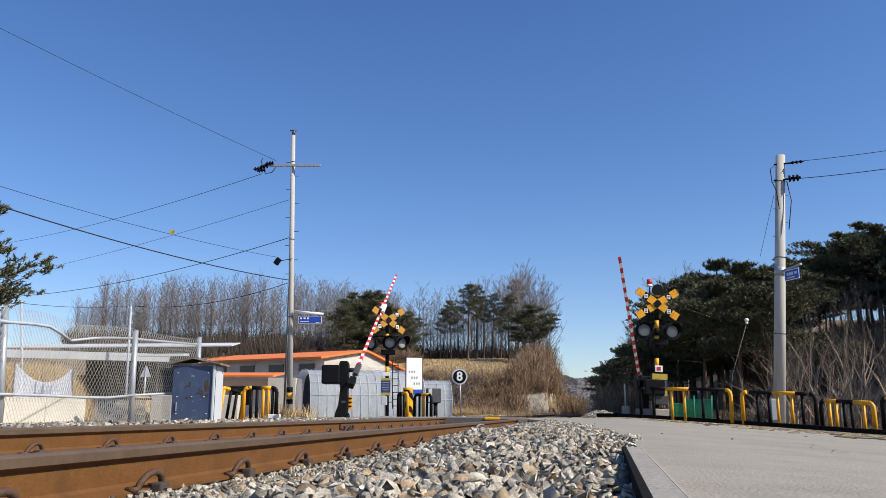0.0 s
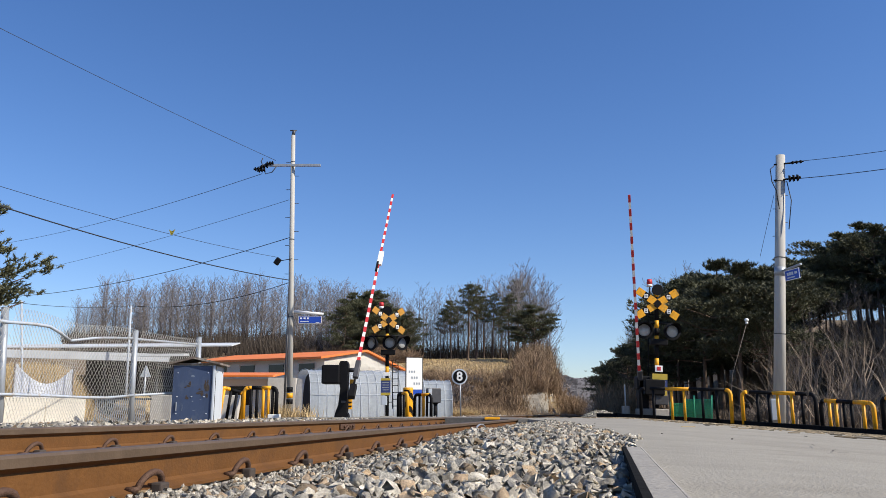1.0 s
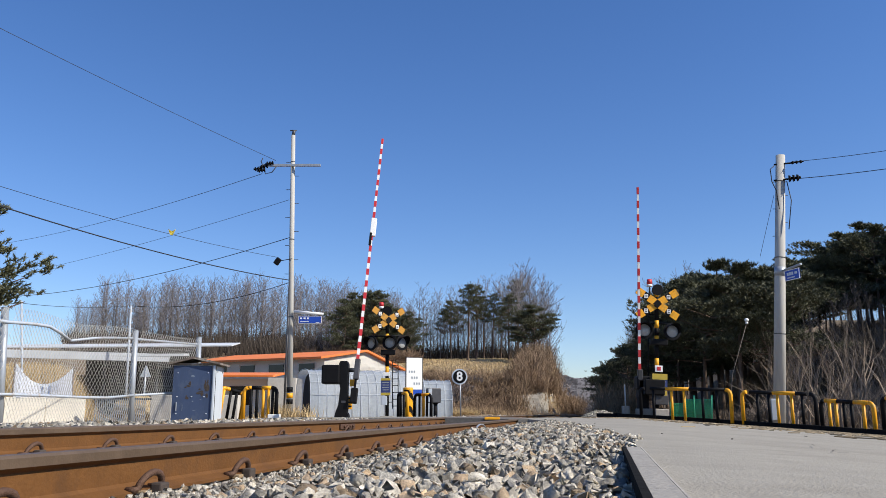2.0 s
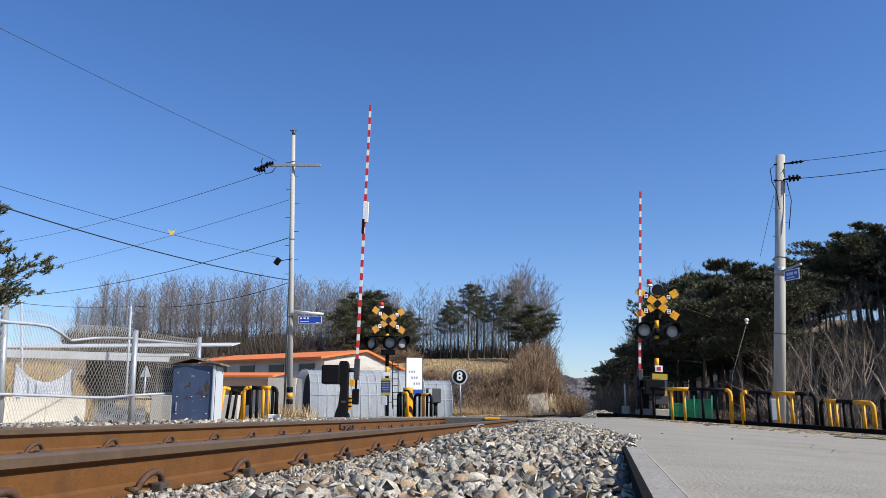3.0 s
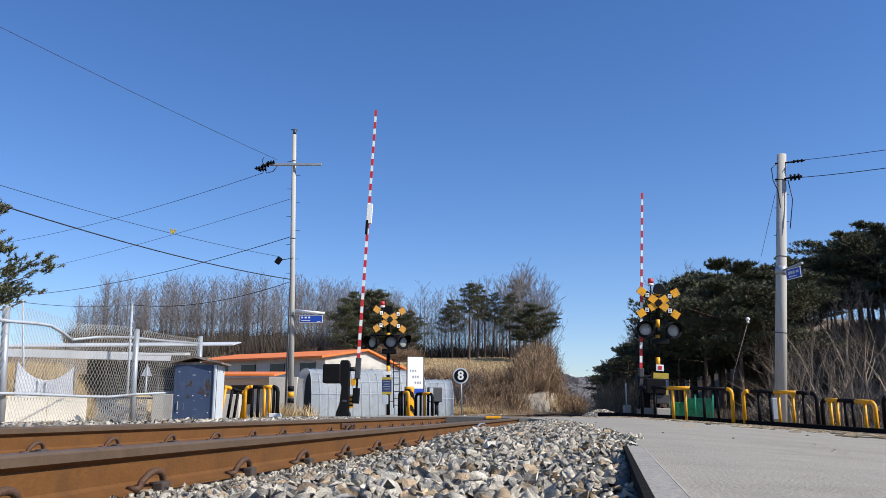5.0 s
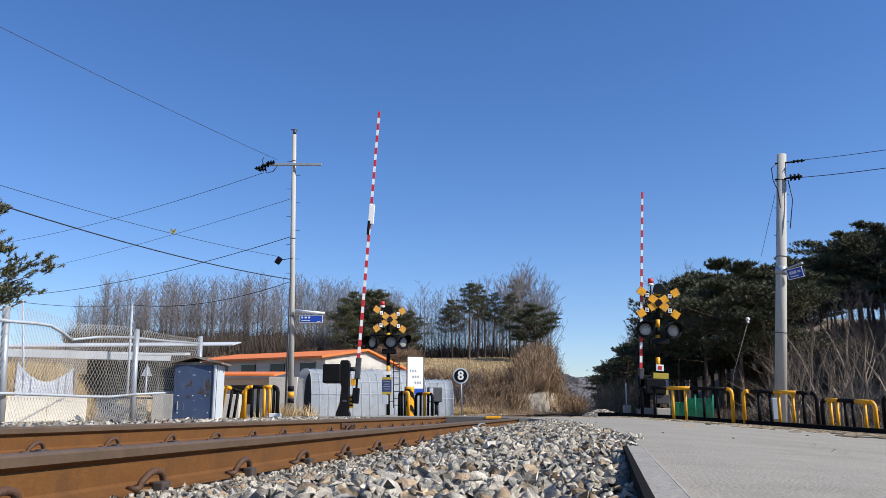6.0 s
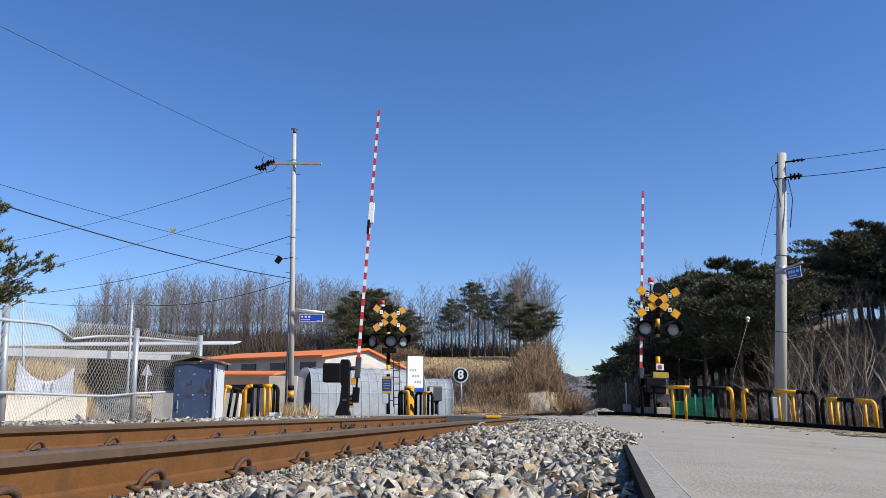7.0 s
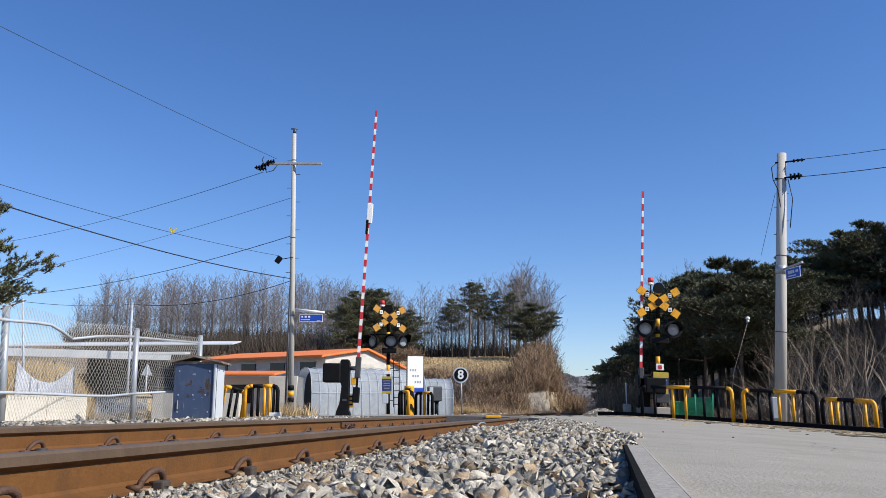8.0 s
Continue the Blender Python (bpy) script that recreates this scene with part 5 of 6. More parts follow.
# ---- guard rails ----
def guard(p, q, h, tops, bars, group, end0=None, end1=None, r=0.046, lean=0):
    """A bent-pipe guard rail from p to q. tops: (from, to, colour) along it; bars: (place, colour)."""
    p, q = Vector(p), Vector(q)
    t = thing("guard_rail", p, "yellow and black striped pipe guard rail" + (", knocked askew" if lean else ""), "guard rail", group, rot=(0, lean, 0))
    d = q - p
    def at(f, z):
        return Vector((d.x * f, d.y * f, d.z * f + z))
    L = d.length
    c = min(0.12 / L, 0.2)
    col = {"y": M_yellow, "b": M_black}
    for f, sgn, colour in ((0.0, 1, end0), (1.0, -1, end1)):
        if colour:
            bm = bmesh.new()
            pts = [at(f, -0.02), at(f, h - 0.12), at(f + sgn * c * 0.12, h - 0.06), at(f + sgn * c * 0.45, h - 0.015), at(f + sgn * c, h)]
            pipe(bm, pts, r, 10)
            part("end_post", bm, col[colour], t)
    for a, b, colour in tops:
        bm = bmesh.new()
        tube(bm, at(a, h), at(b, h), r, n=10)
        part("top_pipe", bm, col[colour], t)
    for f, colour in bars:
        bm = bmesh.new()
        tube(bm, at(f, -0.02), at(f, h - r * 0.5), r * 0.78, n=10)
        part("bar", bm, col[colour], t)
RIGHT = "guard rails along the road"
guard((5.15, 21.7, 0.17), (7.0, 20.25, 0.09), 0.78, [(0.12, 0.30, "b"), (0.30, 0.56, "y"), (0.56, 0.94, "b")], [(0.36, "y"), (0.50, "y"), (0.15, "b"), (0.7, "b"), (0.85, "b")], RIGHT, "b", "y")
guard((7.22, 20.1, 0.06), (8.38, 18.75, -0.03), 0.76, [(0.12, 0.44, "b"), (0.44, 0.75, "y"), (0.75, 0.9, "b")], [(0.22, "b"), (0.38, "b"), (0.5, "y"), (0.69, "y"), (0.83, "b")], RIGHT, "y", "b")
guard((8.36, 18.45, -0.07), (8.72, 16.9, -0.15), 0.66, [(0.1, 0.34, "y"), (0.34, 0.66, "b"), (0.66, 0.92, "y")], [(0.17, "y"), (0.30, "y"), (0.46, "b"), (0.60, "b"), (0.82, "y")], RIGHT, "b", "y")
guard((8.80, 16.7, -0.15), (9.05, 15.0, -0.24), 0.76, [(0.08, 0.4, "y"), (0.4, 0.7, "b"), (0.7, 0.95, "y")], [(0.15, "y"), (0.3, "y"), (0.5, "b"), (0.62, "b"), (0.82, "y")], RIGHT, "b", "y")
LEFT = "guard rails by the farm road"
guard((-5.72, 21.1, 0.15), (-5.22, 21.5, 0.05), 0.82, [(0.16, 0.36, "y"), (0.36, 0.84, "b")], [(0.42, "b"), (0.68, "b"), (0.12, "y")], LEFT, "y", "y", 0.05, 7)
guard((-5.02, 21.0, 0.12), (-4.18, 20.9, 0.12), 0.82, [(0.12, 0.24, "y"), (0.24, 0.55, "b"), (0.55, 0.84, "y"), (0.84, 0.9, "b")], [(0.22, "b"), (0.40, "b"), (0.60, "y"), (0.76, "y"), (0.88, "b")], LEFT, "y", "b", 0.05)
guard((-1.32, 24.6, 0.18), (-1.02, 23.9, 0.18), 0.70, [(0.1, 0.5, "b"), (0.5, 0.9, "y")], [(0.3, "b"), (0.6, "b")], LEFT, "b", "y")
guard((-0.86, 25.2, 0.18), (-0.35, 24.8, 0.18), 0.68, [(0.1, 0.45, "b"), (0.45, 0.9, "y")], [(0.3, "b"), (0.55, "y"), (0.75, "b")], LEFT, "b", "b")

# ---- striped bollard, board, small posts ----
def striped_bollard():
    t = thing("bollard", (-1.05, 25.0, 0.15), "stout bollard with diagonal yellow and black stripes", "bollard")
    R, H, n = 0.15, 0.92, 36
    bm = bmesh.new()
    rings = []
    for j in range(25):
        z = H * j / 24
        r = R * (1.0 if j < 24 else 0.93)
        rings.append([bm.verts.new((r * math.cos(2 * math.pi * (i + j * 0.5) / n), r * math.sin(2 * math.pi * (i + j * 0.5) / n), z)) for i in range(n)])
    for j, (a, b) in enumerate(zip(rings, rings[1:])):
        for i in range(n):
            f = bm.faces.new((a[i], a[(i + 1) % n], b[(i + 1) % n], b[i]))
            f.smooth = True
            f.material_index = 1 if ((i + j * 0.5 + j * 1.6) % 18) < 8 and j < 22 else 0
    bm.faces.new(rings[-1])
    ob = part("body", bm, M_yellow, t)
    ob.data.materials.append(M_black)
striped_bollard()

def notice_board():
    t = thing("notice_board", (-0.94, 27.0, 0.12), "white notice board with grey lettering and blue foot band", "sign", rot=(0, 0, 22))
    bm = bmesh.new()
    box(bm, (0, 0, 1.46), (0.56, 0.04, 1.02), 0.006)
    part("panel", bm, M_white, t)
    bm = bmesh.new()
    for x in (-0.285, 0.285):
        box(bm, (x, 0.0, 1.0), (0.025, 0.05, 1.98), 0.003)
    box(bm, (0, 0.0, 1.985), (0.60, 0.05, 0.025), 0.003)
    part("frame", bm, M_rustpatch, t)
    bm = bmesh.new()
    box(bm, (0, -0.0, 0.86), (0.54, 0.045, 0.16), 0.004)
    part("blue_band", bm, M_blue, t, "blue lower band")
    for row, (x0, n) in enumerate(((-0.17, 3), (-0.08, 3), (0.0, 3))):
        for k in range(n):
            bm = bmesh.new()
            box(bm, (x0 + 0.085 * k, -0.024, 1.52 - 0.19 * row), (0.045, 0.006, 0.07))
            part("letter_bar", bm, M_galv, t)
notice_board()

def post_box_unit():
    t = thing("lineside_box", (-0.30, 26.2, 0.12), "grey metal control box on a short black post", "control box", rot=(0, 0, 20))
    bm = bmesh.new()
    box(bm, (0, 0, 0.74), (0.42, 0.3, 0.46), 0.03)
    part("case", bm, M_dgrey, t)
    bm = bmesh.new()
    box(bm, (-0.16, -0.155, 0.74), (0.12, 0.012, 0.42), 0.004)
    part("front_plate", bm, M_whiterail, t)
    bm = bmesh.new()
    tube(bm, (0.06, 0, 0), (0.06, 0, 0.46), 0.06, n=10)
    tube(bm, (0.06, 0, 0.46), (0.06, 0, 0.54), 0.06, 0.16, n=10)
    part("post", bm, M_black, t)
    t = thing("marker_stub", (-4.1, 20.3, 0.12), "short white block marker by the guard rail", "marker")
    bm = bmesh.new()
    box(bm, (0, 0, 0.08), (0.28, 0.2, 0.17), 0.01)
    part("block", bm, M_white, t)
post_box_unit()

def speed_sign():
    t = thing("speed_sign", (0.62, 30.0, 0.15), "round black sign with a white figure on a slim post", "sign")
    bm = bmesh.new()
    tube(bm, (0.02, 0, -0.1), (0, 0, 1.5), 0.022, n=8)
    part("post", bm, M_galv, t)
    def disc(name, r, y, th, material):
        bm = bmesh.new()
        tube(bm, (-0.02, y + th, 1.46), (-0.02, y, 1.46), r, n=36)
        return part(name, bm, material, t)
    disc("rim", 0.285, -0.02, 0.025, M_paleblue)
    disc("face", 0.235, -0.032, 0.02, M_black)
    c = bpy.data.curves.new("figure", "FONT")
    c.body, c.size, c.extrude, c.align_x, c.align_y, c.offset = "8", 0.44, 0.004, "CENTER", "CENTER", 0.012
    c.materials.append(M_white)
    o = new("figure", c)
    o.parent = t
    o.matrix_basis = pose(-0.02, -0.04, 1.46, 90, 0, 0)
speed_sign()

# ---- crossing signals ----
def crossing_signal(loc, rot, buck_yaw, lamps, height, arm_z, buck_z, label, group="crossing signals", paint=None):
    t = thing("crossing_signal", loc, label, "railway signal", group, rot)
    bands = [(0.0, 1.15, M_black), (1.15, 1.35, M_black), (1.35, 1.60, M_yellow), (1.60, 2.05, M_black), (2.05, arm_z - 0.38, M_black), (arm_z - 0.38, arm_z - 0.14, M_yellow), (arm_z - 0.14, arm_z + 0.06, M_black),
             (arm_z + 0.06, arm_z + 0.27, M_yellow), (arm_z + 0.27, buck_z + 0.2, M_black), (buck_z + 0.2, buck_z + 0.36, M_yellow), (buck_z + 0.36, height, M_black)]
    for a, b, m in bands:
        bm = bmesh.new()
        tube(bm, (0, 0, a), (0, 0, b), 0.058, n=12)
        part("post_band", bm, m, t)
    # crossbuck
    R = Matrix.Rotation(radians(buck_yaw), 4, "Z")
    for sgn in (1, -1):
        A = Matrix.Translation((0, 0, buck_z)) @ R @ Matrix.Translation((0, -0.075 - 0.02 * (sgn > 0), 0)) @ Matrix.Rotation(radians(sgn * 33), 4, "Y")
        bm = bmesh.new()
        box(bm, (0, 0, 0), (1.30, 0.02, 0.20), 0.003, A)
        board = part("crossbuck_board", bm, M_black, t)
        for x, w in ((-0.54, 0.21), (0.54, 0.21), (-0.165, 0.24), (0.165, 0.24)):
            bm = bmesh.new()
            box(bm, (x, -0.012, 0), (w, 0.008, 0.20), 0.002, A)
            part("yellow_panel", bm, paint or M_yellow, board)
        for x in (-0.36, 0.36):      # white letter tiles on the black part
            bm = bmesh.new()
            box(bm, (x, -0.013, 0), (0.10, 0.008, 0.11), 0.002, A @ Matrix.Translation((x, 0, 0)) @ Matrix.Rotation(radians(-sgn * 33), 4, "Y") @ Matrix.Translation((-x, 0, 0)))
            part("letter_plate", bm, M_white, board)
            for k in range(2):
                bm = bmesh.new()
                box(bm, (x, -0.019, 0.022 - 0.044 * k), (0.06, 0.004, 0.02), 0, A @ Matrix.Translation((x, 0, 0)) @ Matrix.Rotation(radians(-sgn * 33), 4, "Y") @ Matrix.Translation((-x, 0, 0)))
                part("letter_bar", bm, M_dgrey, board)
    bm = bmesh.new()
    box(bm, (0, -0.115, 0), (0.17, 0.012, 0.17), 0.002, Matrix.Translation((0, 0, buck_z)) @ R @ Matrix.Rotation(radians(45), 4, "Y"))
    part("centre_plate", bm, M_black, t)
    # lamp arm and lamps
    bm = bmesh.new()
    xs = [l[0] for l in lamps]
    tube(bm, (min(xs) - 0.05, 0, arm_z + 0.20), (max(xs) + 0.05, 0, arm_z + 0.20), 0.022, n=8)
    for x in xs:
        tube(bm, (x, 0, arm_z + 0.2), (x, 0, arm_z), 0.02, n=8)
    part("lamp_arm", bm, M_black, t)
    for x, y, yaw in lamps:
        Lm = Matrix.Translation((x, y, arm_z - 0.02)) @ Matrix.Rotation(radians(yaw), 4, "Z")
        bm = bmesh.new()
        n = 28
        prof = [(0.0, 0.16), (0.13, 0.16), (0.20, 0.03), (0.235, 0.0), (0.235, -0.03), (0.165, -0.035), (0.165, -0.01), (0.16, 0.0)]
        rings = [[bm.verts.new(Lm @ Vector((r * math.cos(2 * math.pi * i / n), y2, r * math.sin(2 * math.pi * i / n)))) for i in range(n)] for r, y2 in prof]
        for a, b in zip(rings, rings[1:]):
            for i in range(n):
                f = bm.faces.new((a[i], a[(i + 1) % n], b[(i + 1) % n], b[i]))
        # hood over the upper half
        h0, h1 = [], []
        for i in range(15):
            a = math.pi * (-0.05 + 1.1 * i / 14)
            h0.append(bm.verts.new(Lm @ Vector((0.195 * math.cos(a), -0.03, 0.195 * math.sin(a)))))
            h1.append(bm.verts.new(Lm @ Vector((0.20 * math.cos(a), -0.10 - 0.20 * max(0, math.sin(a)), 0.20 * math.sin(a)))))
        for i in range(14):
            bm.faces.new((h0[i], h0[i + 1], h1[i + 1], h1[i]))
        bmesh.ops.recalc_face_normals(bm, faces=bm.faces)
        lamp = part("lamp", bm, M_black, t)
        bm = bmesh.new()
        prof = [(0.0, -0.045), (0.08, -0.038), (0.13, -0.02), (0.165, 0.0)]
        rings = [[bm.verts.new(Lm @ Vector((r * math.cos(2 * math.pi * i / n) if r else 0, y2, r * math.sin(2 * math.pi * i / n) if r else 0))) for i in range(n)] for r, y2 in prof[1:]]
        c = bm.verts.new(Lm @ Vector((0, -0.045, 0)))
        for i in range(n):
            bm.faces.new((c, rings[0][(i + 1) % n], rings[0][i])).smooth = True
        for a, b in zip(rings, rings[1:]):
            for i in range(n):
                bm.faces.new((a[i], a[(i + 1) % n], b[(i + 1) % n], b[i])).smooth = True
        part("lens", bm, M_lens, lamp, "unlit grey lens")
    bm = bmesh.new()
    box(bm, (0.03, -0.08, arm_z - 0.32), (0.46, 0.16, 0.16), 0.02)
    part("arrow_box", bm, M_black, t)
    bm = bmesh.new()
    tube(bm, (0, 0.12, height + 0.05), (0, -0.12, height + 0.05), 0.10, 0.15, n=20)
    part("bell", bm, M_black, t)
    bm = bmesh.new()
    tube(bm, (-0.19, 0, buck_z - 0.3), (-0.19, 0, height + 0.16), 0.014, n=6)
    tube(bm, (-0.19, 0, buck_z - 0.28), (0, 0, buck_z - 0.28), 0.014, n=6)
    part("beacon_rod", bm, M_black, t)
    bm = bmesh.new()
    tube(bm, (-0.19, 0, height + 0.20), (-0.19, 0, height + 0.34), 0.075, 0.068, n=14)
    part("beacon", bm, M_red, t, "red beacon with a pale base")
    bm = bmesh.new()
    tube(bm, (-0.19, 0, height + 0.14), (-0.19, 0, height + 0.20), 0.078, n=14)
    part("beacon_base", bm, M_white, t)
    return t

def right_signal():
    t = crossing_signal((5.63, 22.0, 0.15), (0, 2.6, 0), 0, [(-0.36, -0.12, -6), (0.38, -0.12, 6)], 3.38, 2.34, 3.05, "level crossing signal with yellow crossbuck and two unlit lamps")
    def b(name, c, s, m, bev=0.006, label=""):
        bm = bmesh.new()
        box(bm, c, s, bev)
        return part(name, bm, m, t, label)
    b("small_plate", (0.03, -0.08, 1.32), (0.2, 0.03, 0.17), M_white)
    b("emblem", (0.03, -0.10, 1.32), (0.1, 0.012, 0.1), M_red)
    b("notice_plate", (0.05, -0.09, 0.88), (0.40, 0.02, 0.60), M_fadedblue, 0.004, "blue notice with a yellow head")
    b("notice_head", (0.05, -0.105, 1.11), (0.40, 0.012, 0.15), M_fadedyellow, 0.002)
    for k in range(3):
        b("text_bar", (0.05, -0.105, 0.98 - 0.07 * k), (0.3 - 0.05 * k, 0.008, 0.02), M_lens, 0.001)
    b("relay_box", (-0.14, -0.24, 0.82), (0.52, 0.26, 0.40), M_black, 0.025)
    b("relay_plate", (0.0, -0.374, 0.80), (0.09, 0.006, 0.06), M_dgrey, 0.002)
    b("meter_box", (0.05, -0.20, 0.50), (0.34, 0.22, 0.24), M_dgrey, 0.015)
    b("notice_tail", (0.2, -0.105, 0.68), (0.08, 0.012, 0.14), M_fadedyellow, 0.002)
    bm = bmesh.new()
    tube(bm, (-0.2, 0.1, 0.1), (-0.2, 0.1, 3.3), 0.012, n=6)
    for z in range(8):
        tube(bm, (-0.2, 0.1, 0.5 + 0.3 * z), (0, 0.0, 0.5 + 0.3 * z), 0.01, n=5)
    part("ladder", bm, M_black, t)
    bm = bmesh.new()
    pipe(bm, [(0.05, -0.2, 0.3), (0.06, -0.22, 0.2), (-0.02, -0.24, 0.12), (-0.04, -0.22, 0.0)], 0.05, 8)
    part("cable_duct", bm, M_black, t)
    b("footing", (0.04, -0.20, 0.12), (0.36, 0.36, 0.30), M_sleeper, 0.02)
right_signal()

def left_signal():
    t = crossing_signal((-1.74, 26.0, 0.15), (0, -0.6, 0), 30, [(-0.50, 0.0, -38), (0.09, -0.14, -4), (0.46, 0.0, 42)], 3.30, 2.36, 3.05, "level crossing signal with weathered crossbuck and three unlit lamps", paint=M_wornyellow)
    def b(name, c, s, m, bev=0.006, label=""):
        bm = bmesh.new()
        box(bm, c, s, bev)
        return part(name, bm, m, t, label)
    b("notice_plate", (-0.04, -0.09, 0.98), (0.30, 0.02, 0.52), M_fadedblue, 0.004, "blue notice with yellow ends")
    b("notice_head", (-0.04, -0.102, 1.20), (0.30, 0.012, 0.07), M_fadedyellow, 0.002)
    b("notice_foot", (-0.04, -0.102, 0.75), (0.30, 0.012, 0.08), M_fadedyellow, 0.002)
    for k in range(4):
        b("text_bar", (-0.04, -0.102, 1.10 - 0.075 * k), (0.22 - 0.03 * (k % 2), 0.008, 0.022), M_lens, 0.001)
    b("small_plate", (-0.02, -0.09, 1.36), (0.2, 0.05, 0.11), M_white)
    b("junction_box", (-0.08, -0.1, 0.55), (0.17, 0.12, 0.28), M_paleblue, 0.01)
    bm = bmesh.new()
    for x in (0.16, 0.34):
        tube(bm, (x, 0.1, 0.30), (x, 0.1, 1.75), 0.014, n=6)
    for z in range(7):
        tube(bm, (0.16, 0.1, 0.38 + 0.21 * z), (0.34, 0.1, 0.38 + 0.21 * z), 0.012, n=5)
    tube(bm, (0, 0, 1.5), (0.16, 0.1, 1.5), 0.014, n=6)
    tube(bm, (0, 0, 0.5), (0.16, 0.1, 0.5), 0.014, n=6)
    part("ladder", bm, M_black, t)
    b("footing", (0.0, 0.0, 0.02), (0.4, 0.4, 0.12), M_kerb, 0.02)
left_signal()

# ---- barrier gates ----
def boom_parts(parent, length, w0, w1, pitch, bracket):
    bm = bmesh.new()
    n = 24
    vs = []
    for j in range(n + 1):
        z = 0.1 + (length - 0.1) * j / n
        w = w0 + (w1 - w0) * j / n
        vs.append([bm.verts.new((dx * w / 2, dy * w * 0.32, z)) for dx, dy in ((-1, -1), (1, -1), (1, 1), (-1, 1))])
    for a, b in zip(vs, vs[1:]):
        for i in range(4):
            bm.faces.new((a[i], a[(i + 1) % 4], b[(i + 1) % 4], b[i]))
    bm.faces.new(vs[0][::-1])
    bm.faces.new(vs[-1])
    boom = part("boom", bm, M_white, parent, "red and white striped boom")
    z = length - 0.5 * pitch
    while z > 0.2:
        w = w0 + (w1 - w0) * (z / length)
        bm = bmesh.new()
        box(bm, (0, 0, z + 0.25 * pitch), (w + 0.008, w * 0.64 + 0.008, pitch * 0.52), 0.002)
        part("red_band", bm, M_red, boom)
        z -= pitch
    if bracket:
        zb = length * bracket
        bm = bmesh.new()
        box(bm, (0.02, 0, zb), (0.14, 0.08, 0.5), 0.01)
        part("joint_sleeve", bm, M_white, boom)
        bm = bmesh.new()
        box(bm, (-0.02, -0.05, zb - 0.35), (0.06, 0.05, 0.35), 0.008)
        part("joint_bracket", bm, M_black, boom)
    bm = bmesh.new()
    box(bm, (0.01, 0, 0.02), (0.13, 0.1, 0.5), 0.02)
    part("clamp", bm, M_dgrey, boom)
    bm = bmesh.new()
    box(bm, (0.01, 0, -0.62), (0.16, 0.14, 0.36), 0.02)
    box(bm, (0.01, 0, -0.3), (0.05, 0.05, 0.4), 0.005)
    part("counterweight", bm, M_black, boom)
    return boom

def left_gate():
    t = thing("barrier_gate", (-2.35, 19.5, 0.15), "black level crossing barrier machine with a raised striped boom", "barrier gate", "barrier gates")
    def b(name, c, s, m, bev=0.015, label=""):
        bm = bmesh.new()
        box(bm, c, s, bev)
        return part(name, bm, m, t, label)
    b("base_plate", (0.02, 0, 0.03), (0.50, 0.5, 0.06), M_black)
    bm = bmesh.new()
    extrude_profile(bm, [(-0.17, 0.05), (0.16, 0.05), (0.15, 0.14), (0.12, 0.18), (0.12, 0.7), (0.13, 1.28), (0.10, 1.36), (-0.05, 1.36), (-0.08, 1.30), (-0.08, 0.86), (-0.04, 0.74), (-0.08, 0.35), (-0.15, 0.16)], 0.36)
    part("column", bm, M_black, t)
    b("motor_box", (-0.27, -0.02, 1.05), (0.42, 0.44, 0.44), M_black, 0.035)
    b("type_plate", (0.04, -0.185, 0.42), (0.10, 0.006, 0.05), M_dgrey, 0.002)
    b("warning_panel", (0.18, 0.02, 0.40), (0.08, 0.1, 0.30), M_yellow, 0.006)
    for k in range(3):
        b("warning_stripe", (0.18, -0.034, 0.32 + 0.09 * k), (0.078, 0.006, 0.035), M_black, 0.001)
    b("warning_panel_top", (0.22, 0.02, 0.86), (0.12, 0.1, 0.16), M_yellow, 0.006)
    bm = bmesh.new()
    tube(bm, (0.12, 0, 1.16), (0.36, 0, 1.16), 0.05, n=12)
    part("axle", bm, M_dgrey, t)
    boom = boom_parts(t, 6.45, 0.068, 0.052, 0.32, 0.585)
    boom.matrix_basis = pose(0.31, 0, 1.16)
    return boom
LEFT_BOOM = left_gate()

def right_gate():
    t = thing("barrier_gate", (5.30, 22.0, 0.15), "dark level crossing barrier machine with a raised striped boom", "barrier gate", "barrier gates")
    def b(name, c, s, m, bev=0.015):
        bm = bmesh.new()
        box(bm, c, s, bev)
        return part(name, bm, m, t)
    b("column", (0.0, 0.12, 0.55), (0.26, 0.34, 1.0), M_black, 0.04)
    b("motor_box", (0.02, 0.15, 0.95), (0.36, 0.4, 0.36), M_black, 0.04)
    b("footing", (0.02, 0.1, 0.12), (0.36, 0.5, 0.32), M_kerb, 0.02)
    b("side_stub", (-0.42, 0.3, 0.15), (0.16, 0.3, 0.40), M_kerb, 0.02)
    b("cable_post", (-0.42, 0.3, 0.62), (0.03, 0.03, 0.6), M_galv, 0.003)
    boom = boom_parts(t, 5.1, 0.066, 0.05, 0.36, 0)
    boom.matrix_basis = pose(-0.08, 0, 1.04)
    return boom
RIGHT_BOOM = right_gate()

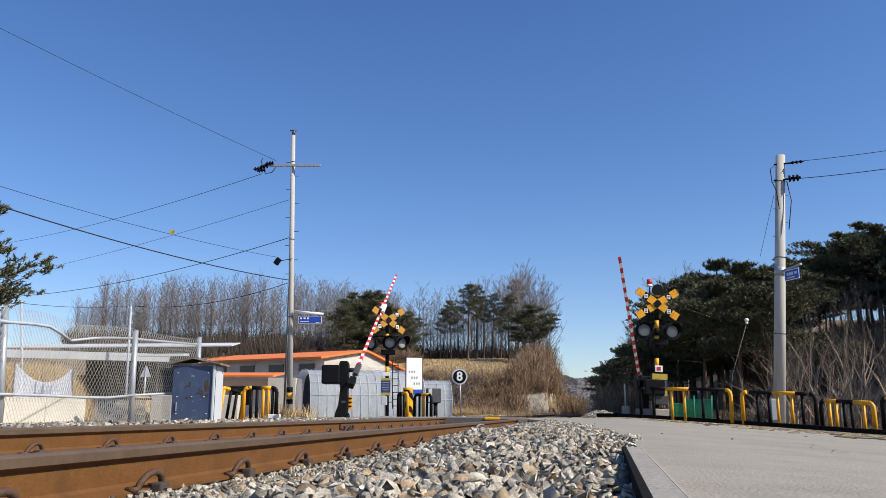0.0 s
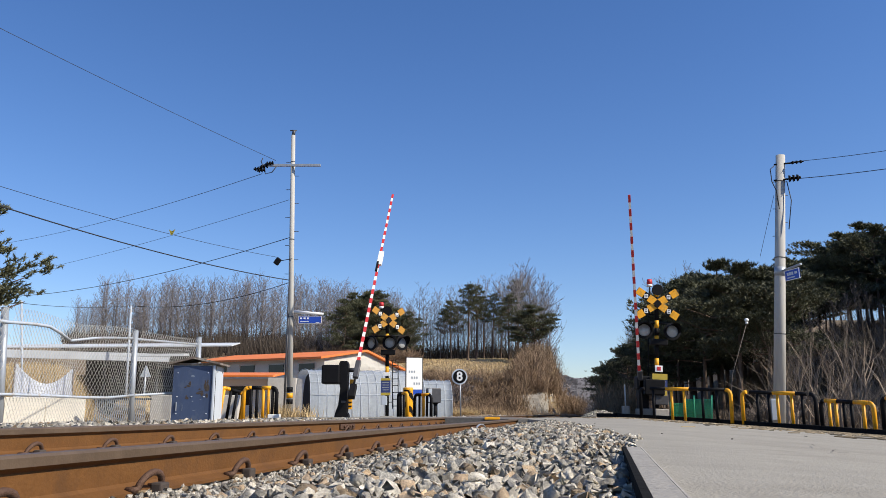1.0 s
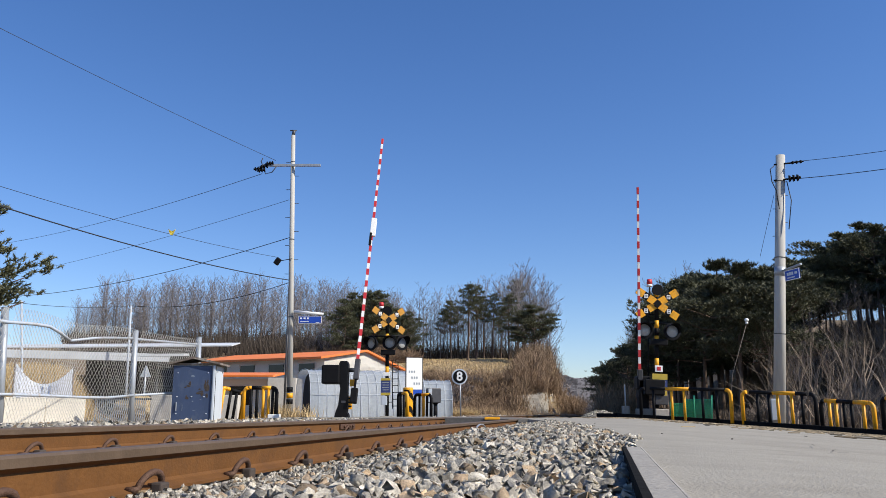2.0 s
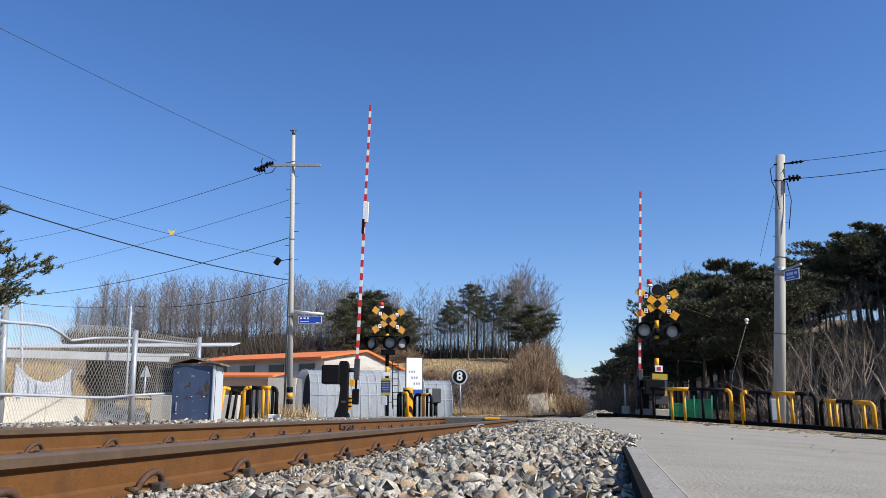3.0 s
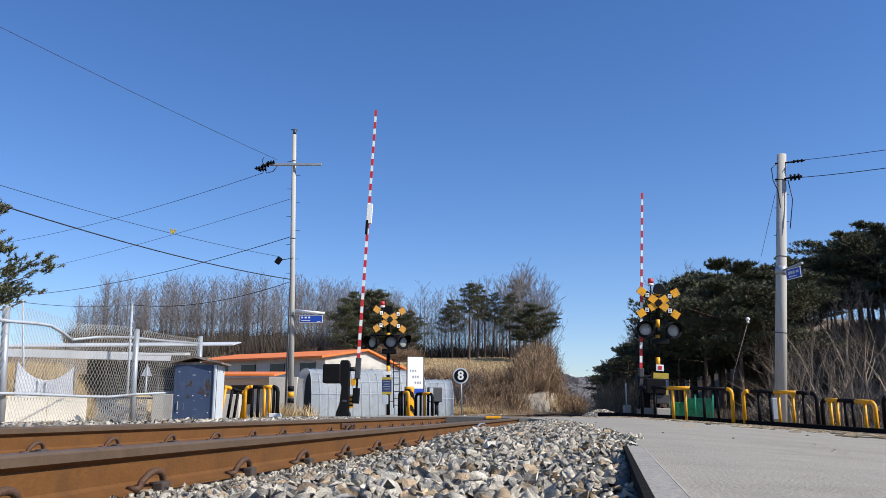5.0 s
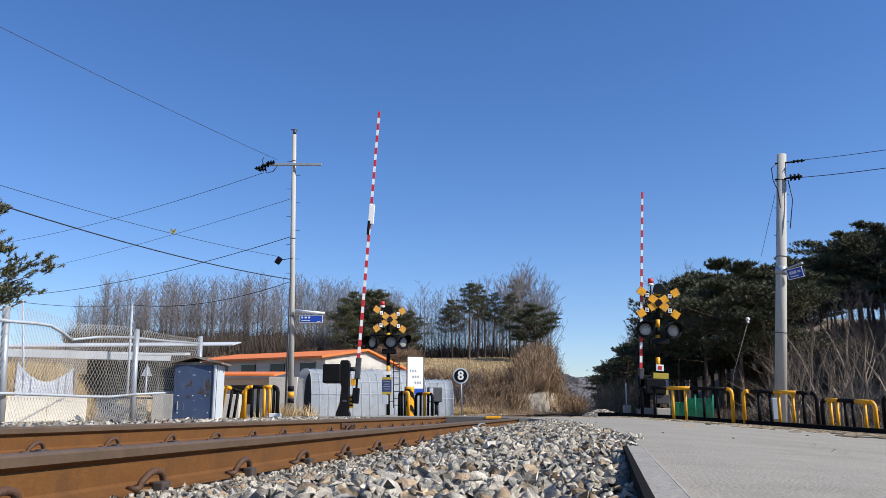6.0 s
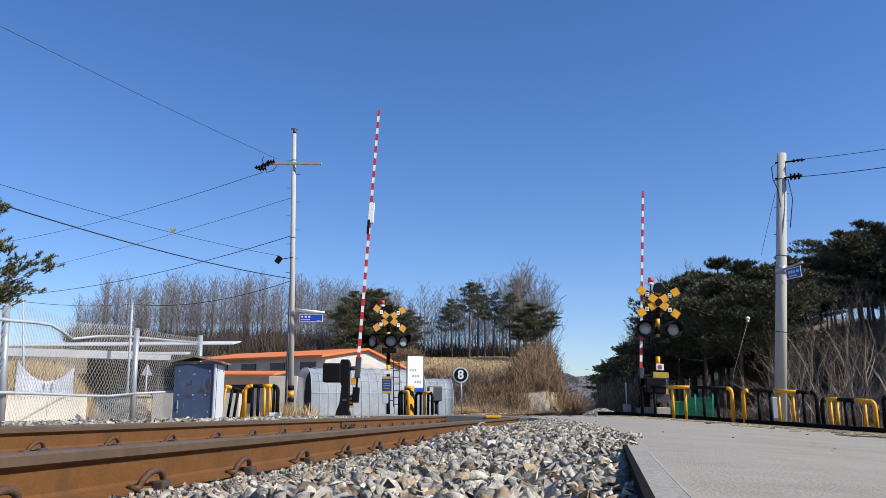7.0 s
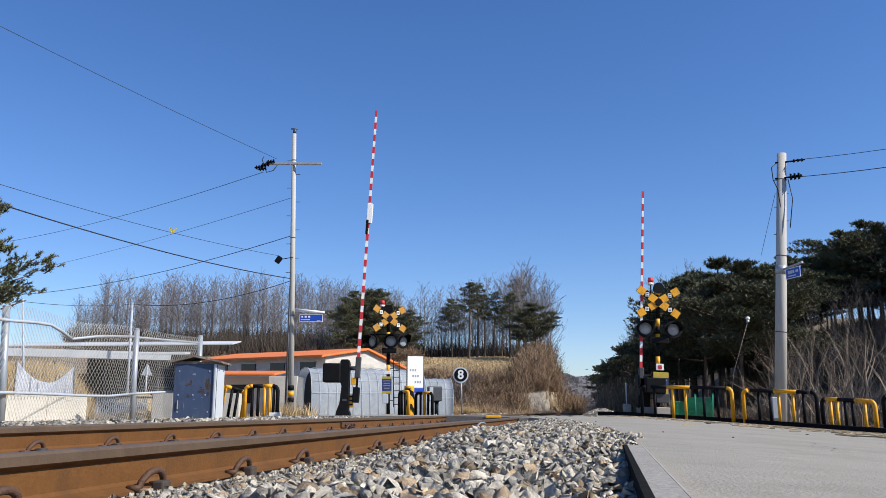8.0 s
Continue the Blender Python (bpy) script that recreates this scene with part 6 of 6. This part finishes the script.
# ---- utility poles ----
def concrete_pole(name, foot, top, r0, r1, label):
    foot, top = Vector(foot), Vector(top)
    t = thing(name, foot, label, "utility pole", "utility poles")
    bm = bmesh.new()
    d = top - foot
    tube(bm, -d * 0.03, d, r0, r1, n=20)
    part("shaft", bm, M_pole, t)
    for k in range(9):
        f = 0.5 + 0.05 * k
        c = d * f
        bm = bmesh.new()
        s = 1 if k % 2 else -1
        tube(bm, c, c + Vector((s * 0.2, 0, 0)), 0.009, n=5)
        part("step_bolt", bm, M_dgrey, t)
    for f in (0.35, 0.62, 0.9):
        bm = bmesh.new()
        tube(bm, d * f, d * (f + 0.003), (r0 + (r1 - r0) * f) * 1.06, n=20)
        part("band", bm, M_dgrey, t)
    return t, d
def insulator(t, c, axis, r=0.07, length=0.3):
    c, axis = Vector(c), Vector(axis).normalized()
    bm = bmesh.new()
    for k in range(3):
        a = c + axis * length * (k / 3)
        tube(bm, a, a + axis * length * 0.16, r, r * 0.75, 12)
        tube(bm, a + axis * length * 0.16, a + axis * length * 0.33, r * 0.4, n=8)
    part("insulator", bm, M_black, t)

def left_pole():
    foot = Vector((-4.41, 24.0, 0.05))
    t, d = concrete_pole("utility_pole", foot, (-4.6, 24, 8.68), 0.092, 0.062, "tall concrete utility pole with a crossarm and cables")
    top = d
    bm = bmesh.new()
    tube(bm, top, top + Vector((0.02, 0, 0.16)), 0.05, n=10)
    tube(bm, top + Vector((-0.1, 0, 0.16)), top + Vector((0.1, 0, 0.16)), 0.02, n=6)
    part("top_pin", bm, M_dgrey, t)
    arm = Vector((-4.57, 24, 7.69)) - foot
    bm = bmesh.new()
    box(bm, arm + Vector((-0.02, -0.12, 0)), (1.75, 0.07, 0.07), 0.005)
    part("crossarm", bm, M_galv, t)
    for dx, dz in ((-0.58, 0.07), (-0.75, -0.03), (-0.93, -0.10), (-0.82, -0.15)):
        insulator(t, arm + Vector((dx, -0.14, dz)), (-1, -0.3, -0.25), 0.07, 0.24)
    bm = bmesh.new()
    pipe(bm, [arm + Vector((-0.45, -0.14, 0.0)), arm + Vector((-0.6, -0.14, -0.22)), arm + Vector((-0.8, -0.14, -0.28)), arm + Vector((-0.95, -0.14, 0.12)), arm + Vector((-0.9, -0.14, 0.22))], 0.014, 6)
    part("jumper", bm, M_cable, t)
    # clamp with drop fitting
    c = Vector((-4.89, 23.8, 4.71)) - foot
    bm = bmesh.new()
    box(bm, c, (0.16, 0.12, 0.22), 0.03, Matrix.Translation(c) @ Matrix.Rotation(0.6, 4, "Y") @ Matrix.Translation(-c))
    tube(bm, c, c + Vector((0.42, 0.1, 0.1)), 0.012, n=6)
    part("splice_box", bm, M_black, t)
    # street-name plate on a bracket
    s = Vector((-3.87, 23.8, 2.98)) - foot
    bm = bmesh.new()
    box(bm, s, (0.66, 0.03, 0.21), 0.006)
    plate = part("name_plate", bm, M_blue, t, "blue street-name plate")
    bm = bmesh.new()
    for sz in (0.102, -0.102):
        box(bm, s + Vector((0, -0.006, sz)), (0.66, 0.03, 0.008))
    for sx in (0.328, -0.328):
        box(bm, s + Vector((sx, -0.006, 0)), (0.008, 0.03, 0.21))
    part("plate_border", bm, M_white, plate)
    for k, (x, w, z) in enumerate(((-0.26, 0.05, 0.04), (-0.16, 0.06, 0.04), (-0.06, 0.06, 0.04), (-0.16, 0.26, -0.05), (0.22, 0.10, -0.08))):
        bm = bmesh.new()
        box(bm, s + Vector((x, -0.02, z)), (w, 0.008, 0.05 if z > 0 else 0.016))
        part("text_bar", bm, M_white, plate)
    bm = bmesh.new()
    tube(bm, (0.05, -0.1, s.z + 0.25), (0.92, -0.2, s.z + 0.17), 0.05, 0.03, n=10)
    part("bracket", bm, M_white, t)
    # cable guard at the foot, striped
    for k in range(3):
        bm = bmesh.new()
        tube(bm, d * (0.06 + 0.02 * k), d * (0.06 + 0.02 * (k + 0.8)), 0.096 - 0.001 * k, n=16)
        part("hazard_band", bm, M_yellow if k % 2 else M_black, t)
    bm = bmesh.new()
    tube(bm, (-0.15, -0.05, 0), (-0.13, -0.05, 3.9), 0.03, n=8)
    part("conduit", bm, M_dgrey, t)
left_pole()

def right_pole():
    foot = Vector((8.61, 21.5, -0.3))
    t, d = concrete_pole("utility_pole", foot, (9.24, 21.5, 7.23), 0.16, 0.12, "concrete utility pole with a swinging street-name plate")
    for q, sx in (((9.29, 21.4, 6.97), 0.22), ((9.25, 21.4, 6.52), 0.14)):
        c = Vector(q) - foot
        bm = bmesh.new()
        tube(bm, c + Vector((-0.25, 0.1, 0)), c + Vector((sx, -0.08, 0)), 0.025, n=8)
        part("bracket", bm, M_black, t)
        insulator(t, c + Vector((sx - 0.05, -0.08, 0)), (1, -0.3, 0.05), 0.10 if sx < 0.2 else 0.05, 0.3)
    bm = bmesh.new()
    c = Vector((9.01, 21.4, 6.81)) - foot
    pipe(bm, [c + Vector((0, 0, 0.1)), c + Vector((-0.12, 0, 0)), c + Vector((-0.1, 0, -0.35)), c + Vector((0, 0, -0.6)), c + Vector((0.05, 0, -1.2))], 0.013, 6)
    pipe(bm, [c + Vector((0.28, -0.05, -0.35)), c + Vector((0.34, -0.1, -0.9)), c + Vector((0.2, -0.12, -1.7))], 0.013, 6)
    part("drop_cable", bm, M_cable, t)
    c = Vector((8.87, 21.3, 4.0)) - foot
    bm = bmesh.new()
    tube(bm, c + Vector((0.09, 0.2, -0.12)), c + Vector((0.11, 0.2, 0.12)), 0.146, n=20)
    part("clamp_collar", bm, M_galv, t)
    bm = bmesh.new()
    tube(bm, c + Vector((0.1, 0.1, 0.0)), c + Vector((0.30, -0.66, 0.06)), 0.03, n=8)
    part("sign_arm", bm, M_galv, t)
    # the hanging plate, hinged under the arm
    bm = bmesh.new()
    box(bm, (0.30, 0, -0.17), (0.58, 0.025, 0.28), 0.02)
    plate = part("name_plate", bm, M_blue, t, "blue street-name plate hanging from the arm")
    bm = bmesh.new()
    for sz in (-0.04, -0.30):
        box(bm, (0.30, -0.004, sz), (0.58, 0.024, 0.015))
    for sx in (0.02, 0.58):
        box(bm, (sx, -0.004, -0.17), (0.015, 0.024, 0.27))
    part("plate_border", bm, M_white, plate)
    for x, w, z, h in ((0.14, 0.07, -0.14, 0.08), (0.23, 0.07, -0.14, 0.08), (0.32, 0.07, -0.14, 0.08), (0.46, 0.10, -0.14, 0.06), (0.26, 0.3, -0.24, 0.03)):
        bm = bmesh.new()
        box(bm, (x, -0.014, z), (w, 0.006, h))
        part("text_bar", bm, M_paleblue, plate)
    bm = bmesh.new()
    box(bm, d * 0.06 + Vector((-0.17, -0.1, 0.25)), (0.16, 0.1, 0.55), 0.02)
    part("meter_case", bm, M_galv, t)
    pivot = c + Vector((0.14, 0.02, 0.02))
    plate.matrix_basis = pose(*pivot, 0, 0, -76)
    return plate, pivot
RIGHT_PLATE, PLATE_AT = right_pole()

def cable(name, a, b, sag, r, label):
    a, b = Vector(a), Vector(b)
    t = thing(name, a, label, "cable", "overhead cables")
    bm = bmesh.new()
    pts = [(a.lerp(b, i / 24) - a) - Vector((0, 0, sag * 4 * (i / 24) * (1 - i / 24))) for i in range(25)]
    pipe(bm, pts, r * 0.75, 5)
    part("strand", bm, M_cable, t)
    return t
TH_C = "thin black overhead cable"
cable("overhead_cable", (-5.09, 23.9, 7.85), (-10.09, 16, 8.65), 0.05, 0.009, TH_C)
cable("overhead_cable", (-5.48, 23.9, 7.43), (-23.19, 40, 8.42), 0.3, 0.011, TH_C)
cable("overhead_cable", (-4.65, 24, 6.64), (-25.3, 44, 7.35), 0.25, 0.009, TH_C)
cable("overhead_cable", (-4.54, 24, 5.49), (-22.91, 40, 5.92), 0.5, 0.015, TH_C)
cable("overhead_cable", (-4.56, 24, 4.18), (-8.12, 13.5, 3.95), 0.15, 0.018, "thick black overhead cable")
cable("overhead_cable", (-4.88, 23.8, 4.83), (-8.46, 14, 4.44), 0.12, 0.008, TH_C)
cable("overhead_cable", (-4.55, 24, 4.11), (-11.87, 31, 4.33), 0.30, 0.013, TH_C)
cable("overhead_cable", (-11.87, 31, 4.33), (-13.46, 26, 3.76), 0.10, 0.011, TH_C)
cable("overhead_cable", (9.46, 21.3, 6.99), (10.81, 17.5, 6.2), 0.03, 0.010, TH_C)
cable("overhead_cable", (9.57, 21.3, 6.52), (10.76, 17.5, 5.77), 0.03, 0.013, TH_C)
cable("overhead_cable", (8.98, 21.5, 6.12), (10.24, 26, 5.26), 0.0, 0.008, TH_C)

def flag_tag():
    t = thing("warning_tag", (-6.41, 18.9, 4.51), "yellow plastic warning tag fluttering on a cable", "tag")
    bm = bmesh.new()
    vs = [bm.verts.new(p) for p in ((-0.085, 0, 0.07), (0.0, 0.01, 0.02), (0.09, 0, 0.07), (0.03, 0.01, -0.07), (-0.03, 0.02, -0.07))]
    bm.faces.new((vs[0], vs[4], vs[1]))
    bm.faces.new((vs[1], vs[4], vs[3]))
    bm.faces.new((vs[1], vs[3], vs[2]))
    bmesh.ops.solidify(bm, geom=bm.faces, thickness=0.006)
    part("ribbon", bm, M_tag, t)
    return t
TAG = flag_tag()

# ---- green mesh panels by the road ----
def green_panels():
    for k, (a, b, h) in enumerate((((6.12, 22.4), (6.45, 22.3), 0.52), ((6.52, 22.4), (7.08, 22.1), 0.62))):
        a, b = Vector((*a, -0.05)), Vector((*b, -0.05))
        t = thing("mesh_panel", a, "green wire mesh panel standing behind the guard rail", "fence panel", "green mesh panels")
        d = b - a
        n = 4 if k else 2
        for i in range(n):
            bm = bmesh.new()
            p = d * (i / (n - 1))
            tube(bm, p, p + Vector((0.02 * i, 0, h + 0.06 * (i % 2) + 0.15)), 0.03, n=8)
            part("post", bm, M_green, t)
        bm = bmesh.new()
        for i in range(26):
            tube(bm, d * i / 25, d * i / 25 + Vector((0, 0, h + 0.1)), 0.006 if k == 0 else 0.011, n=4)
        for j in range(7):
            z = (h + 0.1) * j / 6
            tube(bm, Vector((0, 0, z)), d + Vector((0, 0, z)), 0.006 if k == 0 else 0.010, n=4)
        part("mesh", bm, M_green, t)
green_panels()

def road_litter():
    t = tagged(new("road_dirt"), "dark twigs and dirt lying on the concrete", "debris", kind="stuff")
    rnd = random.Random(31)
    bm = bmesh.new()      # uneven film of soil along the kerb
    prev = None
    for i in range(160):
        y = 5.0 + 17.0 * i / 159
        b = fence_x(y) - 0.02
        w = 1.7 + 1.5 * noise.noise((y * 0.55, 1.7, 0)) + 0.9 * noise.noise((y * 2.3, 4.1, 0)) + 0.3 * noise.noise((y * 7.0, 8.3, 0))
        row = [bm.verts.new((b - max(0.08, w) * k / 4, y, road_z(b - max(0.08, w) * k / 4, y) + (0.007 if k < 4 else 0.0045) + 0.006 * abs(noise.noise((y * 3, k * 1.3, 2))) * (k < 4))) for k in range(5)]
        if prev:
            for k in range(4):
                bm.faces.new((prev[k], prev[k + 1], row[k + 1], row[k]))
        prev = row
    bmesh.ops.recalc_face_normals(bm, faces=bm.faces)
    part("soil_film", bm, M_dirt, t, "thin drift of brown soil along the kerb")
    bm = bmesh.new()
    for _ in range(7500):
        y = rnd.uniform(6, 21.5)
        x = fence_x(y) - 0.06 - abs(rnd.gauss(0, 2.0)) * (0.5 + 0.9 * abs(noise.noise((y * 0.6, 3.3, 1))))
        a = rnd.uniform(0, 6.28)
        l = rnd.uniform(0.04, 0.22)
        z = road_z(x, y) + 0.008
        q = Vector((x + l * math.cos(a), y + l * math.sin(a), 0))
        tube(bm, (x, y, z), (q.x, q.y, road_z(q.x, q.y) + 0.014), 0.007, n=3)
    tagged(part("twigs", bm, M_litter, t), kind="stuff")
    rnd = random.Random(4)
    def crack(pts, width):
        bm = bmesh.new()
        prev = None
        fine = []
        for (x0, y0), (x1, y1) in zip(pts, pts[1:]):
            fine += [(x0 + (x1 - x0) * i / 6, y0 + (y1 - y0) * i / 6) for i in range(6)]
        for x, y in fine + [pts[-1]]:
            x += rnd.gauss(0, 0.02)
            w = width * rnd.uniform(0.3, 1.0)
            pair = [bm.verts.new((x, y + dy, road_z(x, y + dy) + 0.009)) for dy in (-w, w)]
            if prev:
                bm.faces.new((prev[0], pair[0], pair[1], prev[1]))
            prev = pair
        part("crack", bm, M_rustpatch, t, "dark crack in the concrete")
    crack([(2.02, 4.70), (1.81, 4.05), (1.71, 3.70), (1.57, 3.31)], 0.009)
    crack([(1.98, 5.59), (2.35, 6.22), (2.31, 5.73)], 0.010)
    for _ in range(16):
        x, y = rnd.uniform(0.5, 5.0), rnd.uniform(1.6, 9.0)
        if x < edge_x(y) + 0.15:
            continue
        bm = bmesh.new()
        tube(bm, (x, y, road_z(x, y) + 0.008), (x + rnd.uniform(0.01, 0.05), y + rnd.uniform(-0.03, 0.03), road_z(x, y) + 0.0085), 0.0025, n=4)
        part("chip", bm, M_rustpatch, t)
road_litter()

def globe_lamp():
    t = thing("globe_lamp", (8.35, 24.5, -0.75), "small white globe lamp on a slim bent stalk below the pines", "lamp")
    top = Vector((9.1, 24.5, 3.05)) - Vector((8.35, 24.5, -0.75))
    bm = bmesh.new()
    pipe(bm, [(0, 0, 0), (0.05, 0, 1.1), (0.22, 0, 2.2), (top.x, top.y, top.z - 0.08)], 0.009, 6)
    part("stalk", bm, M_bark, t)
    bm = bmesh.new()
    bmesh.ops.create_uvsphere(bm, u_segments=16, v_segments=10, radius=0.062)
    bmesh.ops.scale(bm, vec=(1, 1, 0.92), verts=bm.verts)
    tube(bm, (0, 0, -0.12), (0, 0, -0.06), 0.04, n=10)
    bmesh.ops.translate(bm, vec=top, verts=bm.verts)
    part("globe", bm, M_white, t)
globe_lamp()

# ---- what moves ----
# seconds, tilt away from (-) or towards (+) the viewer, lean to the right
LEFT_ROWS = [(0.0, -59.7, 10.5), (0.5, -47.0, 9.0), (1.0, -34.8, 6.2), (1.5, -24.1, 5.2), (1.7, -20.5, 4.6), (2.8, 3.7, 2.4), (2.9, 4.7, 2.3), (3.0, 4.1, 2.3), (3.2, 3.1, 2.4), (3.5, -3.4, 3.2), (3.7, -4.0, 3.3), (4.0, 0.2, 3.0), (4.5, 1.8, 2.4), (4.7, -0.3, 2.6), (5.8, 1.2, 3.5), (6.0, -0.8, 3.6), (6.2, -2.1, 3.5), (6.5, -2.4, 3.0), (7.0, -0.2, 3.6), (7.5, -2.3, 3.4), (8.0, -0.8, 3.0)]
RIGHT_ROWS = [(0.0, 56.4, -28.1), (0.5, 43.2, -16.0), (1.0, 30.0, -8.5), (1.5, 18.5, -3.5), (3.0, 2.7, 2.3), (3.5, -0.4, 3.3), (4.0, 1.6, 2.5), (4.5, -0.3, 3.2), (6.0, 0.7, 3.0), (6.5, 0.7, 3.0), (7.0, 0.7, 3.2), (7.5, -0.3, 3.2), (8.0, 0.7, 3.2)]
def motions():
    for boom, at, rows in ((LEFT_BOOM, (0.31, 0, 1.16), LEFT_ROWS), (RIGHT_BOOM, (-0.08, 0, 1.04), RIGHT_ROWS)):
        walk(boom, [(t, pose(*at, rx, ry, 0)) for t, rx, ry in rows])
    walk(RIGHT_PLATE, [(t, pose(*PLATE_AT, rx, ry, rz)) for t, rx, ry, rz in ((0, 0, 0, -76), (1.5, 3, 0, -76), (3.2, -2, 1, -75), (4.5, 2, -1, -76), (5.8, 8, -1, -74), (6.3, 26, -2, -72), (6.6, 24, -2, -72), (7.0, 4, 0, -75), (8, 0, 0, -76))])
    base = Vector(TAG.location)
    walk(TAG, [(t, pose(*base, rx, 0, rz)) for t, rx, rz in ((0, 0, 0), (0.5, 8, 20), (1.0, -6, -15), (1.5, 5, 10), (3.0, -8, 25), (3.5, 12, -20), (4.2, 0, 15), (4.6, 20, 35), (6.0, -5, -10), (6.6, 8, 15), (7.2, -6, -10), (8.0, 14, 30))])
    for k, (s, x0) in enumerate(TARP):
        rows = []
        for i in range(17):
            t = i * 0.5
            w = math.sin(math.pi * (x0 + 0.09) / 1.41)
            gust = 0.36 * w ** 0.9 * math.exp(-((t - 4.5) / 0.42) ** 2)
            rows.append((t, pose(x0, 0.10 * w * math.sin(2.6 * t + 0.9 * k), gust + 0.03 * w * math.sin(1.9 * t + 0.5 * k), 9 * w * math.sin(2.1 * t + 0.7 * k), 0, 5 * w * math.cos(2.6 * t + 0.9 * k))))
        walk(s, rows)

motions()
